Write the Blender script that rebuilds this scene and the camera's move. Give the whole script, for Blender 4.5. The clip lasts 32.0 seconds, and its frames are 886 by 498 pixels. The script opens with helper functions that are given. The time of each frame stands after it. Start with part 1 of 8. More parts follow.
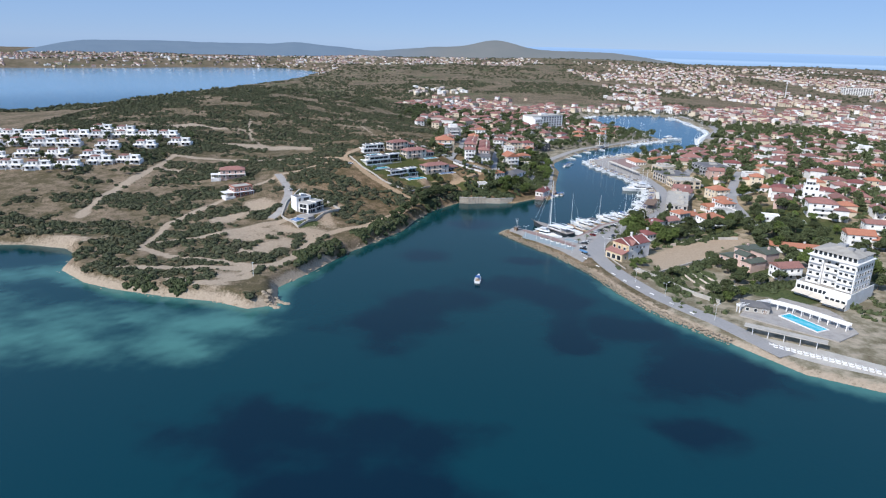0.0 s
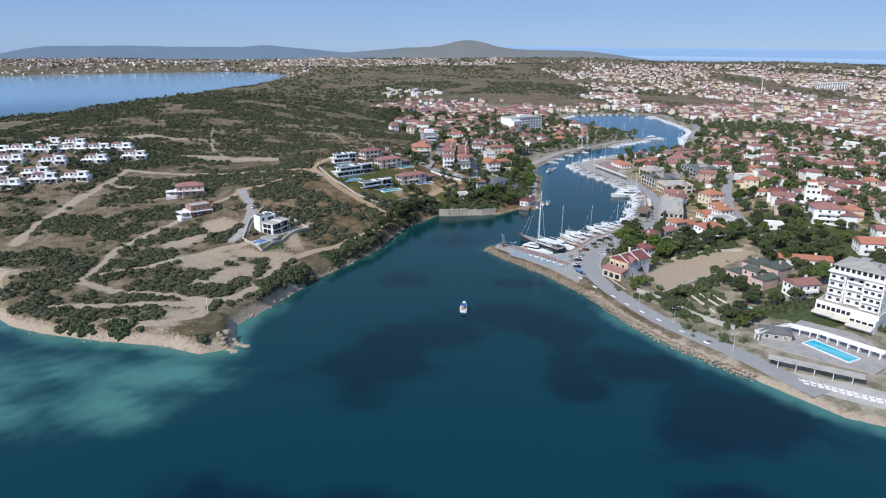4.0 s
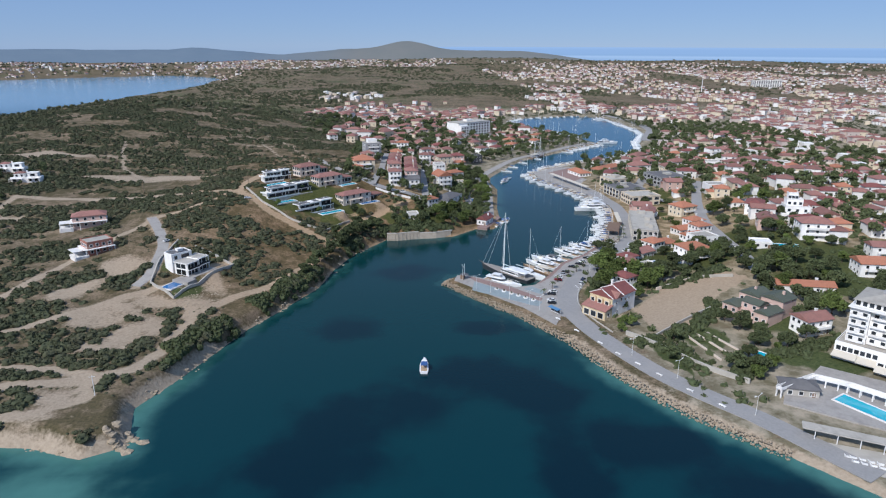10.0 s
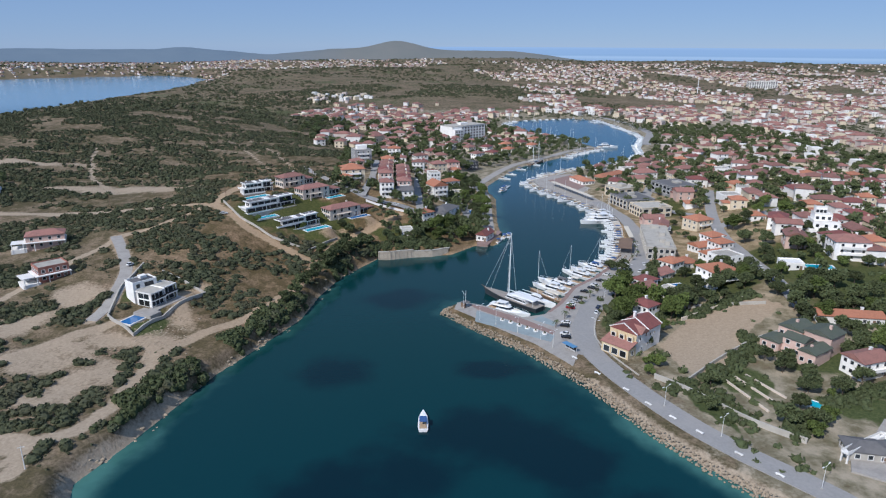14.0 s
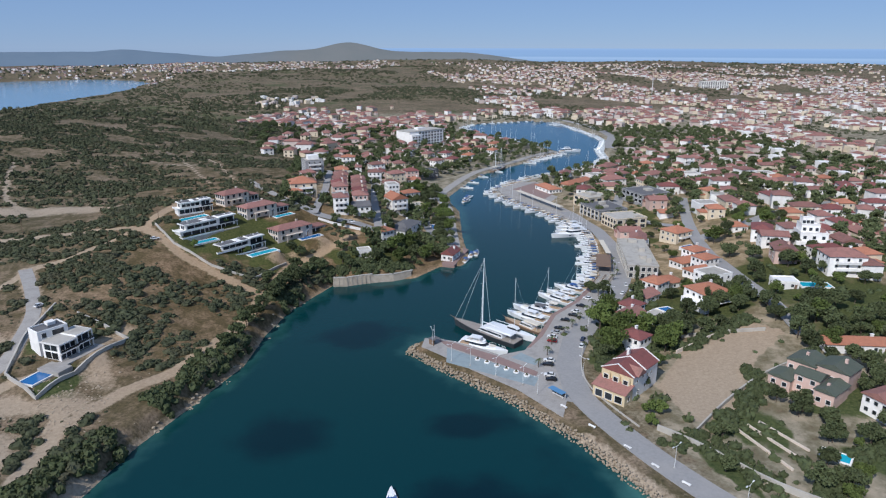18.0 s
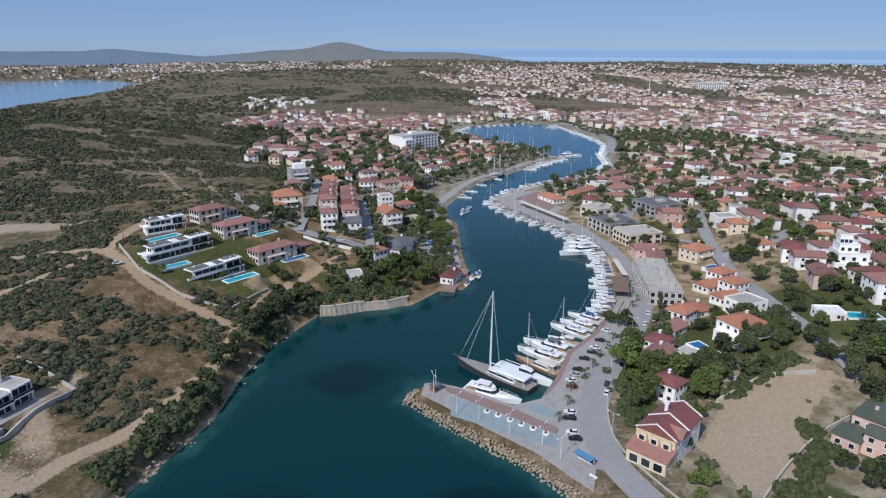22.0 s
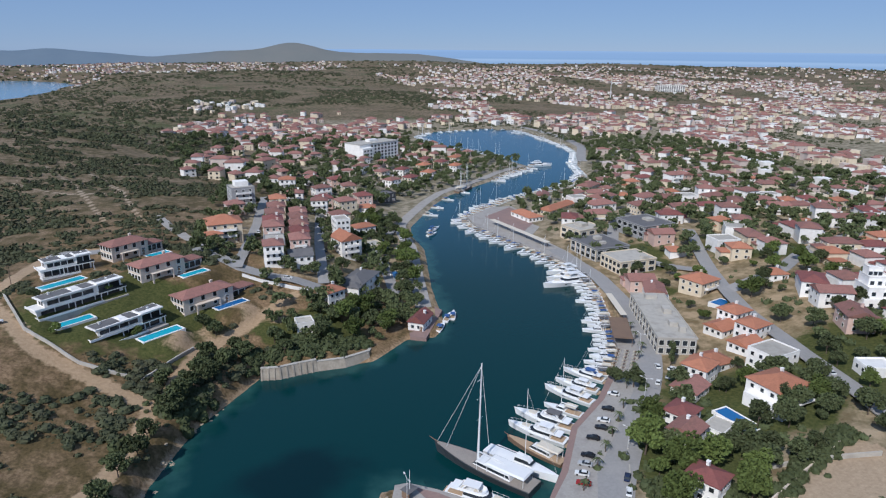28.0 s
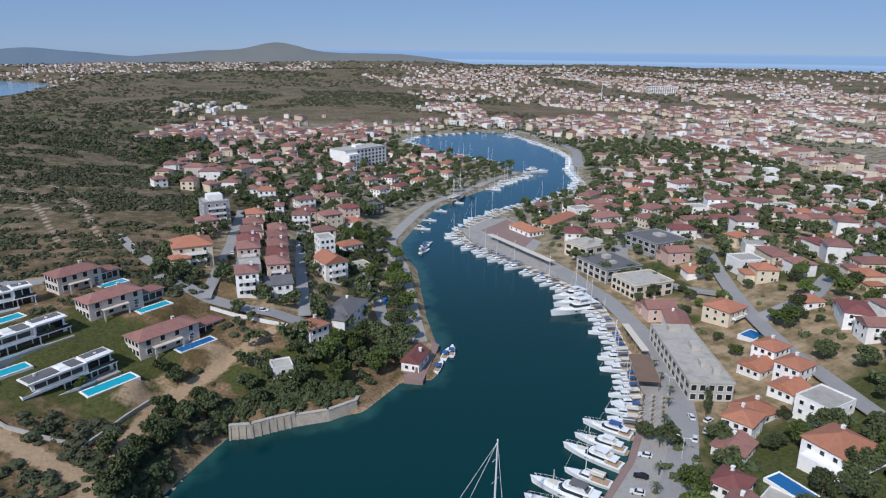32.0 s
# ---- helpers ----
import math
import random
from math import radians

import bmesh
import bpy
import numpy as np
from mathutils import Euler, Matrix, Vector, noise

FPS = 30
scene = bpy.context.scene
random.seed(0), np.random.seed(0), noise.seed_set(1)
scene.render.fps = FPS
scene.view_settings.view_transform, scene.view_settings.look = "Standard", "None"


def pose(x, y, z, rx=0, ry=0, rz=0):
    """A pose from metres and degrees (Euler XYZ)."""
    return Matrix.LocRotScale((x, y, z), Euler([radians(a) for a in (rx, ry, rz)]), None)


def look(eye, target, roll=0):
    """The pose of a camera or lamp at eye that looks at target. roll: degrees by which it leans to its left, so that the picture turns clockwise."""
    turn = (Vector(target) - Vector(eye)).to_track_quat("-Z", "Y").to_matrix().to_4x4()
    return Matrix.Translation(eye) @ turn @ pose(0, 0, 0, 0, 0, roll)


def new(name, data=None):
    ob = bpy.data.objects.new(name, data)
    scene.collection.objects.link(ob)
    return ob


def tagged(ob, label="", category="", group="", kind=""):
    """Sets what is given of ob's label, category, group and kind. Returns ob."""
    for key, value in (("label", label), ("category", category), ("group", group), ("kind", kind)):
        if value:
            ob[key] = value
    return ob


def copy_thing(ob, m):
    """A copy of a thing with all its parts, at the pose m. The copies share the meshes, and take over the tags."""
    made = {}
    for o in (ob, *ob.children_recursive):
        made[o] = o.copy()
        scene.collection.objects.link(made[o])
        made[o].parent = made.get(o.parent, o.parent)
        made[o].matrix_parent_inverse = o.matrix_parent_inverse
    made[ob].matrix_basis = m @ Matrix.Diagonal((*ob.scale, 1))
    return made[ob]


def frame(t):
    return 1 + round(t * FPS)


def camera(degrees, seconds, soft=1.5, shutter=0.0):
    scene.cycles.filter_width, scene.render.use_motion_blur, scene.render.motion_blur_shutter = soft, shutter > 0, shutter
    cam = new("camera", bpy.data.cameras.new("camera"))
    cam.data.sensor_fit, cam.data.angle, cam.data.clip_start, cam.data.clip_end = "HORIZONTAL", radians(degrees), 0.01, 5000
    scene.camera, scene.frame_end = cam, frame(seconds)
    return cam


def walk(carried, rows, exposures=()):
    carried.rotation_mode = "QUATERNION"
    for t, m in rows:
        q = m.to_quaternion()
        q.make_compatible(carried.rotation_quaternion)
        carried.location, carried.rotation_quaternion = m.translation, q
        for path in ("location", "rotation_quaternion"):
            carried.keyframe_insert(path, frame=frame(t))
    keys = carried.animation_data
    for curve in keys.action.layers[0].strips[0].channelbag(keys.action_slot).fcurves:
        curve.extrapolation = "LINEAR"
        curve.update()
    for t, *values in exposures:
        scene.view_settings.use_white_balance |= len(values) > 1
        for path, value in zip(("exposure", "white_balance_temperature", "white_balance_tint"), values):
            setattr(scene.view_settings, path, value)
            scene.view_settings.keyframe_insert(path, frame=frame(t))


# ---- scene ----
cam = camera(68.0, 32.0, 1.2)
PATH = [
    (0, (-23.121, -339.815, 96.571), (-23.173, -337.906, 95.976), 1.5),
    (1, (-23.641, -331.77, 96.571), (-23.697, -329.862, 95.976), 1.0),
    (2, (-24.155, -323.727, 96.571), (-24.214, -321.819, 95.975), 1.1),
    (5, (-25.65, -299.607, 96.57), (-25.588, -297.697, 95.979), 0.4),
    (6, (-26.102, -291.569, 96.57), (-26.017, -289.66, 95.98), 0.5),
    (7, (-26.5, -283.534, 96.57), (-26.39, -281.626, 95.981), 0.4),
    (8, (-26.837, -275.502, 96.57), (-26.698, -273.595, 95.982), 0.3),
    (9, (-27.106, -267.473, 96.57), (-26.941, -265.568, 95.983), 0.3),
    (10, (-27.303, -259.449, 96.571), (-27.118, -257.547, 95.982), 0.2),
    (11, (-27.423, -251.429, 96.572), (-27.223, -249.528, 95.985), 0.4),
    (12, (-27.463, -243.414, 96.573), (-27.259, -241.513, 95.985), 0.2),
    (13, (-27.417, -235.404, 96.574), (-27.208, -233.504, 95.987), 0.3),
    (14, (-27.282, -227.4, 96.576), (-27.068, -225.501, 95.987), 0.3),
    (14.5, (-27.168, -223.403, 96.576), (-26.937, -221.505, 95.99), 0.2),
    (17, (-26.374, -203.441, 96.587), (-26.049, -201.556, 96.001), 0.2),
    (18, (-25.964, -195.475, 96.589), (-25.62, -193.594, 96.004), 0.1),
    (19, (-25.462, -187.534, 96.591), (-25.108, -185.655, 96.006), 0.2),
    (20, (-24.869, -179.623, 96.594), (-24.51, -177.744, 96.008), 0.1),
    (21, (-24.191, -171.746, 96.596), (-23.829, -169.868, 96.01), 0.1),
    (22, (-23.431, -163.908, 96.598), (-23.062, -162.031, 96.013), 0.2),
    (23, (-22.597, -156.114, 96.6), (-22.201, -154.242, 96.016), 0.1),
    (24, (-21.691, -148.364, 96.601), (-21.252, -146.502, 96.018), 0.1),
    (25, (-20.722, -140.658, 96.601), (-20.246, -138.804, 96.019), 0.1),
    (28, (-17.645, -117.657, 96.603), (-17.152, -115.807, 96.022), 0.5),
    (29, (-16.586, -110.014, 96.603), (-16.094, -108.165, 96.022), 0.6),
    (30, (-15.504, -102.388, 96.603), (-15.012, -100.538, 96.023), 0.9),
    (31, (-14.409, -94.771, 96.602), (-13.915, -92.922, 96.023), 1.0),
    (32, (-13.307, -87.159, 96.602), (-12.775, -85.321, 96.023), 0.7),
]
U = 1.25  # metres to one unit of the site plan
walk(cam, [(t, look(Vector(eye) * U, Vector(target) * U, roll)) for t, eye, target, roll in PATH], [(0, 0.32, 5760, 12), (5, 0.18, 5760, 12), (11, 0.05, 5740, 12), (20, -0.03, 5740, 12), (32, -0.08, 5740, 12)])

# ---- light ----
SUN_FROM = Vector((-0.62, -0.62, 0.80)).normalized()
world = bpy.data.worlds.new("world")
scene.world = world
world.use_nodes = True
sky = world.node_tree.nodes.new("ShaderNodeTexSky")
sky.sky_type, sky.sun_disc = "NISHITA", False
sky.sun_elevation = math.asin(SUN_FROM.z)
sky.sun_rotation = math.atan2(SUN_FROM.x, SUN_FROM.y)
sky.air_density, sky.dust_density, sky.ozone_density, sky.altitude = 0.7, 0.0, 5.0, 50
haze = world.node_tree.nodes.new("ShaderNodeMix")
haze.data_type = "RGBA"
haze.inputs["Factor"].default_value, haze.inputs["B"].default_value = 0.74, (2.75, 3.95, 6.0, 1)
world.node_tree.links.new(sky.outputs[0], haze.inputs["A"])
world.node_tree.links.new(haze.outputs["Result"], world.node_tree.nodes["Background"].inputs[0])
world.node_tree.nodes["Background"].inputs[1].default_value = 0.088
sun = new("sun", bpy.data.lights.new("sun", "SUN"))
sun.data.energy, sun.data.angle, sun.data.color = 3.95, radians(0.6), (1.0, 0.93, 0.82)
sun.matrix_world = look(SUN_FROM * 100, (0, 0, 0))


# ---- materials ----
def material(name, color, rough=0.8, metal=0.0, spread=0.12, grain=0.6, bump_size=0.0, stain=None, stain_scale=0.25, stain_amount=0.35, random_hue=0.0, spec=0.5):
    """A surface with grain and stains at two scales, and a little colour of its own for each object."""
    mat = bpy.data.materials.new(name)
    mat.use_nodes = True
    tree = mat.node_tree
    n, link = tree.nodes, tree.links.new
    bsdf = n["Principled BSDF"]
    bsdf.inputs["Roughness"].default_value = rough
    bsdf.inputs["Metallic"].default_value = metal
    bsdf.inputs["Specular IOR Level"].default_value = spec
    place = n.new("ShaderNodeNewGeometry")
    fine = n.new("ShaderNodeTexNoise")
    fine.inputs["Scale"].default_value, fine.inputs["Detail"].default_value = grain, 4
    wide = n.new("ShaderNodeTexNoise")
    wide.inputs["Scale"].default_value, wide.inputs["Detail"].default_value = stain_scale, 3
    link(place.outputs["Position"], fine.inputs["Vector"])
    link(place.outputs["Position"], wide.inputs["Vector"])
    tone = n.new("ShaderNodeMix")
    tone.data_type = "RGBA"
    dark = [c * (1 - spread) for c in color]
    light = [min(1, c * (1 + spread)) for c in color]
    tone.inputs["A"].default_value, tone.inputs["B"].default_value = (*dark, 1), (*light, 1)
    link(fine.outputs["Fac"], tone.inputs["Factor"])
    out = tone.outputs["Result"]
    if stain:
        step = n.new("ShaderNodeMapRange")
        step.inputs["From Min"].default_value, step.inputs["From Max"].default_value = 0.48, 0.72
        step.inputs["To Max"].default_value = stain_amount
        link(wide.outputs["Fac"], step.inputs["Value"])
        mix = n.new("ShaderNodeMix")
        mix.data_type = "RGBA"
        mix.inputs["B"].default_value = (*stain, 1)
        link(step.outputs["Result"], mix.inputs["Factor"])
        link(out, mix.inputs["A"])
        out = mix.outputs["Result"]
    if random_hue:
        own = n.new("ShaderNodeObjectInfo")
        wide_range = n.new("ShaderNodeMapRange")
        wide_range.inputs["To Min"].default_value, wide_range.inputs["To Max"].default_value = 1 - random_hue, 1 + random_hue
        link(own.outputs["Random"], wide_range.inputs["Value"])
        hsv = n.new("ShaderNodeHueSaturation")
        link(wide_range.outputs["Result"], hsv.inputs["Value"])
        link(out, hsv.inputs["Color"])
        out = hsv.outputs["Color"]
    link(out, bsdf.inputs["Base Color"])
    if bump_size:
        b = n.new("ShaderNodeBump")
        b.inputs["Strength"].default_value, b.inputs["Distance"].default_value = 0.6, bump_size
        link(fine.outputs["Fac"], b.inputs["Height"])
        link(b.outputs["Normal"], bsdf.inputs["Normal"])
    return mat


def ground_material():
    mat = bpy.data.materials.new("scrub_ground")
    mat.use_nodes = True
    n, link = mat.node_tree.nodes, mat.node_tree.links.new
    bsdf = n["Principled BSDF"]
    bsdf.inputs["Roughness"].default_value, bsdf.inputs["Specular IOR Level"].default_value = 0.95, 0.15
    place = n.new("ShaderNodeNewGeometry")

    def noise_of(scale, detail=5, rough=0.6):
        t = n.new("ShaderNodeTexNoise")
        t.inputs["Scale"].default_value, t.inputs["Detail"].default_value, t.inputs["Roughness"].default_value = scale, detail, rough
        link(place.outputs["Position"], t.inputs["Vector"])
        return t.outputs["Fac"]

    def step_of(v, a, b):
        s = n.new("ShaderNodeMapRange")
        s.inputs["From Min"].default_value, s.inputs["From Max"].default_value = a, b
        link(v, s.inputs["Value"])
        return s.outputs["Result"]

    def mixed(f, a, b):
        m = n.new("ShaderNodeMix")
        m.data_type = "RGBA"
        link(f, m.inputs["Factor"])
        for socket, v in (("A", a), ("B", b)):
            if isinstance(v, tuple):
                m.inputs[socket].default_value = (*v, 1)
            else:
                link(v, m.inputs[socket])
        return m.outputs["Result"]

    def added(a, b, k):
        m = n.new("ShaderNodeMath")
        m.operation = "MULTIPLY_ADD"
        link(b, m.inputs[0])
        m.inputs[1].default_value = k
        link(a, m.inputs[2])
        return m.outputs[0]

    cover = n.new("ShaderNodeVertexColor")
    cover.layer_name = "cover"
    split = n.new("ShaderNodeSeparateColor")
    link(cover.outputs["Color"], split.inputs["Color"])
    fine, mid, wide = noise_of(0.9, 6), noise_of(0.16, 5), noise_of(0.02, 4)
    dry = mixed(step_of(fine, 0.36, 0.64), (0.142, 0.106, 0.070), (0.300, 0.230, 0.158))
    herb = mixed(step_of(fine, 0.3, 0.7), (0.058, 0.051, 0.026), (0.130, 0.104, 0.056))
    scrub = mixed(step_of(added(mid, wide, 0.8), 0.72, 1.04), dry, herb)
    soil = mixed(step_of(fine, 0.25, 0.75), (0.285, 0.225, 0.162), (0.43, 0.352, 0.262))
    lawn = mixed(step_of(fine, 0.3, 0.7), (0.035, 0.052, 0.018), (0.10, 0.115, 0.045))
    town = mixed(step_of(mid, 0.35, 0.65), (0.125, 0.118, 0.068), (0.37, 0.315, 0.235))
    wobble = n.new("ShaderNodeMath")
    wobble.operation = "MULTIPLY_ADD"
    link(fine, wobble.inputs[0])
    wobble.inputs[1].default_value, wobble.inputs[2].default_value = 0.5, -0.25
    ragged = n.new("ShaderNodeMath")
    ragged.operation = "MULTIPLY_ADD"
    link(mid, ragged.inputs[0])
    ragged.inputs[1].default_value = 0.9
    link(wobble.outputs[0], ragged.inputs[2])
    wobble = n.new("ShaderNodeMath")
    wobble.operation = "ADD"
    link(ragged.outputs[0], wobble.inputs[0])
    wobble.inputs[1].default_value = -0.45
    out = mixed(step_of(added(split.outputs["Blue"], wobble.outputs[0], 1.0), 0.35, 0.6), scrub, town)
    out = mixed(step_of(added(split.outputs["Green"], wobble.outputs[0], 1.0), 0.35, 0.6), out, lawn)
    out = mixed(step_of(added(split.outputs["Red"], wobble.outputs[0], 1.0), 0.3, 0.65), out, soil)
    axes = n.new("ShaderNodeSeparateXYZ")
    link(place.outputs["Position"], axes.inputs[0])
    red = n.new("ShaderNodeMix")
    red.data_type, red.blend_type = "RGBA", "MULTIPLY"
    red.inputs["B"].default_value = (1.08, 0.94, 0.78, 1)
    near, past = step_of(axes.outputs["Y"], -90, 60), step_of(axes.outputs["Y"], 180, 330)
    band = n.new("ShaderNodeMath")
    band.operation, band.use_clamp = "SUBTRACT", True
    link(near, band.inputs[0])
    link(past, band.inputs[1])
    east = n.new("ShaderNodeMath")
    east.operation = "MULTIPLY"
    link(band.outputs[0], east.inputs[0])
    link(step_of(axes.outputs["X"], -190, -100), east.inputs[1])
    link(east.outputs[0], red.inputs["Factor"])
    link(out, red.inputs["A"])
    out = red.outputs["Result"]
    link(out, bsdf.inputs["Base Color"])
    b = n.new("ShaderNodeBump")
    b.inputs["Strength"].default_value, b.inputs["Distance"].default_value = 0.7, 0.35
    link(fine, b.inputs["Height"])
    link(b.outputs["Normal"], bsdf.inputs["Normal"])
    return mat


def water_material():
    mat = bpy.data.materials.new("sea_water")
    mat.use_nodes = True
    n, link = mat.node_tree.nodes, mat.node_tree.links.new
    bsdf = n["Principled BSDF"]
    bsdf.inputs["Roughness"].default_value, bsdf.inputs["IOR"].default_value = 0.12, 1.33
    bsdf.inputs["Specular IOR Level"].default_value = 0.22
    place = n.new("ShaderNodeNewGeometry")
    cover = n.new("ShaderNodeVertexColor")
    cover.layer_name = "cover"
    split = n.new("ShaderNodeSeparateColor")
    link(cover.outputs["Color"], split.inputs["Color"])

    def noise_of(scale, detail=4):
        t = n.new("ShaderNodeTexNoise")
        t.inputs["Scale"].default_value, t.inputs["Detail"].default_value = scale, detail
        link(place.outputs["Position"], t.inputs["Vector"])
        return t.outputs["Fac"]

    def edge(channel, a, b, k, grain):
        m = n.new("ShaderNodeMath")
        m.operation = "MULTIPLY_ADD"
        link(grain, m.inputs[0])
        m.inputs[1].default_value = k
        link(channel, m.inputs[2])
        s = n.new("ShaderNodeMapRange")
        s.interpolation_type = "SMOOTHSTEP"
        s.inputs["From Min"].default_value, s.inputs["From Max"].default_value = a, b
        link(m.outputs[0], s.inputs["Value"])
        return s.outputs["Result"]

    def mixed(f, a, b):
        m = n.new("ShaderNodeMix")
        m.data_type = "RGBA"
        link(f, m.inputs["Factor"])
        for socket, v in (("A", a), ("B", b)):
            if isinstance(v, tuple):
                m.inputs[socket].default_value = (*v, 1)
            else:
                link(v, m.inputs[socket])
        return m.outputs["Result"]

    patch, fine = noise_of(0.035, 7), noise_of(0.16, 5)
    axes = n.new("ShaderNodeSeparateXYZ")
    link(place.outputs["Position"], axes.inputs[0])
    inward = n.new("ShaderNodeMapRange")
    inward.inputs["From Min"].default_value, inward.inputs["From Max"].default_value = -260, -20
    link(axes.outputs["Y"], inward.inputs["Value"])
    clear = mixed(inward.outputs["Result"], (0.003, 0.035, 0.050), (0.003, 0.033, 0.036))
    # inner basin: the blue of reflected sky mixed into the base colour, stronger inward
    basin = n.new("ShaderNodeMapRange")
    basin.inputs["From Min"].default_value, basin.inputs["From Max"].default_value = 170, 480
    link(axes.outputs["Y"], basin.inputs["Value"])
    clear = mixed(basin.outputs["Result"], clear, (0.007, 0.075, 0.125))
    meadow = mixed(inward.outputs["Result"], (0.002, 0.015, 0.030), (0.002, 0.018, 0.023))
    out = mixed(edge(split.outputs["Green"], 1.08, 1.62, 1.6, patch), clear, meadow)
    out = mixed(edge(split.outputs["Red"], 0.35, 1.15, 0.35, fine), out, (0.066, 0.178, 0.158))
    # far water: sky reflection and haze painted as pale blue base colour
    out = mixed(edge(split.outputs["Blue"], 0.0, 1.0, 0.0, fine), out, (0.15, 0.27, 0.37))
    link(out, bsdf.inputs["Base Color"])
    ripple = n.new("ShaderNodeTexNoise")
    ripple.inputs["Scale"].default_value, ripple.inputs["Detail"].default_value = 0.7, 4
    link(place.outputs["Position"], ripple.inputs["Vector"])
    b = n.new("ShaderNodeBump")
    b.inputs["Strength"].default_value, b.inputs["Distance"].default_value = 0.35, 0.12
    link(ripple.outputs["Fac"], b.inputs["Height"])
    link(b.outputs["Normal"], bsdf.inputs["Normal"])
    return mat


# ---- the lie of the land ----
# shoreline, walked with the land on the left hand: western headland, creek, inner basin, quay, mole, eastern shore
WEST_SHORE = [(-900, -40), (-420, -30), (-300, -50), (-254, -49), (-231, -46), (-209, -50), (-197, -61), (-194, -79), (-176, -93), (-161, -99), (-136, -105), (-116, -108), (-102, -114), (-92, -109), (-97, -91), (-90, -76), (-82, -56), (-76, -40), (-66, -22), (-54, 1), (-49, 24), (-41, 46), (-29, 64), (-24, 72), (-10, 72), (11, 74), (25, 88), (35, 87), (41, 100), (45, 135), (55, 191), (54, 215)]
INNER_SHORE = [(57, 234), (68, 256), (85, 288), (100, 311), (119, 330), (146, 355), (165, 378), (199, 406), (192, 456), (175, 500), (151, 541), (143, 624), (164, 656), (202, 675), (256, 686), (289, 661), (289, 604), (285, 511), (276, 471), (243, 406), (228, 356), (199, 323), (172, 305), (139, 288), (116, 268), (93, 246), (92, 223), (103, 189), (111, 160), (116, 132), (103, 87)]
EAST_SHORE = [(90, 59), (81, 47), (69, 33), (55, 21), (44, 4), (36, -6), (27, -8), (20, 0), (14, 5), (8, 9), (2, 9), (-1, 2), (4, -7), (12, -19), (23, -34), (36, -59), (44, -84), (52, -101), (59, -112), (72, -129), (87, -150), (106, -160), (200, -190), (420, -240), (900, -300)]
SHORE = np.array(WEST_SHORE + INNER_SHORE + EAST_SHORE, float)
BAY = np.array([(-978, 521), (-577, 484), (-560, 718), (-539, 915), (-507, 1152), (-475, 1425), (-500, 1840), (-600, 2000), (-720, 2090), (-965, 1940), (-1180, 1705), (-1350, 1565), (-1560, 1400), (-2600, 1000), (-2600, 600)], float)


def inside(x, y, poly):
    hit = np.zeros(x.shape, bool)
    for (ax, ay), (bx, by) in zip(poly, np.roll(poly, -1, axis=0)):
        if ay != by:
            hit ^= ((ay > y) != (by > y)) & (x < (bx - ax) * (y - ay) / (by - ay) + ax)
    return hit


def line_distance(x, y, line):
    best = np.full(x.shape, 1e9)
    for (ax, ay), (bx, by) in zip(line[:-1], line[1:]):
        dx, dy = bx - ax, by - ay
        k = np.clip(((x - ax) * dx + (y - ay) * dy) / max(dx * dx + dy * dy, 1e-9), 0, 1)
        best = np.minimum(best, np.hypot(x - ax - k * dx, y - ay - k * dy))
    return best


LAND = np.vstack([SHORE, [(4900, -300), (4900, 6000), (-4900, 6000), (-4900, -40)]])


def ramp(v, a, b):
    k = np.clip((v - a) / (b - a), 0, 1)
    return k * k * (3 - 2 * k)


def bump(x, y, cx, cy, rx, ry, h):
    return h * np.exp(-((x - cx) / rx) ** 2 - ((y - cy) / ry) ** 2)


def shore_reach(x, y):
    """Metres inland from the shoreline; negative on the water."""
    d = line_distance(x, y, SHORE) * np.where(inside(x, y, LAND), 1, -1)
    b = line_distance(x, y, np.vstack([BAY, BAY[:1]])) * np.where(inside(x, y, BAY), -1, 1)
    return np.minimum(d, b)


def waves(x, y, s):
    return np.sin(x / s + 1.3) * np.cos(y / s * 0.9 + 0.4) + 0.5 * np.sin(x / s * 2.3 + y / s * 1.7) + 0.3 * np.cos(x / s * 4.1 - y / s * 3.3)


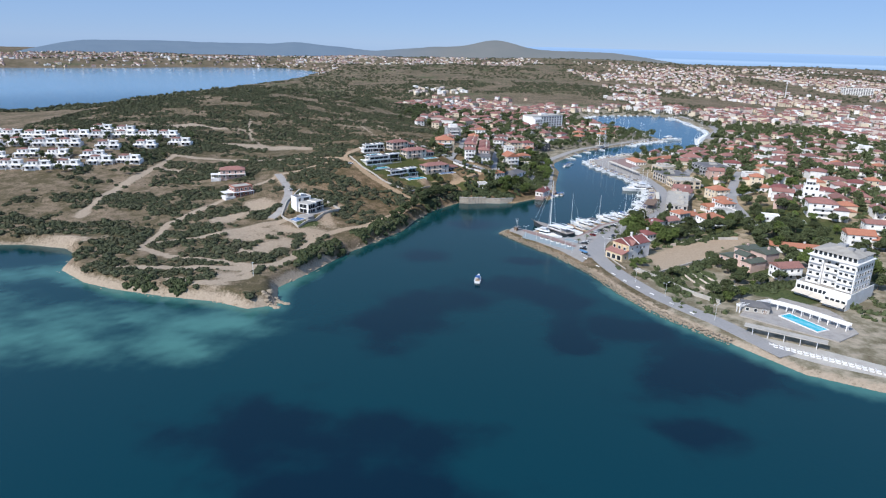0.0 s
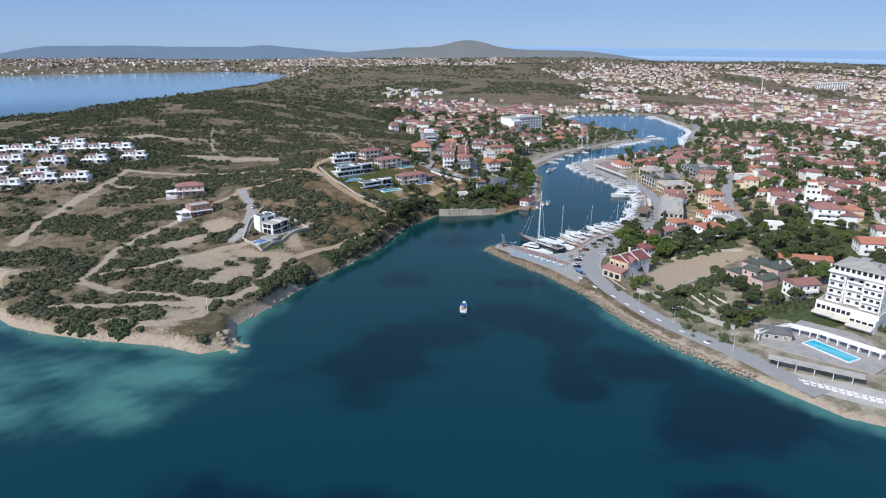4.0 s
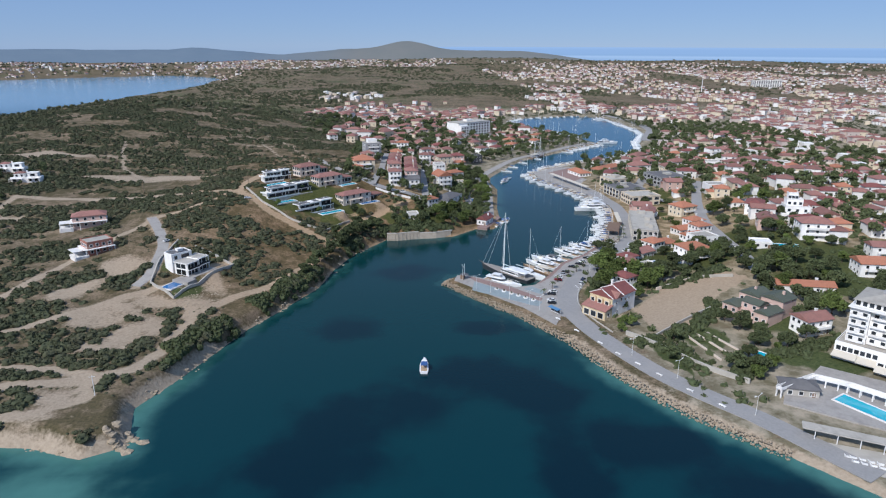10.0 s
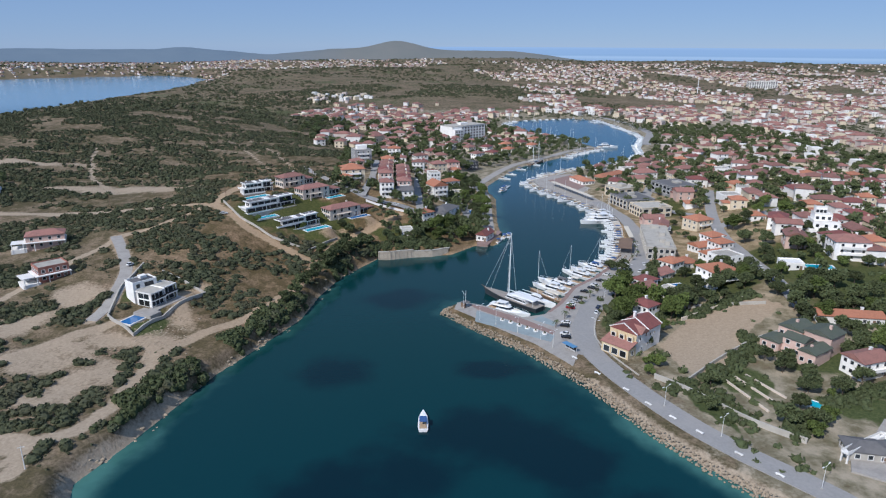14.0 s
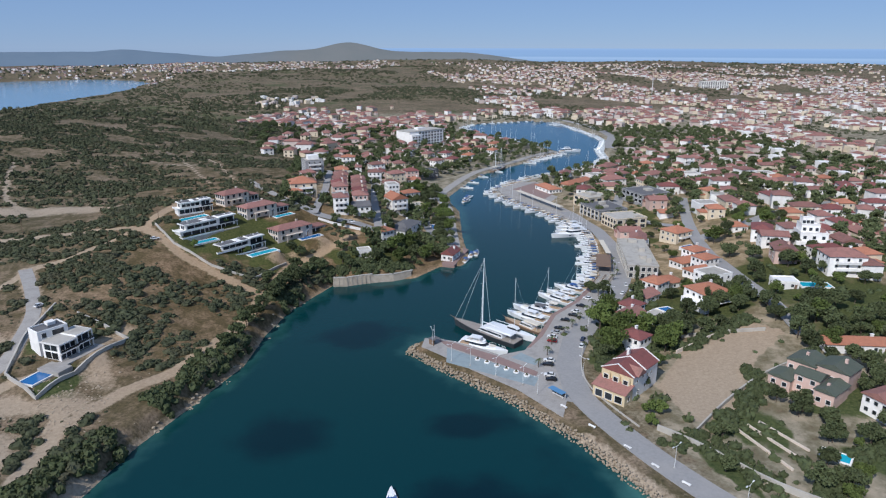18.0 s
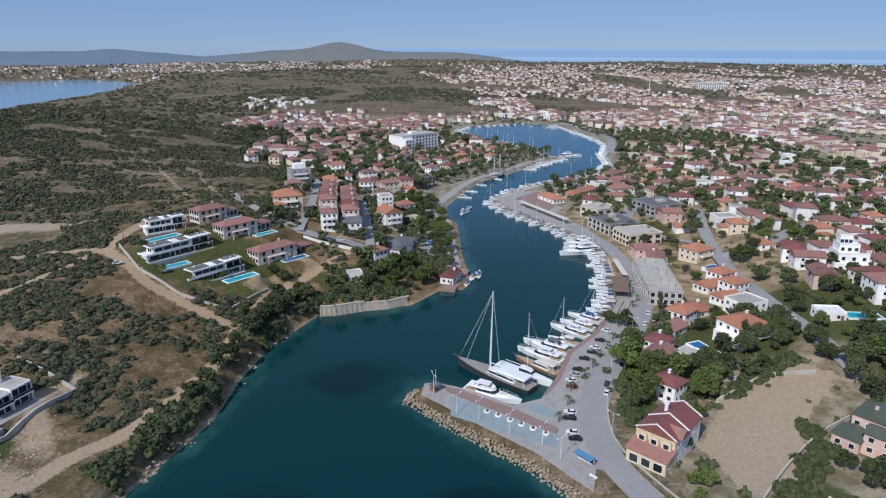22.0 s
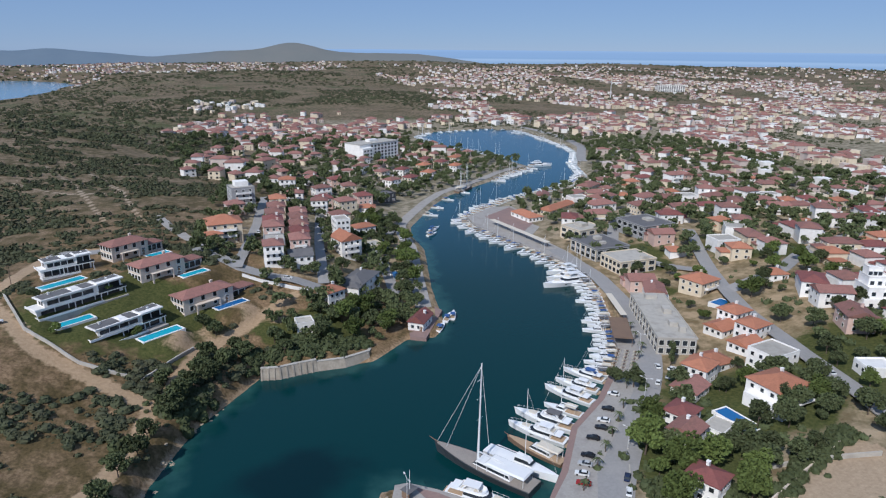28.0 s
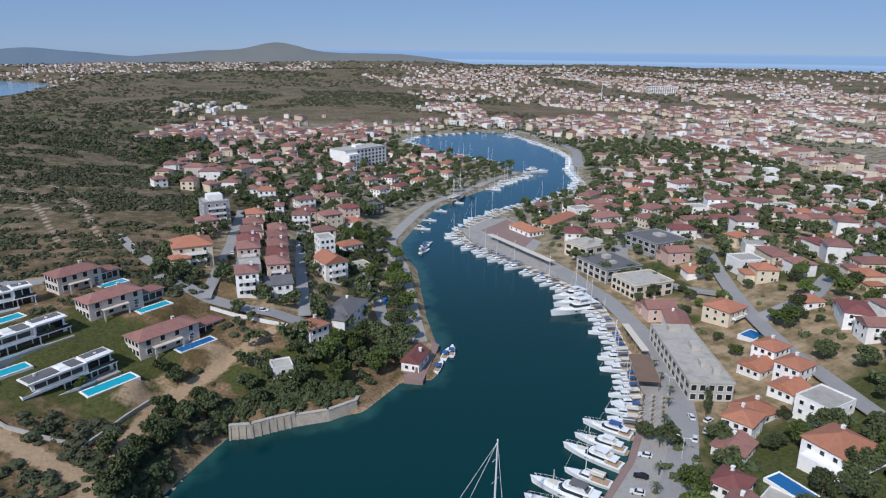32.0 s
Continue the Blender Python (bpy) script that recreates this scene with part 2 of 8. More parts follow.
def natural_height(x, y):
    x, y = np.asarray(x, float), np.asarray(y, float)
    d = shore_reach(x, y)
    west = ramp(18 - x + 0.22 * (y - 80), 0, 30) * ramp(700 - y, 0, 200) * np.where((y < 255) | (x < 60 + (y - 250) * 0.3), 1, 0)
    # western shore: low earth cliff, then rising scrub
    hill = bump(x, y, -60, 118, 85, 75, 12.5) + bump(x, y, -105, 70, 60, 60, 5.0) + bump(x, y, -260, 360, 190, 230, 30)
    hill = hill + bump(x, y, -60, 240, 70, 90, 7) + bump(x, y, -120, 18, 45, 40, 2.0) - bump(x, y, -74, 88, 22, 16, 2.2) + bump(x, y, -330, 120, 120, 90, 9) + bump(x, y, -230, 600, 170, 200, 14)
    wz = (0.6 + 4.0 * ramp(d, 0, 4.5) + hill * ramp(d, 2, 62) + 0.35 * waves(x, y, 9) * ramp(d, 3, 20)) * 1.0
    # eastern town: quay level, a low rise behind it
    ez = 1.0 + 0.5 * ramp(d, 0, 3) + (bump(x, y, 165, 45, 80, 95, 8.5) + bump(x, y, 260, 160, 140, 120, 7)) * ramp(d, 22, 80)
    z = np.where(d > 0, wz * west + ez * (1 - west), 0)
    far = ramp(y, 500, 1900)
    z = z + np.where(d > 0, 1, 0) * far * (18 + 4 * waves(x, y, 170)) * ramp(d, 0, 200)
    z = z + np.where(d > 0, 1, 0) * ramp(d, 0, 250) * (bump(x, y, 1900, 3000, 1700, 420, 11) + bump(x, y, 300, 2900, 700, 300, 20)
         + bump(x, y, 2500, 2300, 1200, 500, 7) + bump(x, y, 500, 2100, 330, 260, 20) + bump(x, y, 700, 1500, 200, 220, 9) + bump(x, y, -500, 2500, 300, 200, 16))
    sea = np.maximum(d * 0.5, -7.0) - 0.15
    return np.where(d > 0, z * ramp(d, -0.5, 2.5), sea)


# level ground under pools and houses on the slopes: x, y, radius
PADS = [(x, y, r, float(natural_height(x + dx, y + dy))) for x, y, r, dx, dy in ((-85, 107.5, 6, 0, 0), (-75.5, 83, 5.5, 1, 1), (-54, 84, 6.5, -1, 1), (-46, 117, 5.5, -1, 1), (-34.5, 103, 6.5, -1, 2), (-107.6, -11.4, 5.5, 2, 2), (-102.5, 4, 9, 0, 0), (32, 152, 5, 0, 0))]

PADS.append((31, 98, 5.5, 1.0))  # the dock behind the boathouse


def land_height(x, y):
    x, y = np.asarray(x, float), np.asarray(y, float)
    z = natural_height(x, y)
    for cx, cy, r, h in PADS:
        w = 1 - ramp(np.hypot(x - cx, y - cy), r, r + 4)
        z = z * (1 - w) + h * w
    return z


# ---- ground and sea ----
def axis_lines(lo, hi, fine, far_lo, far_hi, grow):
    core = list(np.arange(lo, hi + 0.01, fine))
    for sign, end in ((-1, far_lo), (1, far_hi)):
        step, at = fine, core[0] if sign < 0 else core[-1]
        side = []
        while (at - end) * sign < 0:
            step *= grow
            at += sign * step
            side.append(at)
        core = side[::-1] + core if sign < 0 else core + side
    return np.array(core)


def sheet(name, xs, ys, height, cover, mat):
    gx, gy = np.meshgrid(xs, ys)
    gz = height(gx, gy)
    verts = np.stack([gx, gy, gz], -1).reshape(-1, 3)
    w, h = len(xs), len(ys)
    at = np.arange(w * h).reshape(h, w)
    faces = np.stack([at[:-1, :-1], at[:-1, 1:], at[1:, 1:], at[1:, :-1]], -1).reshape(-1, 4)
    mesh = bpy.data.meshes.new(name)
    mesh.vertices.add(len(verts))
    mesh.vertices.foreach_set("co", verts.ravel())
    mesh.loops.add(faces.size)
    mesh.loops.foreach_set("vertex_index", faces.ravel().astype(np.int32))
    mesh.polygons.add(len(faces))
    mesh.polygons.foreach_set("loop_start", np.arange(0, faces.size, 4, dtype=np.int32))
    mesh.polygons.foreach_set("use_smooth", np.ones(len(faces), bool))
    layer = mesh.color_attributes.new("cover", "FLOAT_COLOR", "POINT")
    layer.data.foreach_set("color", np.concatenate([cover(gx, gy, gz).reshape(-1, 3), np.ones((w * h, 1))], 1).ravel())
    mesh.update(calc_edges=True)
    mesh.materials.append(mat)
    return tagged(new(name, mesh), kind="structure")


def track(x, y, line, half):
    return 1 - ramp(line_distance(x, y, line), half * 0.5, half * 1.5)


LOT = [(66, -38), (83, -20), (117, -7), (124, -16), (99, -34), (90, -46), (78, -57), (67, -56)]
TRACKS = [
    ([(-165, -86), (-120, -82), (-111, -80), (-102, -76), (-97, -64), (-95, -40), (-90, -28), (-83, -18), (-74, -10), (-66, 4), (-58, 21), (-54, 36), (-52, 50)], 2.3),
    ([(-54, 52), (-68, 61), (-84, 70), (-104, 98), (-128, 102), (-157, 105), (-224, 110)], 2.3),
    ([(-104, 98), (-98, 140), (-84, 144)], 2.6),
    ([(-106, 98), (-122, 72), (-136, 65), (-147, 41), (-158, 14), (-171, -22), (-167, -62), (-150, -70), (-129, -73), (-112, -79)], 2.0),
    ([(-139, 64), (-129, 43), (-122, 26), (-119, -3), (-122, -12)], 2.6),
    ([(-224, 110), (-226, 56), (-227, 18), (-222, -15)], 2.4),
    ([(-109, -91), (-120, -99), (-138, -98)], 1.8), ([(-112, -79), (-109, -91)], 2.2),
    ([(-52, 50), (-46, 68), (-42, 80), (-28, 94), (-12, 110)], 2.0),
    ([(-109, -10), (-122, -20), (-135, -34), (-150, -45), (-163, -52)], 2.2),
    ([(-122, 310), (-110, 290), (-95, 261), (-80, 210), (-73, 191)], 0.8), ([(-152, 277), (-132, 263), (-112, 254), (-95, 261)], 0.7), ([(-148, 321), (-124, 281), (-108, 243), (-91, 197)], 0.7),
    ([(-215, 250), (-205, 215), (-190, 175), (-170, 150)], 1.2),
]
BARE = [(-111, -50, 9, 12), (-108, -24, 17, 7), (-126, -35, 13, 10), (-98, -30, 5, 16), (-92, 0, 6, 20), (-135, 5, 10, 12), (-118, -90, 10, 6), (-127, -100, 16, 3), (-215, -48, 22, 6),
        (-165, 150, 52, 9), (-250, 205, 50, 7), (-46, 82, 7, 5), (-26, 100, 14, 4), (240, 440, 30, 22), (-120, -60, 8, 5), (-145, -14, 10, 10), (-215, 80, 14, 5)]
GREEN = [(84, -64, 9, 8), (66, -76, 3, 16), (92, 14, 14, 16), (78, 2, 12, 14), (108, -82, 14, 6), (150, 20, 30, 30), (150, -25, 20, 16), (115, 20, 16, 20), (200, 130, 30, 24), (150, 150, 14, 24), (-66, 92, 30, 24), (-8, 92, 22, 12), (112, -52, 16, 14), (118, -88, 14, 8), (105, 20, 22, 22), (165, -5, 34, 26), (190, 260, 30, 20), (-100.5, -11, 4, 9), (-95, 5, 4, 7), (-116, 8, 4, 8), (72, 6, 10, 22), (60, -18, 6, 10), (215, 60, 40, 30), (230, 200, 30, 16), (80, -62, 10, 8), (134, 108, 10, 8)]


def ground_cover(x, y, z):
    d = shore_reach(x, y)
    px, py = x, y
    x, y = x + 2.2 * waves(px, py, 5.0) + 3.0 * waves(py, px, 13.0), y + 2.2 * waves(py, px, 6.0) + 2.5 * waves(px, py, 15.0)
    bare = np.zeros(x.shape)
    near = (np.abs(x) < 400) & (np.abs(y) < 700)
    for line, half in TRACKS:
        bare[near] = np.maximum(bare[near], track(px[near], py[near], line, half))
    for cx, cy, rx, ry in BARE:
        bare = np.maximum(bare, 0.74 * np.exp(-(((x - cx) / rx) ** 2 + ((y - cy) / ry) ** 2) ** 2))
    bare = np.maximum(bare, 0.95 * inside(px, py, LOT))
    bare = np.maximum(bare, np.where(y < -58, (1 - ramp(d, 0.5, 5)) * 0.85, (1 - ramp(d, 0.3, 2.6)) * 0.62))
    green = np.zeros(x.shape)
    for cx, cy, rx, ry in GREEN:
        green = np.maximum(green, 0.92 * np.exp(-(((x - cx) / rx) ** 2 + ((y - cy) / ry) ** 2) ** 2))
    x, y = px, py
    wild = ramp(y - 0.6 * np.minimum(x, 0), 420, 900) * np.where(d > 0, 1, 0) * (0.30 + 0.16 * waves(x, y, 46) + 0.1 * waves(y, x, 17))
    green = np.maximum(green, wild)
    east = ramp(x - 20 + 0.1 * (y - 80), 0, 30) * np.where((y < 800) & (x < 900), 1, 0.0) * np.where(shore_reach(x, y) > 0, 1, 0)
    town = east * 0.62
    town = np.maximum(town, 0.7 * np.exp(-(((x - 0) / 45) ** 2 + ((y - 180) / 75) ** 2) ** 2))
    town = np.maximum(town, 0.6 * np.exp(-(((x - 60) / 110) ** 2 + ((y - 480) / 200) ** 2) ** 2))
    return np.stack([bare, green, town], -1)


ground = sheet("ground", axis_lines(-200, 260, 2.0, -3500, 3600, 1.06), axis_lines(-135, 290, 2.0, -700, 3650, 1.045), land_height, ground_cover, ground_material())
tagged(ground, label="dry olive scrub hillside with tan dirt tracks and town plots", category="ground")

WEED = [(-28, -97, 20, 13), (-45, -124, 17, 17), (4, -80, 22, 14), (16, -121, 9, 18), (38, -120, 18, 13), (54, -152, 22, 22), (-60, -195, 34, 16),
        (-40, -108, 12, 12), (20, -92, 14, 12), (17, -135, 12, 8), (-43, -218, 30, 14), (40, -184, 12, 8), (-40, -42, 10, 12), (10, -44, 14, 6), (-15, 20, 14, 10)]
TURBID = [(-112, -128, 34, 14), (-150, -128, 40, 18), (-160, -145, 45, 20), (-118, -148, 26, 16), (-103, -128, 10, 9), (-200, -85, 25, 14), (-240, -130, 70, 40)]


def sea_cover(x, y, z):
    d = -shore_reach(x, y)
    d = d + 1.6 * waves(x, y, 7.0)
    shallow = (1 - ramp(d, 0, 12)) * (0.45 + 0.45 * ramp(-y, 60, 95))
    for cx, cy, rx, ry in TURBID:
        shallow = np.maximum(shallow, 1.05 * np.exp(-((x - cx) / rx) ** 2 - ((y - cy) / ry) ** 2) * (0.72 + 0.16 * waves(x, y, 12) + 0.14 * waves(y, x, 5)))
    shallow = np.maximum(shallow, 0.0)
    weed = np.zeros(x.shape)
    for cx, cy, rx, ry in WEED:
        weed = np.maximum(weed, np.exp(-((x - cx) / rx / 1.25) ** 2 - ((y - cy) / ry / 1.25) ** 2))
    # share of the painted sky reflection and haze, growing with distance
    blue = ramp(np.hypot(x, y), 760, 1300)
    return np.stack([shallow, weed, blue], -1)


def sea_height(x, y):
    return np.zeros(x.shape)


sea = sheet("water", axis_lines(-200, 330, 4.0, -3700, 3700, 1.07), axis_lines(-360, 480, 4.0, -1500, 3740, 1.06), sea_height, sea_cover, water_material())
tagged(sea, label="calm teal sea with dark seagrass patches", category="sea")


# ---- palette ----
WHITE = material("white_plaster", (0.82, 0.80, 0.765), 0.85, stain=(0.52, 0.47, 0.41), stain_amount=0.3, random_hue=0.12)
CREAM = material("cream_plaster", (0.68, 0.58, 0.43), 0.85, stain=(0.45, 0.37, 0.28), random_hue=0.08)
PINK = material("pink_plaster", (0.62, 0.44, 0.37), 0.85, stain=(0.45, 0.33, 0.28), random_hue=0.1)
ROSE = material("rose_grey_plaster", (0.56, 0.47, 0.42), 0.85, stain=(0.42, 0.36, 0.33))
OCHRE = material("ochre_plaster", (0.64, 0.52, 0.33), 0.85, stain=(0.45, 0.33, 0.2), stain_amount=0.25)
STONE = material("beige_stone", (0.66, 0.56, 0.46), 0.9, spread=0.2, grain=1.8, stain=(0.42, 0.34, 0.27), bump_size=0.05)
GREY = material("grey_render", (0.30, 0.30, 0.30), 0.85, stain=(0.2, 0.2, 0.2), random_hue=0.1)
DARK = material("charcoal_cladding", (0.06, 0.063, 0.07), 0.5, spread=0.2)
BRICK = material("bare_brickwork", (0.34, 0.14, 0.10), 0.9, spread=0.35, grain=2.0, stain=(0.4, 0.32, 0.27), stain_amount=0.5)
TILE = material("red_roof_tiles", (0.27, 0.130, 0.105), 0.85, spread=0.35, grain=2.2, stain=(0.17, 0.095, 0.078), stain_scale=0.5, stain_amount=0.6, bump_size=0.08, random_hue=0.22)
ORANGE_TILE = material("orange_roof_tiles", (0.40, 0.165, 0.095), 0.85, spread=0.3, grain=2.2, stain=(0.28, 0.12, 0.07), stain_scale=0.5, stain_amount=0.5, bump_size=0.08, random_hue=0.15)
MAROON_TILE = material("maroon_roof_tiles", (0.21, 0.072, 0.062), 0.8, spread=0.3, grain=2.2, stain=(0.12, 0.05, 0.045), stain_scale=0.5, stain_amount=0.5, bump_size=0.08, random_hue=0.15)
GREEN_TILE = material("moss_green_shingles", (0.085, 0.10, 0.075), 0.85, spread=0.3, grain=2.0, stain=(0.13, 0.12, 0.1), random_hue=0.1)
GREY_TILE = material("grey_roof_sheets", (0.13, 0.125, 0.125), 0.75, spread=0.25, stain=(0.2, 0.19, 0.18))
SCREED = material("weathered_roof_screed", (0.42, 0.39, 0.34), 0.9, spread=0.18, grain=0.8, stain=(0.25, 0.23, 0.2), stain_amount=0.55, random_hue=0.1)
MASONRY = material("weathered_wall_masonry", (0.36, 0.315, 0.255), 0.95, spread=0.35, grain=1.6, stain=(0.20, 0.17, 0.13), stain_scale=0.4, stain_amount=0.65, bump_size=0.08)
CONCRETE = material("pale_concrete", (0.45, 0.42, 0.37), 0.9, spread=0.2, grain=1.0, stain=(0.28, 0.25, 0.21), stain_amount=0.5, bump_size=0.03)
ASPHALT = material("worn_asphalt", (0.29, 0.28, 0.27), 0.9, spread=0.2, grain=1.2, stain=(0.34, 0.32, 0.30), stain_scale=0.12, stain_amount=0.6)
PAVER = material("grey_paving", (0.35, 0.325, 0.295), 0.85, spread=0.2, grain=1.4, stain=(0.2, 0.18, 0.17), stain_scale=0.3, stain_amount=0.45)
RED_PAVER = material("reddish_paving", (0.27, 0.18, 0.155), 0.85, spread=0.2, grain=1.4, stain=(0.2, 0.15, 0.14), stain_amount=0.5)
BLUE_PAVER = material("faded_blue_grey_deck_paint", (0.27, 0.32, 0.33), 0.75, spread=0.15, grain=0.8, stain=(0.2, 0.22, 0.22), stain_amount=0.5)
EARTH = material("bare_tan_earth", (0.42, 0.33, 0.23), 0.95, spread=0.25, grain=1.0, stain=(0.3, 0.22, 0.15), stain_amount=0.5, bump_size=0.15)
ROCK = material("pale_limestone", (0.36, 0.290, 0.205), 0.95, spread=0.3, grain=1.5, stain=(0.22, 0.17, 0.12), stain_scale=0.5, stain_amount=0.55, bump_size=0.12, random_hue=0.25)
GLASS = material("dark_window_glass", (0.025, 0.03, 0.035), 0.12, spread=0.4, random_hue=0.5)
FRAME = material("white_window_frames", (0.72, 0.71, 0.69), 0.5)
TIMBER = material("weathered_timber", (0.20, 0.13, 0.085), 0.8, spread=0.3, grain=2.0, stain=(0.12, 0.08, 0.06))
GREY_TEAK = material("silvered_teak_deck", (0.30, 0.265, 0.23), 0.75, spread=0.25, grain=2.5, stain=(0.2, 0.17, 0.15))
TEAK = material("teak_deck", (0.42, 0.30, 0.19), 0.7, spread=0.25, grain=3.0)
GELCOAT = material("white_gelcoat", (0.80, 0.80, 0.79), 0.22, spread=0.04, grain=0.8, random_hue=0.04)
SLATE = material("dark_slate_hull_paint", (0.05, 0.055, 0.062), 0.3)
ALLOY = material("white_mast_paint", (0.74, 0.74, 0.73), 0.35, spread=0.05)
CANVAS_BLUE = material("blue_canvas", (0.04, 0.10, 0.27), 0.8, spread=0.15, grain=3)
CANVAS_CREAM = material("cream_canvas", (0.62, 0.56, 0.46), 0.85, spread=0.1, grain=3)
POOL = material("turquoise_pool_water", (0.03, 0.40, 0.52), 0.06, spread=0.12, grain=0.7)
POOL_BLUE = material("blue_pool_water", (0.018, 0.13, 0.34), 0.06, spread=0.12, grain=0.7)
BARK = material("grey_brown_bark", (0.10, 0.075, 0.055), 0.95, spread=0.3, grain=4)
LEAF = material("olive_green_leaves", (0.078, 0.096, 0.042), 0.8, spread=0.45, grain=0.7, stain=(0.085, 0.085, 0.045), stain_scale=0.5, random_hue=0.3, spec=0.2)
PINE = material("fresh_green_needles", (0.098, 0.130, 0.036), 0.8, spread=0.45, grain=0.7, stain=(0.085, 0.10, 0.03), stain_scale=0.5, random_hue=0.3, spec=0.2)
DULL_LEAF = material("dusty_scrub_leaves", (0.070, 0.078, 0.043), 0.9, spread=0.6, grain=0.25, stain=(0.10, 0.092, 0.058), stain_scale=0.08, stain_amount=0.7, spec=0.15)
TYRE = material("black_rubber", (0.02, 0.02, 0.02), 0.85)
CAR_PAINTS = [material(n, c, 0.25, spread=0.03) for n, c in (("white_car_paint", (0.72, 0.72, 0.71)), ("black_car_paint", (0.012, 0.012, 0.014)),
              ("silver_car_paint", (0.42, 0.43, 0.44)), ("dark_blue_car_paint", (0.02, 0.03, 0.07)), ("red_car_paint", (0.3, 0.02, 0.02)))]
BUS_BLUE = material("blue_shelter_roof", (0.10, 0.24, 0.42), 0.5)


# ---- helpers for shapes ----
def part(name, bm, mat, parent, label=""):
    """Links a bmesh as one mesh object under a thing or a part."""
    mesh = bm if isinstance(bm, bpy.types.Mesh) else bpy.data.meshes.new(name)
    if mesh is not bm:
        bmesh.ops.recalc_face_normals(bm, faces=bm.faces)
        bm.to_mesh(mesh)
        bm.free()
        for m in mat if isinstance(mat, (list, tuple)) else [mat]:
            mesh.materials.append(m)
    ob = new(name, mesh)
    ob.parent = parent
    if label:
        ob["label"] = label
    return ob


def thing(name, x, y, z, turn, label, category, group=""):
    ob = new(name)
    ob.empty_display_size = 0.5
    ob.matrix_world = pose(x, y, z, 0, 0, turn)
    return tagged(ob, label=label, category=category, group=group)


LOOK_X, LOOK_Y = np.meshgrid(np.arange(-440, 461, 1.5), np.arange(-220, 701, 1.5))
LOOK_HEIGHT, LOOK_REACH = land_height(LOOK_X, LOOK_Y), shore_reach(LOOK_X, LOOK_Y)


def looked_up(table, exact, x, y):
    """A height or reach between the points of a table; far out it is worked out anew."""
    u, v = (x + 440) / 1.5, (y + 220) / 1.5
    i, j = int(u), int(v)
    if u < 0 or v < 0 or i + 1 >= table.shape[1] or j + 1 >= table.shape[0]:
        return float(exact(np.array([x]), np.array([y]))[0])
    u, v = u - i, v - j
    return float((table[j, i] * (1 - u) + table[j, i + 1] * u) * (1 - v) + (table[j + 1, i] * (1 - u) + table[j + 1, i + 1] * u) * v)


def level(x, y):
    return looked_up(LOOK_HEIGHT, land_height, x, y)


def reach(x, y):
    return looked_up(LOOK_REACH, shore_reach, x, y)


def box(bm, x0, y0, z0, x1, y1, z1, slot=0):
    v = [bm.verts.new((x, y, z)) for z in (z0, z1) for x, y in ((x0, y0), (x1, y0), (x1, y1), (x0, y1))]
    for a in ((3, 2, 1, 0), (4, 5, 6, 7), (0, 1, 5, 4), (1, 2, 6, 5), (2, 3, 7, 6), (3, 0, 4, 7)):
        bm.faces.new([v[i] for i in a]).material_index = slot
    return v


def boxes(*rows):
    bm = bmesh.new()
    for r in rows:
        box(bm, *r)
    return bm


def loft(bm, rings, slot=0, closed=True, caps=True):
    """Skin between rings of points."""
    made = [[bm.verts.new(p) for p in ring] for ring in rings]
    n = len(rings[0])
    for a, b in zip(made[:-1], made[1:]):
        for i in range(n if closed else n - 1):
            j = (i + 1) % n
            bm.faces.new((a[i], a[j], b[j], b[i])).material_index = slot
    if caps:
        bm.faces.new(made[0][::-1]).material_index = slot
        bm.faces.new(made[-1]).material_index = slot
    return made


def tube(bm, a, b, ra, rb, sides=6, slot=0):
    a, b = Vector(a), Vector(b)
    q = (b - a).to_track_quat("Z", "Y")
    ring = [Vector((math.cos(k * 2 * math.pi / sides), math.sin(k * 2 * math.pi / sides), 0)) for k in range(sides)]
    loft(bm, [[a + q @ (p * ra) for p in ring], [b + q @ (p * rb) for p in ring]], slot)


def slab(bm, outline, z0, z1, slot=0):
    loft(bm, [[(x, y, z0) for x, y in outline], [(x, y, z1) for x, y in outline]], slot)


def hip_roof(w, d, rise, over=0.5, gable=False, thick=0.18):
    """A pitched roof over w by d, its eaves at height 0."""
    bm = bmesh.new()
    hw, hd = w / 2 + over, d / 2 + over
    if w >= d:
        inset = 0 if gable else min(hd, hw * 0.9)
        ridge = ((-hw + inset, 0, rise), (hw - inset, 0, rise))
    else:
        inset = 0 if gable else min(hw, hd * 0.9)
        ridge = ((0, -hd + inset, rise), (0, hd - inset, rise))
    lo = [bm.verts.new((x, y, -thick)) for x, y in ((-hw, -hd), (hw, -hd), (hw, hd), (-hw, hd))]
    up = [bm.verts.new((x, y, 0)) for x, y in ((-hw, -hd), (hw, -hd), (hw, hd), (-hw, hd))]
    r = [bm.verts.new(p) for p in ridge]
    bm.faces.new(lo[::-1])
    for i in range(4):
        j = (i + 1) % 4
        bm.faces.new((lo[i], lo[j], up[j], up[i]))
    if w >= d:
        sides = ((up[0], up[1], r[1], r[0]), (up[2], up[3], r[0], r[1]), (up[1], up[2], r[1]), (up[3], up[0], r[0]))
    else:
        sides = ((up[1], up[2], r[1], r[0]), (up[3], up[0], r[0], r[1]), (up[0], up[1], r[0]), (up[2], up[3], r[1]))
    for f in sides:
        bm.faces.new(f)
    return bm


SHARED = {}


def shared(key, make, mats):
    """One mesh for all alike pieces."""
    if key not in SHARED:
        mesh = bpy.data.meshes.new(str(key[0]))
        bm = make()
        bmesh.ops.recalc_face_normals(bm, faces=bm.faces)
        bm.to_mesh(mesh)
        bm.free()
        for m in mats:
            mesh.materials.append(m)
        SHARED[key] = mesh
    return SHARED[key]


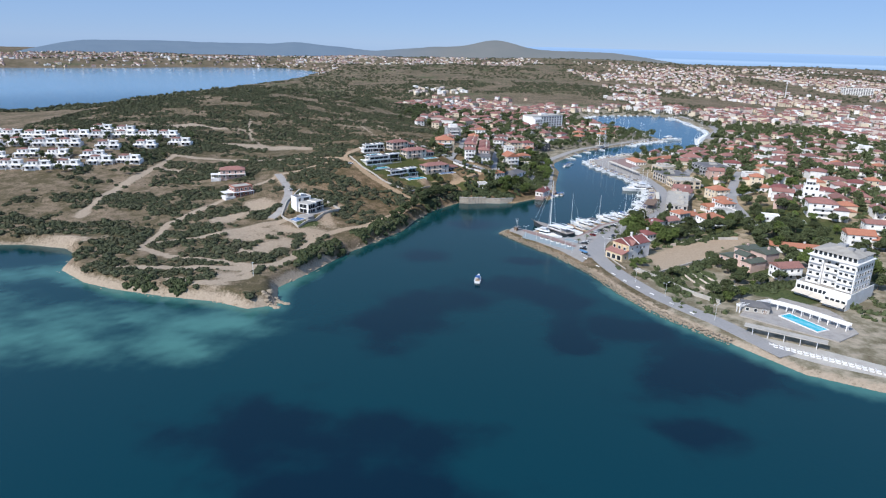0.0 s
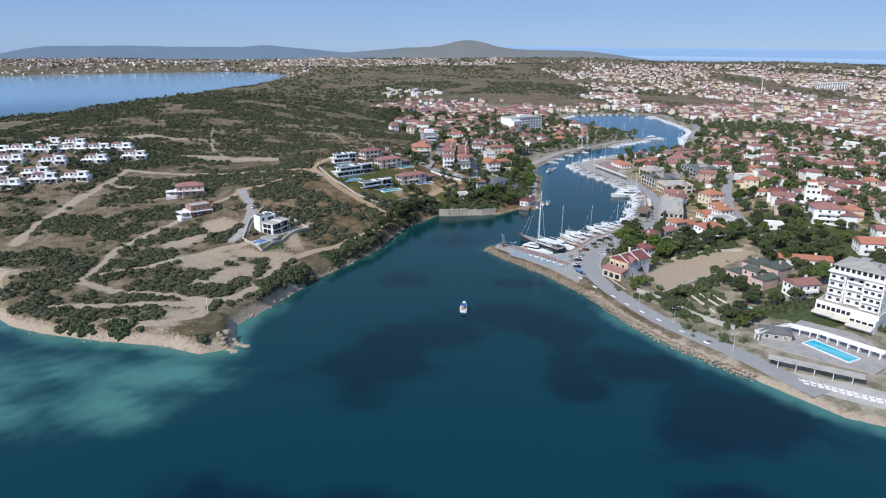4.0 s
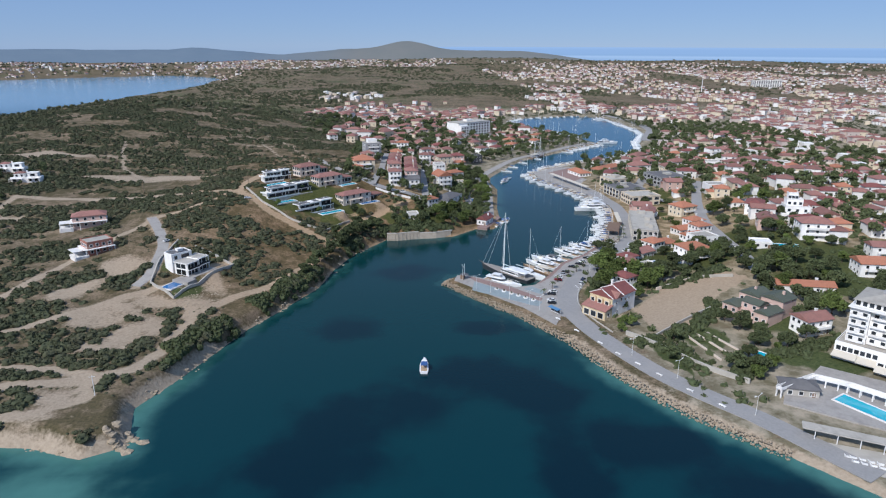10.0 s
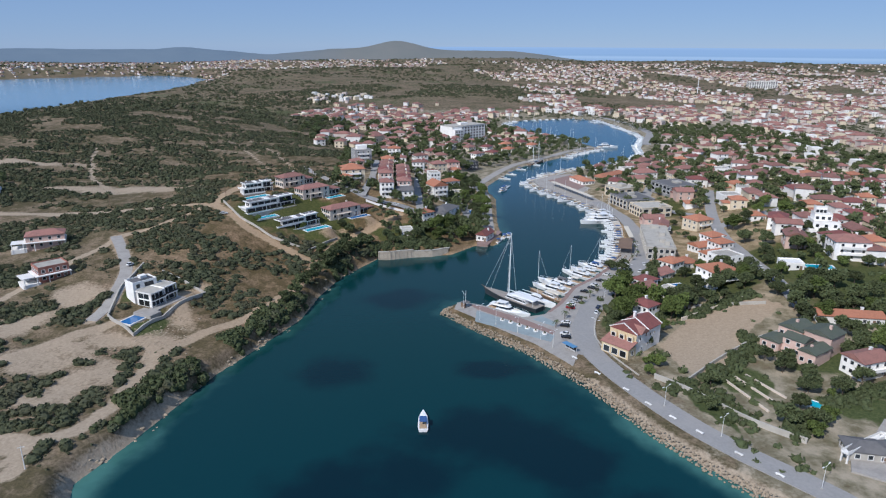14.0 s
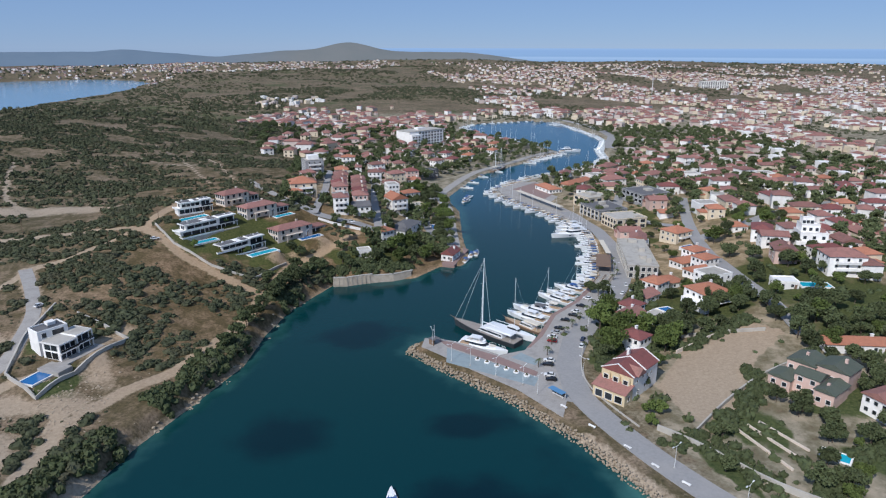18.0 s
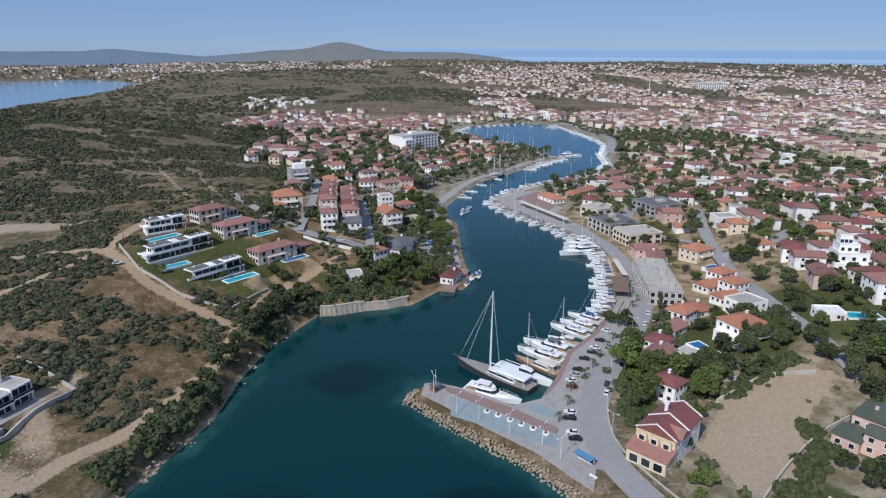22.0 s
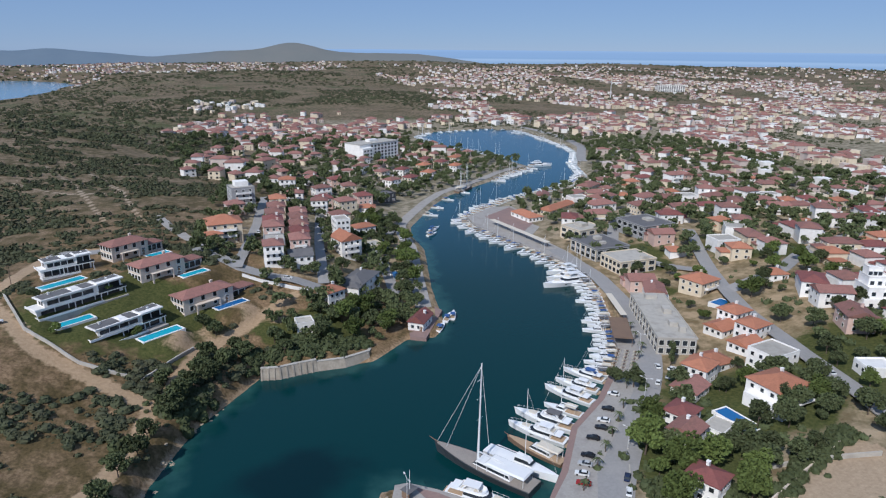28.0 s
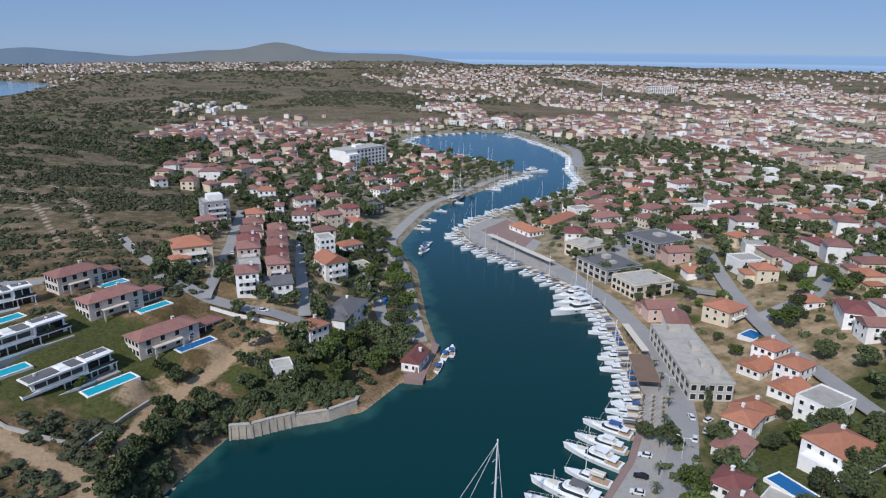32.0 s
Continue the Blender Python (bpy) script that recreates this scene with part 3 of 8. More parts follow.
def window_mesh(w, h):
    w, h = round(w, 1), round(h, 1)

    def make():
        # frame and recessed pane in one skin
        bm = bmesh.new()
        o, f = 0.14, 0.10
        ring = lambda g, y: [(-w / 2 - g, y, -g), (w / 2 + g, y, -g), (w / 2 + g, y, h + g), (-w / 2 - g, y, h + g)]
        made = loft(bm, [ring(o, 0.1), ring(o, -f), ring(0, -f), ring(0, -0.02)], 1, caps=False)
        bm.faces.new(made[-1]).material_index = 0
        return bm

    return shared(("window", w, h), make, (GLASS, FRAME))


def put(name, mesh, parent, x, y, z, turn=0.0, label=""):
    ob = part(name, mesh, None, parent, label)
    ob.matrix_basis = pose(x, y, z, 0, 0, turn)
    return ob


def window_row(parent, w, d, z, spots, size, sides="fr"):
    """Windows of one storey: spots are shares of the wall's length."""
    for s in sides:
        length = w if s in "fb" else d
        for k in spots:
            at = (k - 0.5) * length
            x, y, turn = {"f": (at, -d / 2, 0), "b": (-at, d / 2, 180), "r": (w / 2, at, 90), "l": (-w / 2, -at, -90)}[s]
            put("window", window_mesh(*size), parent, x, y, z, turn)


def house(x, y, turn, w, d, storeys, wall, roof, kind="hip", label="", name="house", group="", spots=(0.2, 0.5, 0.8), sides="flr", size=(1.1, 1.3), balcony=False, rise=None, chimney=True, z=None, annex=None, tall=3.0):
    """A house with its middle at x, y; its front looks along -y before it is turned."""
    if z is None:
        z = level(x, y)
    h = storeys * tall
    ob = thing(name, x, y, z, turn, label, "house", group)
    part("wall", boxes((-w / 2, -d / 2, -2.5, w / 2, d / 2, h)), wall, ob)
    if kind in ("hip", "gable"):
        up = rise or min(w, d) * 0.24
        r = part("roof", hip_roof(w, d, up, 0.5, kind == "gable"), roof, ob)
        r.matrix_basis = pose(0, 0, h + 0.18)
        if kind == "gable":
            bm = bmesh.new()
            for e in (-1, 1):
                pts = [(e * w / 2, -d / 2, h), (e * w / 2, d / 2, h), (e * w / 2, 0, h + up * d / (d + 1.0))] if w >= d else [(-w / 2, e * d / 2, h), (w / 2, e * d / 2, h), (0, e * d / 2, h + up * w / (w + 1.0))]
                tri = [bm.verts.new(p) for p in pts]
                back = [bm.verts.new((p[0] * (1 if w < d else 0.97), p[1] * (0.97 if w < d else 1), p[2])) for p in pts]
                bm.faces.new(tri)
                bm.faces.new(back[::-1])
                for i in range(3):
                    bm.faces.new((tri[i], tri[(i + 1) % 3], back[(i + 1) % 3], back[i]))
            part("gable_wall", bm, wall, ob)
        if chimney:
            c = part("chimney", boxes((-0.45, -0.35, 0, 0.45, 0.35, 1.5), (-0.55, -0.45, 1.5, 0.55, 0.45, 1.65)), wall, ob)
            c.matrix_basis = pose(w * 0.22, d * 0.12, h + up * 0.55)
    else:
        t = 0.25
        part("parapet", boxes((-w / 2, -d / 2, h, w / 2, -d / 2 + t, h + 0.6), (-w / 2, d / 2 - t, h, w / 2, d / 2, h + 0.6), (-w / 2, -d / 2 + t, h, -w / 2 + t, d / 2 - t, h + 0.6), (w / 2 - t, -d / 2 + t, h, w / 2, d / 2 - t, h + 0.6)), wall, ob)
        part("roof", boxes((-w / 2 + t, -d / 2 + t, h, w / 2 - t, d / 2 - t, h + 0.12)), roof, ob)
    for s in range(storeys):
        window_row(ob, w, d, s * tall + 0.95, spots, size, sides)
    put("door", shared(("door", 1), lambda: boxes((-0.55, -0.06, 0, 0.55, 0.1, 2.1, 0), (-0.68, -0.09, 0, -0.55, 0.1, 2.2, 1), (0.55, -0.09, 0, 0.68, 0.1, 2.2, 1), (-0.68, -0.09, 2.1, 0.68, 0.1, 2.22, 1)), (TIMBER, FRAME)), ob, w * 0.35, -d / 2, 0)
    if balcony:
        for s in range(1, storeys):
            b = part("balcony", boxes((-w * 0.32, -1.5, -0.18, w * 0.32, 0, 0), (-w * 0.32, -1.5, 0, w * 0.32, -1.38, 0.95), (-w * 0.32, -1.38, 0, -w * 0.32 + 0.12, 0, 0.95), (w * 0.32 - 0.12, -1.38, 0, w * 0.32, 0, 0.95)), WHITE, ob)
            b.matrix_basis = pose(0, -d / 2, s * tall)
    if annex:
        ax, ay, aw, ad, ah = annex
        a = part("annex", boxes((-aw / 2, -ad / 2, -2.5, aw / 2, ad / 2, ah)), wall, ob)
        a.matrix_basis = pose(ax, ay, 0)
        ar = part("annex_roof", hip_roof(aw, ad, min(aw, ad) * 0.22), roof, ob) if kind != "flat" else part("annex_roof", boxes((-aw / 2 - 0.2, -ad / 2 - 0.2, 0, aw / 2 + 0.2, ad / 2 + 0.2, 0.25)), roof, ob)
        ar.matrix_basis = pose(ax, ay, ah + (0.18 if kind != "flat" else 0))
    return ob


def ribbon(name, line, width, mat, lift, label, category, step=4.0, thick=0.3, kind="structure", smooth=2):
    """A strip of paving laid over the ground along a line, with edges that stand down into it."""
    pts = []
    for (ax, ay), (bx, by) in zip(line[:-1], line[1:]):
        n = max(1, int(math.hypot(bx - ax, by - ay) / step))
        pts += [(ax + (bx - ax) * k / n, ay + (by - ay) * k / n) for k in range(n)]
    pts.append(line[-1])
    p = np.array(pts, float)
    for _ in range(smooth):
        p[1:-1] = (p[:-2] + 2 * p[1:-1] + p[2:]) / 4
    way = np.gradient(p, axis=0)
    way /= np.linalg.norm(way, axis=1)[:, None]
    side = np.stack([-way[:, 1], way[:, 0]], 1)
    bm = bmesh.new()
    rings = []
    across = [land_height(p[:, 0] + side[:, 0] * k * width / 2, p[:, 1] + side[:, 1] * k * width / 2) for k in (-1, -0.5, 0, 0.5, 1)]
    z = np.maximum.reduce(across) + lift
    for i in range(len(p)):
        l, r = p[i] + side[i] * width / 2, p[i] - side[i] * width / 2
        rings.append([(l[0], l[1], z[i] - thick), (r[0], r[1], z[i] - thick), (r[0], r[1], z[i]), (l[0], l[1], z[i])])
    loft(bm, rings)
    ob = part(name, bm, mat, None)
    return tagged(ob, label=label, category=category, kind=kind)


# ---- roads and paving ----
ribbon("road", [(86, -140), (72, -112), (64, -101), (56, -87), (50, -71), (45, -53), (42.5, -37), (47.5, -16), (56, -2), (70, 16), (84, 32), (94, 46), (104, 64), (114, 98), (119, 130), (117, 172)], 7.4, ASPHALT, 0.2, "grey asphalt road along the harbour mole", "road")
ribbon("road", [(128, -21), (130, -13), (134, 7), (138, 30), (146, 66), (154, 90), (163, 112), (176, 140), (190, 168)], 6.0, ASPHALT, 0.15, "grey asphalt street between walled gardens", "road")
ribbon("road", [(154, 90), (180, 92), (205, 110), (240, 130), (300, 150)], 6.0, ASPHALT, 0.15, "grey asphalt side street", "road")
ribbon("road", [(163, 112), (150, 140), (148, 170), (165, 200), (200, 230), (260, 262)], 6.0, ASPHALT, 0.15, "grey asphalt street behind the quay", "road")
ribbon("road", [(-98, 142), (-80, 140), (-62, 146), (-50, 144), (-34, 127), (-23, 121), (-3, 115), (8, 110), (16, 104)], 5.5, ASPHALT, 0.15, "pale asphalt street below the row houses", "road")
ribbon("road", [(-32, 124), (-29, 147), (-25, 205), (-22, 262)], 4.2, ASPHALT, 0.15, "narrow asphalt lane with parked cars", "road")
ribbon("road", [(-1, 118), (1.5, 172), (6.5, 236)], 4.2, ASPHALT, 0.15, "narrow asphalt lane with parked cars", "road")
ribbon("road", [(36, 112), (40, 140), (48, 192), (48.5, 216), (51, 235), (62, 258), (79.5, 291), (95, 315), (114.5, 334), (141, 359), (160, 382), (192, 409)], 6.2, PAVER, 0.14, "pale paved waterfront promenade", "road")
ribbon("road", [(28, 128), (30, 170), (40, 215), (50, 232)], 4.5, ASPHALT, 0.15, "grey asphalt lane under trees", "road")
ribbon("road", [(-46, 147), (-54, 165), (-61, 180), (-70, 205)], 4.0, PAVER, 0.15, "pale dirt lane climbing behind the row houses", "road")
ribbon("road", [(255, 420), (268, 450), (296, 505), (306, 560), (308, 640), (300, 690)], 9.0, ASPHALT, 0.15, "grey asphalt road round the inner basin", "road")
ribbon("track", [(-139, 64), (-129, 43), (-122, 26), (-119, -3), (-122, -12)], 4.5, PAVER, 0.10, "broken grey concrete lane", "track")


def paving(name, outline, z0, z1, mat, label):
    bm = bmesh.new()
    slab(bm, outline, z0, z1)
    return tagged(part(name, bm, mat, None), label=label, category="pavement", kind="structure")


MOLE = [(3, 2), (5, 8.2), (8, 8.4), (14, 4.5), (20, -0.6), (27, -8.6), (36, -6.6), (44, 3.4), (55, 20.5), (69, 32.5), (81, 46.5), (90, 58.5), (99, 84), (104, 84), (94, 50), (70, 21),
        (52, 1), (42, -19), (38, -40), (34, -48), (26, -31), (15.5, -16.5), (8, -5)]
paving("pavement", MOLE, -3, 1.62, PAVER, "grey stone quay and mole apron")
paving("pavement", [(11.2, -0.4), (34.5, -25.7), (31.6, -30.4), (9.0, -10.4)], 1.5, 1.635, BLUE_PAVER, "faded blue-grey painted promenade on the mole")
paving("pavement", [(30, -11), (34.2, -8.1), (38.1, -14.6), (36.1, -17.7)], 1.5, 1.635, BLUE_PAVER, "faded blue-grey painted promenade on the mole")
paving("pavement", [(9, 6.6), (14, 3.2), (26.5, -9.7), (35.5, -22), (34, -24.6), (11.4, 0.6)], 1.5, 1.632, RED_PAVER, "reddish brick promenade along the mole")
paving("pavement", [(38.5, -5), (45.5, 3), (56, 19.6), (70, 31.6), (81.5, 45), (80, 46.4), (68.8, 32.8), (54.8, 20.8), (44.2, 4), (37, -5.2)], 1.5, 1.632, RED_PAVER, "reddish brick edging of the quay")
paving("pavement", [(104, 84), (94, 50), (70, 21), (52, 1), (42, -19), (38, -40), (41.5, -42), (46.5, -18), (55.5, -3.5), (70.5, 14.5), (85, 31), (95.5, 45.5), (107, 84)], -1, 1.60, ASPHALT, "grey asphalt parking strip along the quay")
paving("pavement", [(93.5, 245), (92.6, 223), (103.6, 189), (111.6, 160), (116.6, 134), (122, 134), (122, 165), (117, 200), (134, 224), (129, 266), (116, 266)], -2.5, 1.66, PAVER, "grey paved quay behind the moored boats")
paving("pavement", [(104, 243), (127, 263), (131, 228), (114, 206)], 1.5, 1.70, RED_PAVER, "dull red café terrace on the quay")
paving("pavement", [(25.5, 87.2), (30.6, 84.7), (42.4, 108.1), (40.5, 112), (37, 110), (27, 100)], -2.5, 1.3, RED_PAVER, "dull red boathouse dock above the water")


# ---- buildings by the creek ----
def pool(x, y, turn, w, d, mat, label, z=None):
    w, d = w * U, d * U
    c, q = math.cos(radians(turn)) / U / 2, math.sin(radians(turn)) / U / 2
    z = (0.5 * level(x, y) + 0.5 * max(level(x + i * w * c - j * d * q, y + i * w * q + j * d * c) for i in (-1, 0, 1) for j in (-1, 0, 1)) if z is None else z) + 0.12
    ob = thing("swimming_pool", x, y, z, turn, label, "swimming pool")
    part("coping", boxes((-w / 2 - 0.6, -d / 2 - 0.6, -3.5, w / 2 + 0.6, -d / 2, 0.12), (-w / 2 - 0.6, d / 2, -3.5, w / 2 + 0.6, d / 2 + 0.6, 0.12), (-w / 2 - 0.6, -d / 2, -3.5, -w / 2, d / 2, 0.12), (w / 2, -d / 2, -3.5, w / 2 + 0.6, d / 2, 0.12)), WHITE, ob)
    part("pool_water", boxes((-w / 2, -d / 2, -1.4, w / 2, d / 2, 0.0)), mat, ob)
    return ob


def glass_band(parent, w, y, z, h, n, turn=0, x=0.0):
    """A band of large panes between slim mullions."""
    for k in range(n):
        a = -w / 2 + w * (k + 0.5) / n
        p = pose(x, y, z, 0, 0, turn) @ pose(a, 0, 0)
        ob = part("window", window_mesh(w / n - 0.3, h), None, parent)
        ob.matrix_basis = p


def modern_villa(x, y, turn, w, label, d=10.0):
    """Recessed glazed ground floor, a long white upper storey over it and a slightly higher wing beside it."""
    a = radians(turn)
    z = min(level(x, y), level(x + math.sin(a) * d * 0.5, y - math.cos(a) * d * 0.5) + 0.3)
    ob = thing("villa", x, y, z, turn, label, "villa", "modern white villas")
    f, k = -d / 2, w / 2
    part("wall", boxes((-k + 0.6, f + 1.5, -4, k - 0.4, d / 2, 3.0)), WHITE, ob)
    part("terrace_slab", boxes((-k - 0.7, f - 0.4, 3.0, k + 0.3, d / 2 + 0.3, 3.4)), WHITE, ob)
    part("upper_wall", boxes((-w * 0.40, f + 1.3, 3.4, w * 0.168, d / 2 - 0.6, 6.3)), WHITE, ob)
    part("wing_wall", boxes((w * 0.17, f + 0.7, 3.4, w * 0.46, d / 2 - 1.6, 6.8)), WHITE, ob)
    part("roof", boxes((-w * 0.44, f + 0.3, 6.3, w * 0.168, d / 2 - 0.2, 6.75)), WHITE, ob)
    part("wing_roof", boxes((w * 0.17, f - 0.2, 6.8, w * 0.485, d / 2 - 1.2, 7.25)), WHITE, ob)
    part("roof_panel", boxes((-w * 0.42, f + 1.1, 6.75, -w * 0.10, d / 2 - 0.9, 6.9)), GREY_TILE, ob, "dark grey roof panel")
    part("roof_panel", boxes((w * 0.02, f + 1.1, 6.75, w * 0.15, d / 2 - 0.9, 6.9)), GREY_TILE, ob, "dark grey roof panel")
    part("roof_panel", boxes((w * 0.19, f + 2.4, 7.25, w * 0.465, d / 2 - 1.7, 7.38)), GREY_TILE, ob, "dark grey roof panel")
    bm = bmesh.new()
    loft(bm, [[(-w * 0.09, f + 2.2, 6.75), (w * 0.01, f + 2.2, 6.75), (w * 0.01, d / 2 - 2.0, 6.75), (-w * 0.09, d / 2 - 2.0, 6.75)], [(-w * 0.08, f + 2.6, 7.3), (0, f + 2.6, 7.3), (0, d / 2 - 2.4, 7.3), (-w * 0.08, d / 2 - 2.4, 7.3)]])
    part("roof_light", bm, WHITE, ob)
    for a, b in ((-w * 0.30, 1.0), (w * 0.33, -0.5)):
        part("roof_vent", boxes((a - 0.35, b - 0.35, 6.9, a + 0.35, b + 0.35, 7.75)), WHITE, ob)
    glass_band(ob, w * 0.9, f + 1.5, 0.2, 2.3, 6)
    part("terrace_wall", boxes((-k - 0.6, f - 2.0, 0.06, w * 0.2, f - 1.8, 0.85), (-k - 0.6, f - 1.8, 0.06, -k - 0.4, f + 1.4, 0.85)), WHITE, ob)
    glass_band(ob, w * 0.52, f + 1.3, 3.9, 1.7, 4, 0, -w * 0.115)
    glass_band(ob, w * 0.26, f + 0.7, 3.7, 2.5, 2, 0, w * 0.315)
    glass_band(ob, d * 0.45, 0.2, 3.8, 2.0, 2, -90, -w * 0.40)
    glass_band(ob, d * 0.5, 0, 3.8, 2.2, 2, 90, w * 0.46)
    part("parapet", boxes((-k - 0.7, f - 0.4, 3.4, w * 0.16, f - 0.25, 3.95), (-k - 0.7, f - 0.25, 3.4, -k - 0.55, d / 2 + 0.3, 3.95)), WHITE, ob)
    part("balustrade", boxes((w * 0.17, f - 0.4, 3.4, k + 0.3, f - 0.32, 4.3)), GLASS, ob, "glass balustrade")
    part("terrace", boxes((-k - 0.6, f - 2.0, -3, k, f + 2.4, 0.06)), PAVER, ob)
    for a in (-k - 0.3, -w * 0.1, w * 0.2, k - 0.2):
        part("column", boxes((a, f, 0.06, a + 0.3, f + 0.3, 3.0)), WHITE, ob)
    return ob


def middle(l, r, d):
    """Middle and turn of a building from the two ends of its front."""
    a = math.atan2(r[1] - l[1], r[0] - l[0])
    return (l[0] + r[0]) / 2 - math.sin(a) * d / 2, (l[1] + r[1]) / 2 + math.cos(a) * d / 2, math.degrees(a), math.hypot(r[0] - l[0], r[1] - l[1])


for (l, r), words in ((((-92, 112), (-78.5, 120.5)), "white two-storey modern villa with long flat roof above a lap pool"),
                      (((-86, 84), (-65.5, 102)), "long white modern villa with dark roof panels and glass front"),
                      (((-70.5, 75.5), (-53, 91.5)), "white modern villa with flat roofs beside a turquoise pool")):
    cx, cy, turn, w = middle(l, r, 7.4 / U)
    modern_villa(cx, cy, turn, w * U, words, 7.4)
pool(-85.5, 108, 42, 14, 3.8, POOL, "long turquoise lap pool beside a white villa")
pool(-77.3, 85.2, 38, 11, 3.6, POOL, "turquoise pool on the lawn of a white villa")
pool(-53.6, 84.2, 38, 13, 3.8, POOL, "turquoise pool in front of a white villa")


def stone_villa(x, y, turn, w, d=9.5):
    ob = house(x, y, turn, w * 0.66, d, 2, STONE, TILE, "hip", "two-storey beige stone villa with low red tiled roof", "villa", "stone villas", spots=(0.15, 0.38, 0.62, 0.86), sides="flr", size=(1.4, 1.8), tall=2.95)
    a = radians(turn)
    ob.matrix_world = pose(x, y, min(level(x, y), level(x + math.sin(a) * d * 0.5, y - math.cos(a) * d * 0.5) + 0.3), 0, 0, turn) @ pose(-w / U * 0.17, 0, 0)
    a = part("garden_wing", boxes((w * 0.33, -d * 0.25, -3, w * 0.66, d * 0.45, 3.0)), STONE, ob)
    r = part("wing_roof", hip_roof(w * 0.33, d * 0.7, 1.4), TILE, ob)
    r.matrix_basis = pose(w * 0.495, d * 0.1, 3.18)
    glass_band(ob, w * 0.28, -d * 0.25, 0.2, 2.3, 3, 0, w * 0.495)
    part("porch", boxes((-w * 0.2, -d / 2 - 1.8, 2.9, w * 0.12, -d / 2, 3.15), (-w * 0.2, -d / 2 - 1.8, -2, -w * 0.18, -d / 2 - 1.5, 2.9), (w * 0.10, -d / 2 - 1.8, -2, w * 0.12, -d / 2 - 1.5, 2.9)), STONE, ob)
    return ob


for l, r, shift in (((-73, 126), (-59, 138), 0.3), ((-61, 108), (-44, 122), 0.27), ((-47, 96), (-27, 111), 0.08)):
    cx, cy, turn, w = middle(l, r, 8.0)
    stone_villa(cx, cy, turn, w * 0.94 * U, 8.0)
    a = radians(turn)
    pool(cx + math.cos(a) * w * shift + math.sin(a) * 6.9, cy + math.sin(a) * w * shift - math.cos(a) * 6.9, turn, w * 0.45, 3.2, POOL_BLUE if l[0] > -50 else POOL, "narrow blue pool in front of a stone villa")


# the white villa on the headland
def headland_villa():
    x, y, turn = -100.8, 0.1, 60
    z = level(x, y) + 0.1
    ob = thing("villa", x, y, z, turn, "white cubic villa with dark glass fronts and flat roofs", "villa")
    part("wall", boxes((-7.0, 1.2, -4, 0.3, 9.4, 6.0)), WHITE, ob)
    part("wing_wall", boxes((0.32, 2.0, -4, 7.0, 8.6, 6.3)), WHITE, ob)
    # white frames that run round the glazed fronts
    for a, b, f, h in ((-7.7, 0.3, 0.0, 6.0), (0.32, 7.7, 0.8, 6.3)):
        part("roof_slab", boxes((a, f, h, b, 9.6, h + 0.5)), WHITE, ob)
        part("roof_panel", boxes((a + 0.4, f + 0.4, h + 0.5, b - 0.4, 9.2, h + 0.58)), CONCRETE, ob, "pale grey roof screed")
        part("floor_slab", boxes((a, f - 0.5, 2.85, b, f + 1.22, 3.3)), WHITE, ob)
        part("balustrade", boxes((a + 0.1, f - 0.45, 3.3, b - 0.1, f - 0.40, 4.15)), GLASS, ob, "glass balustrade")
        for e in (a, b - 0.4):
            part("column", boxes((e, f, -2, e + 0.4, f + 0.4, h)), WHITE, ob)
    for zz, h in ((0.1, 2.6), (3.4, 2.4)):
        glass_band(ob, 6.6, 1.2, zz, h, 3, 0, -3.4)
        glass_band(ob, 6.0, 2.0, zz, h, 2, 0, 3.7)
        glass_band(ob, 6.4, 5.2, zz, h, 2, -90, -7.0)
        glass_band(ob, 5.0, 5.2, zz, h, 2, 90, 7.0)
    back = part("rear_block", boxes((-5.4, -3.8, -4, 5.4, 3.8, 9.2)), WHITE, ob)
    back.matrix_basis = pose(-0.9, 12.8, 0, 0, 0, -16)
    for name, bm, mat, words in (("roof", boxes((-5.02, -3.42, 9.2, 5.02, 3.42, 9.32)), DARK, "charcoal roof felt"), ("roof_room", boxes((0.2, 0.4, 9.32, 3.2, 3.2, 10.5)), WHITE, ""),
                                 ("roof_panel", boxes((-4.4, -2.8, 9.32, -0.6, 2.8, 9.46)), GREY_TILE, "dark solar panels"),
                                 ("parapet", boxes((-5.4, -3.8, 9.2, 5.4, -3.42, 9.75), (-5.4, 3.42, 9.2, 5.4, 3.8, 9.75), (-5.4, -3.42, 9.2, -5.02, 3.42, 9.75), (5.02, -3.42, 9.2, 5.4, 3.42, 9.75)), WHITE, "")):
        part(name, bm, mat, back, words)
    put("window", window_mesh(1.6, 1.9), back, -3.2, -3.8, 6.8)
    put("window", window_mesh(4.2, 2.0), back, 1.8, -3.8, 6.8)
    put("window", window_mesh(2.6, 2.0), back, 5.4, 0.2, 6.8, 90)
    part("terrace", boxes((-8.6, -3.4, -2, 8.6, 1.2, 0.03)), PAVER, ob)
    part("pool_deck", boxes((-14.5, -6.0, -2, -8.62, 4.0, 0.02)), PAVER, ob)
    return ob


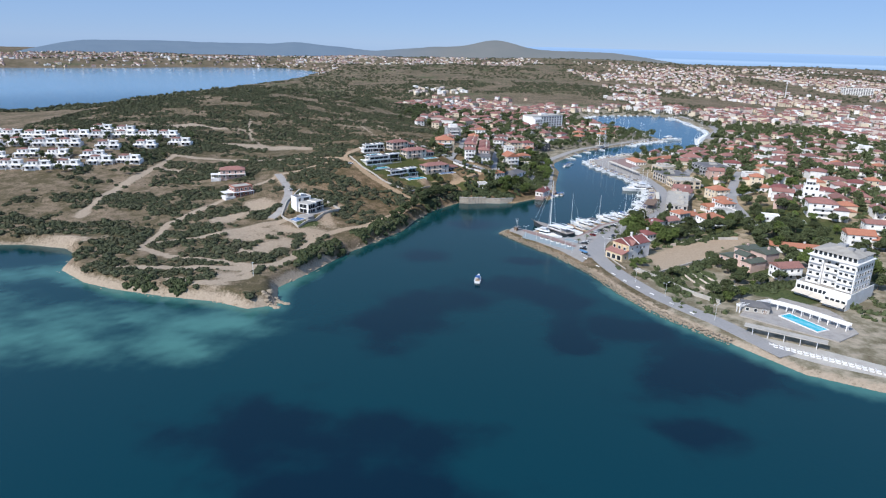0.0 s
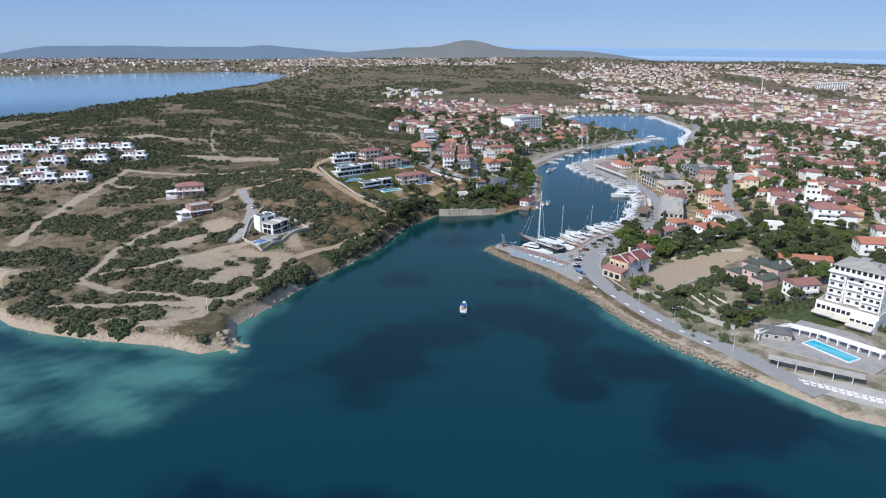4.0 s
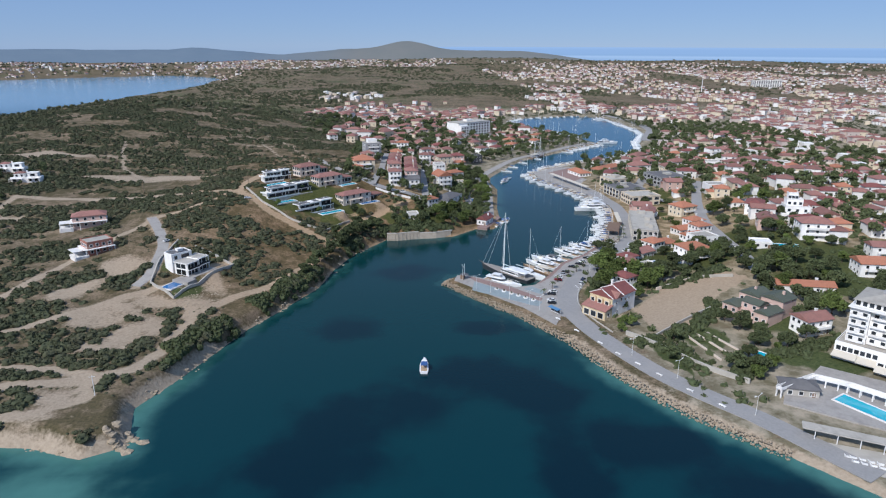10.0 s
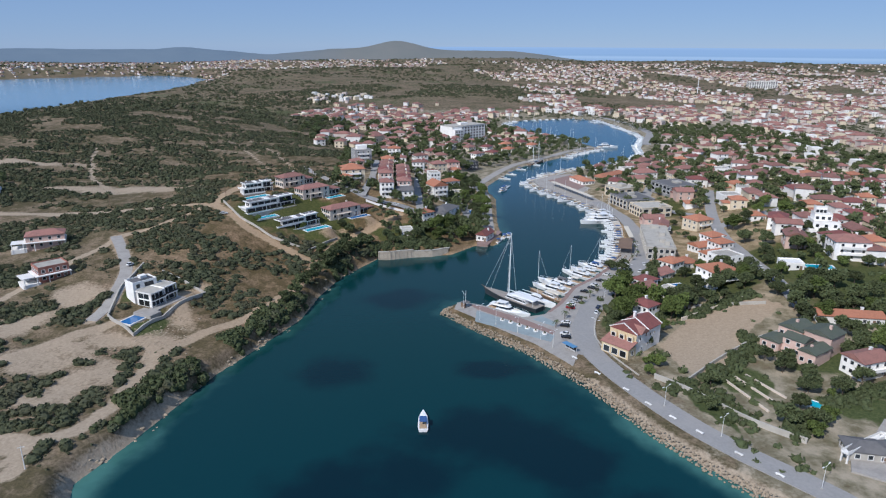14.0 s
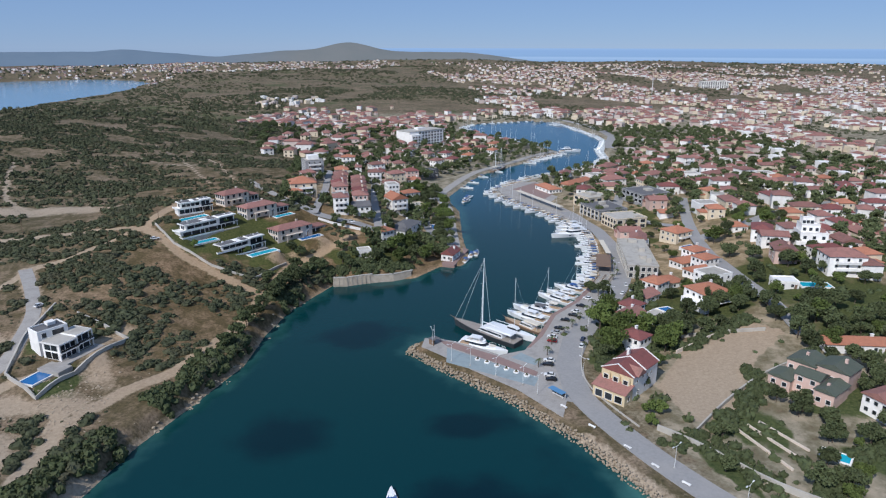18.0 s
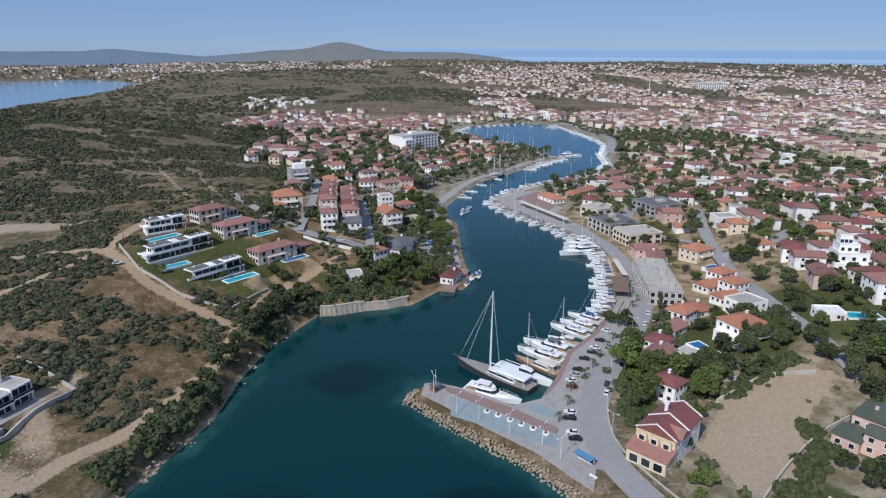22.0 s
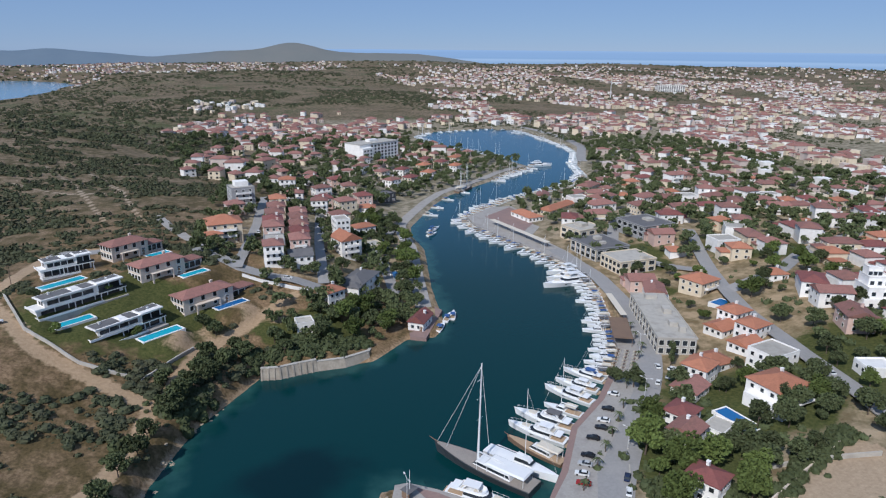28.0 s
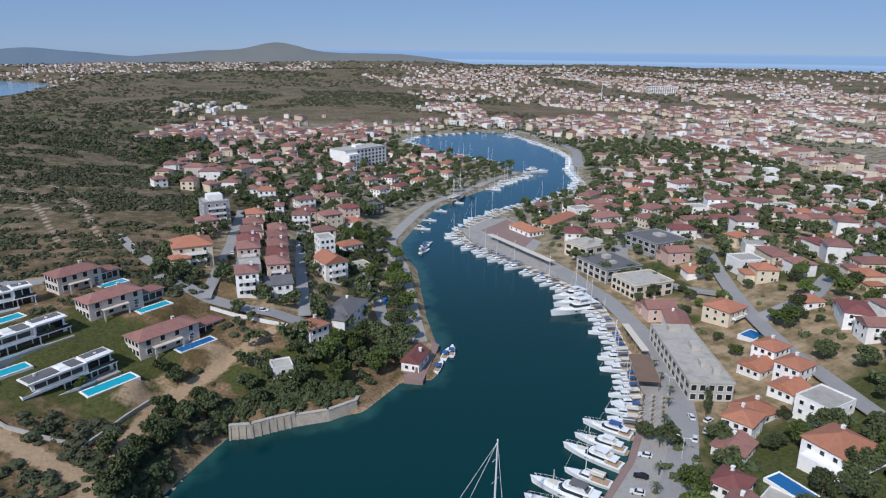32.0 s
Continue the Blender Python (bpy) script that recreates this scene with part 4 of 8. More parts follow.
headland_villa()
pool(-107.6, -11.4, 62, 9.4, 5.0, POOL_BLUE, "deep blue pool in the walled garden of a white villa")
ribbon("garden_wall", [(-117, 30), (-119.5, 12), (-117, -10), (-105.3, -21.4), (-97.4, -5.6), (-89.6, 9.8), (-101.7, 18.8), (-108, 23)], 0.5, CONCRETE, 1.0, "weathered concrete garden wall round a villa plot", "garden wall", thick=3.0, smooth=0)
ribbon("garden_wall", [(-100, 101), (-88, 78), (-72, 66), (-56, 62), (-44, 80)], 0.5, CONCRETE, 0.9, "low concrete wall round the villa gardens", "garden wall", thick=2.0, smooth=0)
ribbon("garden_wall", [(-30, 119), (-24, 117), (-6, 111)], 0.5, WHITE, 1.0, "white rendered street wall", "garden wall", thick=2.0)

# unfinished houses on the western slope
for x, y, turn, w, d, wall, kind, words in ((-167, 62, 20, 15, 8, PINK, "hip", "unfinished pink house with bare window openings and red roof"), (-150, 26, 40, 11, 9, BRICK, "flat", "unfinished dark red brick house with white terraces")):
    ob = house(x, y, turn, w, d, 2, wall, TILE if kind == "hip" else SCREED, kind, words, "house", "unfinished houses", spots=(0.15, 0.38, 0.62, 0.85), chimney=False)
    part("concrete_slab", boxes((-w / 2 - 1.4, -d / 2 - 1.4, 2.9, w / 2 + 0.4, d / 2 + 0.3, 3.2)), WHITE, ob)
    part("side_terrace", boxes((-w / 2 - 6, -d / 2 - 1, -2, -w / 2, d / 2 - 2, 0.4), (-w / 2 - 6, -d / 2, 2.7, -w / 2 - 1.42, d / 2 - 2, 3.0)), WHITE, ob)
    for k in (-w / 2 - 5.6, -w / 2 - 1.2, -w / 2 + 3, w / 2 - 0.2):
        part("column", boxes((k, -d / 2 - 1.2, -2, k + 0.3, -d / 2 - 0.9, 2.9)), WHITE, ob)

# row houses and apartment houses above the western shore
house(-38, 161, 10, 14, 13, 3, CREAM, ORANGE_TILE, "hip", "three-storey cream house with orange tiled roofs and balconies", balcony=True, annex=(-5, -7.5, 7, 5, 5.5))
apart = house(-33, 230, 15, 12, 12, 4, GREY, SCREED, "flat", "tall pale grey apartment house with roof terraces", balcony=True, z=18)
part("roof_room", boxes((-3, -1, 12, 4, 5, 15)), WHITE, apart)
house(-36, 216, 15, 9, 8, 2, PINK, TILE, "hip", "pink house with red tiled roof")
house(-18.5, 131, 2, 7.5, 9, 3, WHITE, TILE, "hip", "white narrow house with red roof at the street corner", balcony=True)
house(-8.5, 132, 4, 9, 9, 2, WHITE, GREY_TILE, "gable", "white house with grey lean roof above the street")
for i, (x, y) in enumerate(((-18, 148), (-18, 163), (-18, 178), (-17, 194), (-16, 210), (-15, 228))):
    house(x, y, 2, 8.5, 10, 3 if i else 2, (GREY, PINK, WHITE, PINK, CREAM, CREAM)[i], (SCREED, TILE, MAROON_TILE, TILE, TILE, ORANGE_TILE)[i], "flat" if i == 0 else "hip", "terraced row house with red roof and small balconies", group="row houses", balcony=i > 0)
for i, (x, y) in enumerate(((-8, 147), (-7.5, 160), (-7, 174), (-6.5, 188), (-6, 203))):
    house(x, y, 2, 8, 10, 3, (PINK, CREAM, WHITE, PINK, CREAM)[i], (TILE, MAROON_TILE, TILE, TILE, TILE)[i], "hip", "terraced row house with red roof and small balconies", group="row houses", balcony=True)
house(13, 166, 20, 10, 12, 3, WHITE, ORANGE_TILE, "gable", "white three-storey house with steep orange roof", balcony=True, rise=3.2)
house(13, 186, 10, 7, 9, 4, WHITE, SCREED, "flat", "narrow white house with flat roof")
house(26, 178, 20, 10, 9, 2, CREAM, SCREED, "flat", "pale stone house with rounded roof terrace", balcony=True)
house(14, 129, 57, 17, 10, 2, WHITE, GREY_TILE, "hip", "white house with dark slate roof and roof terrace under trees", rise=2.2, annex=(-9, -1, 6, 8, 5.5))
pool(33, 151.5, 80, 10, 4.6, POOL_BLUE, "blue pool beside a grey-roofed house")
house(0.6, 107.8, 32, 7.5, 7.5, 2, WHITE, ORANGE_TILE, "hip", "small white house with bright orange roof above the trees")
shed = house(-10, 91, 8, 6, 6, 1, WHITE, SCREED, "flat", "small white flat-roofed hut among trees", spots=(0.5,))
house(31, 95.8, -33, 6, 10, 1, WHITE, MAROON_TILE, "gable", "white boathouse with dark roof on the red dock", spots=(0.3, 0.7), tall=3.4, z=1.3, rise=2.6)
for i, (x, y) in enumerate(((7, 236), (16, 222), (26, 205), (11, 255), (-5, 262), (22, 246), (35, 250), (36, 275), (12, 285), (30, 298), (-8, 290), (25, 320), (8, 318))):
    house(x, y, (-8, 12, 20, 5, -4, 16)[i % 6], 9 + i % 3, 8 + i % 2, 2 + (i % 5 == 0), (WHITE, CREAM, WHITE, PINK)[i % 4], (TILE, TILE, ORANGE_TILE, MAROON_TILE)[i % 4], "hip", "small garden house with red tiled roof above the creek", group="hillside houses", balcony=i % 2 == 0)
house(52, 292, 30, 12, 10, 2, DARK, GREY_TILE, "flat", "charcoal modern house above the promenade")
for i, (x, y) in enumerate(((66, 340), (82, 352), (100, 370), (62, 362), (82, 385), (104, 402), (48, 372), (122, 415), (128, 395), (146, 410), (112, 432), (140, 436))):
    house(x, y, 38 + (i * 7) % 15, 11, 9, 2, (WHITE, CREAM)[i % 2], (TILE, MAROON_TILE, ORANGE_TILE)[i % 3], "hip", "holiday house with red tiled roof and garden", group="holiday houses", balcony=True)


def hotel_block():
    x, y, turn, w, d = 69, 450, 34, 56, 24
    ob = thing("hotel", x, y, 2.5, turn, "white six-storey block hotel with rows of balconies", "hotel")
    part("wall", boxes((-w / 2, -d / 2, -3, w / 2, d / 2, 21.7), (-w / 2, -d / 2 - 5, -3, -w / 2 + 14, -d / 2, 18.5)), WHITE, ob)
    part("roof", boxes((-w / 2 - 0.4, -d / 2 - 0.4, 21.7, w / 2 + 0.4, d / 2 + 0.4, 22.1)), SCREED, ob)
    part("lift_house", boxes((-6, -3, 22.1, 6, 4, 24.6)), WHITE, ob)
    for s in range(6):
        for k in range(8):
            put("window", window_mesh(2.6, 2.1), ob, -w / 2 + 17 + k * 5.0, -d / 2, s * 3.5 + 0.7)
        for k in range(3):
            put("window", window_mesh(2.2, 1.9), ob, w / 2, -5.5 + k * 5.5, s * 3.5 + 0.7, 90)
            if s < 5:
                put("window", window_mesh(2.2, 1.9), ob, -w / 2 + 2.6 + k * 4.3, -d / 2 - 5, s * 3.5 + 0.7)
    return ob


hotel_block()


# ---- the eastern town ----
def corner_house():
    """The cream house by the mole: an arcaded porch, three arched dormers and a gabled main roof."""
    ob = thing("house", 52.4, -46.0, 1.5, 36, "cream three-storey house with stepped red roofs by the mole", "house")
    part("porch", boxes((0, 0, -2, 4.6, 10.4, 3.9)), OCHRE, ob, "ochre arcaded porch")
    for y in (2.0, 5.2, 8.4):
        put("window", window_mesh(2.2, 2.3), ob, 0, y, 0.6, -90)
    put("window", window_mesh(1.0, 1.6), ob, 2.4, 0, 1.2)
    bm = bmesh.new()
    loft(bm, [[(-0.4, y, 4.0), (4.75, y, 5.6), (4.75, y, 5.8), (-0.4, y, 4.2)] for y in (-0.4, 10.8)])
    part("porch_roof", bm, TILE, ob)
    part("wall", boxes((4.62, 0.1, -2, 19.8, 10.3, 8.2)), WHITE, ob)
    part("front_wall", boxes((4.4, 0.05, 5.2, 4.6, 10.35, 8.2)), OCHRE, ob)
    for y in (2.0, 5.2, 8.4):
        bm = bmesh.new()
        ring = [(-1.25, 5.0), (1.25, 5.0), (1.25, 7.2)] + [(1.25 * math.cos(a), 7.2 + 0.9 * math.sin(a)) for a in (0.5, 1.05, 1.57, 2.09, 2.64)] + [(-1.25, 7.2)]
        loft(bm, [[(x, y + p, q) for p, q in ring] for x in (3.6, 5.4)])
        part("dormer", bm, OCHRE, ob, "arched ochre dormer")
        put("window", window_mesh(1.4, 1.5), ob, 3.6, y, 5.5, -90)
    r = part("roof", hip_roof(15.2, 10.2, 2.9, 0.35, True), MAROON_TILE, ob)
    r.matrix_basis = pose(12.2, 5.2, 8.4)
    bm = bmesh.new()
    for x in (4.7, 19.7):
        tri = [(x, 0.1, 8.2), (x, 10.3, 8.2), (x, 5.2, 11.0)]
        loft(bm, [tri, [(x + 0.12, p[1], p[2]) for p in tri]])
    part("gable_wall", bm, WHITE, ob)
    r = part("cross_roof", hip_roof(4.2, 6.0, 2.0, 0.3, True), TILE, ob)
    r.matrix_basis = pose(8.2, 2.4, 8.5)
    bm = bmesh.new()
    tri = [(6.1, 0.02, 8.2), (10.3, 0.02, 8.2), (8.2, 0.02, 10.1)]
    loft(bm, [tri, [(p[0], 0.12, p[2]) for p in tri]])
    part("cross_gable", bm, WHITE, ob)
    for x in (4.35, 11.4, 19.9):
        for e in (-1, 1):
            bm = bmesh.new()
            loft(bm, [[(x - 0.16, 5.2 + e * q, z), (x + 0.16, 5.2 + e * q, z), (x + 0.16, 5.2 + e * q, z + 0.28), (x - 0.16, 5.2 + e * q, z + 0.28)] for q, z in ((0.0, 11.28), (5.5, 8.36))])
            part("roof_parapet", bm, WHITE, ob, "white parapet strip across the roof")
    for x, z in ((7.0, 5.4), (10.4, 6.2), (13.2, 5.4), (15.6, 5.4), (8.0, 1.4), (12.0, 2.2), (15.4, 1.6)):
        put("window", window_mesh(0.9, 1.2), ob, x, 0.1, z)
    part("chimney", boxes((13.4, 6.6, 9.0, 14.2, 7.4, 12.4), (13.25, 6.45, 12.4, 14.35, 7.55, 12.6)), WHITE, ob)
    return ob


corner_house()
# the small red-roofed row climbing behind it, and houses with pools
for i, (x, y, w, d) in enumerate(((72, -12, 7, 8), (79, 6, 8, 7), (83, 14, 8, 7), (96, 29, 9, 8), (104, 36, 9, 8))):
    house(x, y, 30, w, d, (2, 2, 2, 1, 2)[i], WHITE, (MAROON_TILE, TILE, MAROON_TILE, TILE, ORANGE_TILE)[i], "gable" if i % 2 else "hip", "small white house with red roof in a hillside row", group="garden row houses")
house(90, 8, 28, 8, 6, 1, WHITE, SCREED, "flat", "low white pool house with stepped terrace", spots=(0.3, 0.7))
pool(99, 12, -78, 11.5, 4.6, POOL_BLUE, "bright blue pool on a white terrace")
big = house(115, 17, 12, 13, 11, 2, WHITE, ORANGE_TILE, "hip", "white house with orange roof and wide terraces", balcony=True, sides="flr", tall=3.3)
part("terrace", boxes((-9, -9, -2, -6.5, 4, 3.2), (-9, -9, 3.2, 5, -5.5, 3.5)), WHITE, big)
house(128, 34, 14, 12, 10, 2, WHITE, SCREED, "flat", "white flat-roofed house with roof plant")
house(148, 99, 20, 12, 11, 2, CREAM, ORANGE_TILE, "hip", "cream house with orange roof and vine porch", balcony=True)
house(113, 42, 10, 10, 9, 1, WHITE, ORANGE_TILE, "hip", "low house with orange hipped roof")
for i, (x, y) in enumerate(((139, 66), (131, 62), (136, 53), (129, 47))):
    house(x, y, 16, 9, 8, 2 - i % 2, WHITE, ORANGE_TILE, "gable" if i % 2 else "hip", "white house with orange roofs stepping up the street", group="orange-roofed houses")
pool(146, 82, 20, 7, 5, POOL_BLUE, "small blue pool under a vine trellis")


def green_roofed_house():
    ob = thing("house", 109, -48, level(109, -48), -62, "brick-pink house of staggered wings under moss green shingle roofs", "house")
    for a, b, c, e, h, up in ((-8, 0, 0, 9, 6.8, 1.6), (0.02, 1, 9, 10, 7.6, 1.8), (-3, -6, 4, 0, 5.8, 1.5), (-9.5, -8, -3.02, -1, 3.4, 1.0), (4.02, -9, 9.5, 0.98, 4.4, 1.4)):
        part("wall", boxes((a, b, -3, c, e, h)), PINK, ob)
        r = part("roof", hip_roof(c - a, e - b, up, 0.35, True), GREEN_TILE, ob)
        r.matrix_basis = pose((a + c) / 2, (b + e) / 2, h + 0.15)
        n = max(2, int((c - a) / 2.6))
        for k in range(n):
            for z in (0.8, 3.8) if h > 5 else (0.9,):
                put("window", window_mesh(1.2, 1.4), ob, a + (c - a) * (k + 0.5) / n, b, z)
        put("window", window_mesh(1.2, 1.4), ob, a, (b + e) / 2, h - 2.4, -90)
    for x, y, z in ((-4, 4, 8), (6, 6, 9), (6.5, -6, 5)):
        part("chimney", boxes((x - 0.4, y - 0.4, z - 2, x + 0.4, y + 0.4, z + 1.4)), PINK, ob)
    return ob


green_roofed_house()
pool(93, -77, -50, 6, 3.6, POOL, "small turquoise pool among garden trees")
house(174, -20, -12, 13, 10, 2, WHITE, ORANGE_TILE, "gable", "white house with orange roofs beside the car park", balcony=True, annex=(8, -2, 6, 7, 4))
for line in ([(76, -60), (79, -80)], [(80, -60), (84, -78)], [(84, -60), (88, -74)]):
    ribbon("garden_wall", line, 0.5, STONE, 0.55, "low pale stone terrace wall across a garden", "garden wall", thick=1.0)
ribbon("garden_wall", [(83, -19), (100, -12), (117, -5.5)], 0.4, STONE, 1.3, "dark weathered wall along a bare plot", "garden wall", thick=2.0)
house(119, -64, 12, 11, 8, 2, WHITE, TILE, "gable", "white terraced house with red roof and balconies", balcony=True)
house(137, -32, -15, 22, 7, 1, WHITE, ORANGE_TILE, "gable", "long low house with faded orange roof", spots=(0.1, 0.3, 0.5, 0.7, 0.9))


def stepped_house():
    ob = thing("house", 186, 52, level(186, 52), -20, "tall white stepped house with many terraces", "house")
    for i, (a, b, c, e, h) in enumerate(((-8, -6, 8, 6, 4), (-6, -4, 6, 6, 8), (-5, -1, 3, 6, 11.5), (-4, 2, 1, 6, 14.5))):
        part("wall", boxes((a, b, -3 if i == 0 else h - 4, c, e, h)), WHITE, ob)
        part("parapet", boxes((a, b, h, c, b + 0.2, h + 0.7), (a, b + 0.2, h, a + 0.2, e, h + 0.7), (c - 0.2, b + 0.2, h, c, e, h + 0.7)), WHITE, ob)
        for k in range(3):
            put("window", window_mesh(1.4, 1.6), ob, a + (c - a) * (k + 0.5) / 3, b, h - 2.8)
    r = part("roof", hip_roof(5, 5, 1.4), TILE, ob)
    r.matrix_basis = pose(4.5, 2, 8.2)
    return ob


stepped_house()
house(176, 22, -15, 15, 11, 3, WHITE, TILE, "hip", "large white house with red roofs and deep balconies", balcony=True, annex=(9, -3, 8, 9, 6))
pool(157, 12, -15, 11, 5, POOL, "turquoise pool in a lawn with a white pavilion")
house(146, 15, -15, 9, 7, 1, WHITE, WHITE, "flat", "low white garden pavilion with vaulted roof", spots=(0.3, 0.7))


def flat_block(x, y, turn, w, d, storeys, wall, roof, label, front=6, side=3, tall=3.6, extra=()):
    w, d, extra = w * U, d * U, [(a * U, b * U, c * U, e * U, g) for a, b, c, e, g in extra]
    ob = thing("building", x, y, level(x, y), turn, label, "building")
    h = storeys * tall
    part("wall", boxes((-w / 2, -d / 2, -2, w / 2, d / 2, h)), wall, ob)
    part("roof", boxes((-w / 2 - 0.3, -d / 2 - 0.3, h, w / 2 + 0.3, d / 2 + 0.3, h + 0.35)), roof, ob)
    part("parapet", boxes((-w / 2 - 0.3, -d / 2 - 0.3, h + 0.35, w / 2 + 0.3, -d / 2, h + 0.8), (-w / 2 - 0.3, d / 2, h + 0.35, w / 2 + 0.3, d / 2 + 0.3, h + 0.8), (-w / 2 - 0.3, -d / 2, h + 0.35, -w / 2, d / 2, h + 0.8), (w / 2, -d / 2, h + 0.35, w / 2 + 0.3, d / 2, h + 0.8)), wall, ob)
    for s in range(storeys):
        for k in range(front):
            put("window", window_mesh(w / front * 0.66, 2.2), ob, -w / 2 + w * (k + 0.5) / front, -d / 2, s * tall + 0.7)
        for k in range(side):
            put("window", window_mesh(d / side * 0.6, 2.2), ob, -w / 2, d / 2 - d * (k + 0.5) / side, s * tall + 0.7, -90)
            put("window", window_mesh(d / side * 0.6, 2.2), ob, w / 2, -d / 2 + d * (k + 0.5) / side, s * tall + 0.7, 90)
    for k in range(front + 1):
        put("pilaster", shared(("pilaster", h), lambda: boxes((-0.22, -0.35, 0, 0.22, 0, h)), (wall,)), ob, -w / 2 + w * k / front, -d / 2, 0)
    for (a, b, c, e, g) in extra:
        part("roof_room", boxes((a, b, h + 0.35, a + (c - a) * 0.7, b + (e - b) * 0.7, h + 0.35 + g * 0.8)), CONCRETE, ob)
    return ob


flat_block(113.2, 71.6, 252, 41, 12.5, 2, CONCRETE, SCREED, "long two-storey concrete arcade with cluttered flat roof", 10, 5, 3.5, ((-18, -2, -14, 4, 2.2), (-5, 1, 1, 5, 2.6), (8, 0, 12, 4, 2.4), (14, 2, 16, 5, 3.0)))
flat_block(137.6, 136.5, -84, 15, 19, 2, CREAM, SCREED, "two-storey pale commercial building with flat roof", 5, 4, 3.6, ((4, 3, 8, 7, 2.0),))
flat_block(135.5, 160, -82, 21, 19, 2, GREY, GREY_TILE, "grey restaurant building with dark roof and deep arcade", 5, 4, 3.6, ((-6, 0, -2, 5, 2.4), (2, -2, 5, 2, 1.8)))
flat_block(139.5, 187, -72, 14, 17, 2, CREAM, SCREED, "yellow building with arched windows and roof terrace", 3, 3, 3.8, ((-4, -2, 4, 4, 2.6),))
flat_block(171, 178, -80, 21, 20, 2, GREY, GREY_TILE, "dark grey two-storey office building with white bands", 5, 6, 3.4, ((-3, 0, 4, 6, 1.8),))
for i, (x, y, w, d, turn) in enumerate(((127, 234, 20, 10, -78), (153, 248, 34, 9, 36), (172, 230, 17, 11, 10), (186, 254, 20, 11, 30), (190, 215, 12, 10, 5), (207, 238, 15, 10, 20), (176, 274, 16, 9, 36), (198, 296, 18, 10, 36))):
    house(x, y, turn, w, d, 1 + (i > 1), (WHITE, CREAM, WHITE)[i % 3], ORANGE_TILE if i < 2 else TILE, "hip", "quayside restaurant with wide tiled roof", group="quayside restaurants", spots=(0.12, 0.37, 0.63, 0.88))


def grand_hotel():
    """Podium with awnings, a tower of three staggered bays over it and a glazed roof storey."""
    ob = thing("hotel", 121.5, -90, 2.2, -51, "white seafront hotel with balconies and a glazed roof storey", "hotel")
    part("podium", boxes((-13, 0, -2, 13, 27, 6.6)), WHITE, ob)
    part("front_block", boxes((2.5, -3.2, -2, 13, -0.02, 5.6)), WHITE, ob)
    part("terrace_floor", boxes((-12.6, 0.4, 6.6, 12.6, 26.6, 6.72)), SCREED, ob)
    part("parapet", boxes((-13, 0, 6.6, 13, 0.25, 7.5), (-13, 0.25, 6.6, -12.75, 27, 7.5), (12.75, 0.25, 6.6, 13, 27, 7.5)), WHITE, ob)
    for a, b, y in ((-11, -4, 5.0), (-4, 3.5, 6.6), (3.5, 11.5, 4.4)):
        part("tower_bay", boxes((a + 0.01, y, 6.7, b - 0.01, 25, 21.0)), WHITE, ob)
        for s in range(4):
            z = 7.4 + s * 3.45
            n = 2 if b - a < 7.8 else 3
            for k in range(n):
                put("window", window_mesh(1.5, 1.7), ob, a + (b - a) * (k + 0.5) / n, y, z)
            part("balcony", boxes((a + 0.5, y - 1.3, z - 0.25, b - 0.5, y, z - 0.05), (a + 0.5, y - 1.3, z - 0.05, b - 0.5, y - 1.18, z + 0.75), (a + 0.5, y - 1.18, z - 0.05, a + 0.62, y, z + 0.75), (b - 0.62, y - 1.18, z - 0.05, b - 0.5, y, z + 0.75)), WHITE, ob)
    part("cornice", boxes((-11.6, 3.6, 21.0, 12.0, 25.6, 21.5)), WHITE, ob)
    part("roof_storey", boxes((-10, 6.2, 21.5, 10.5, 24, 24.0)), WHITE, ob)
    for k in range(9):
        put("window", window_mesh(1.5, 1.9), ob, -9 + k * 2.3, 6.2, 21.8)
    for k in range(6):
        put("window", window_mesh(1.6, 1.9), ob, -10, 22.5 - k * 2.9, 21.8, -90)
    r = part("roof", hip_roof(21.5, 19, 2.2, 0.3), SCREED, ob, "pale grey sheet roof")
    r.matrix_basis = pose(0.25, 15.1, 24.1)
    part("roof_plant", boxes((-3, 14, 25, 1, 18, 27.2), (3, 12, 25, 5.5, 15, 26.6), (6, 18, 24.6, 8, 21, 26.2)), GREY, ob, "grey roof plant boxes")
    for s in range(4):
        for k in range(6):
            put("window", window_mesh(1.5, 1.8), ob, 11.5, 6.5 + k * 3.2, 7.4 + s * 3.45, 90)
            if k < 5:
                put("window", window_mesh(1.3, 1.6), ob, -11, 23.5 - k * 3.6, 7.4 + s * 3.45, -90)
    for k in range(7):
        put("window", window_mesh(1.6, 1.8), ob, -11.5 + k * 2.1, 0, 4.0)
        if k < 4:
            put("window", window_mesh(1.9, 3.6), ob, 3.9 + k * 2.5, -3.2, 0.8)
    for a, b, y, z in ((-13, -4.5, 0, 3.6), (-4.4, 2.4, 0, 3.3), (2.6, 13, -3.2, 3.2)):
        w = part("awning", boxes((a, -4.2, -0.06, b, 0, 0.06)), CANVAS_CREAM, ob, "white sloping canvas awning")
        w.matrix_basis = pose(0, y, z, 16)
    return ob


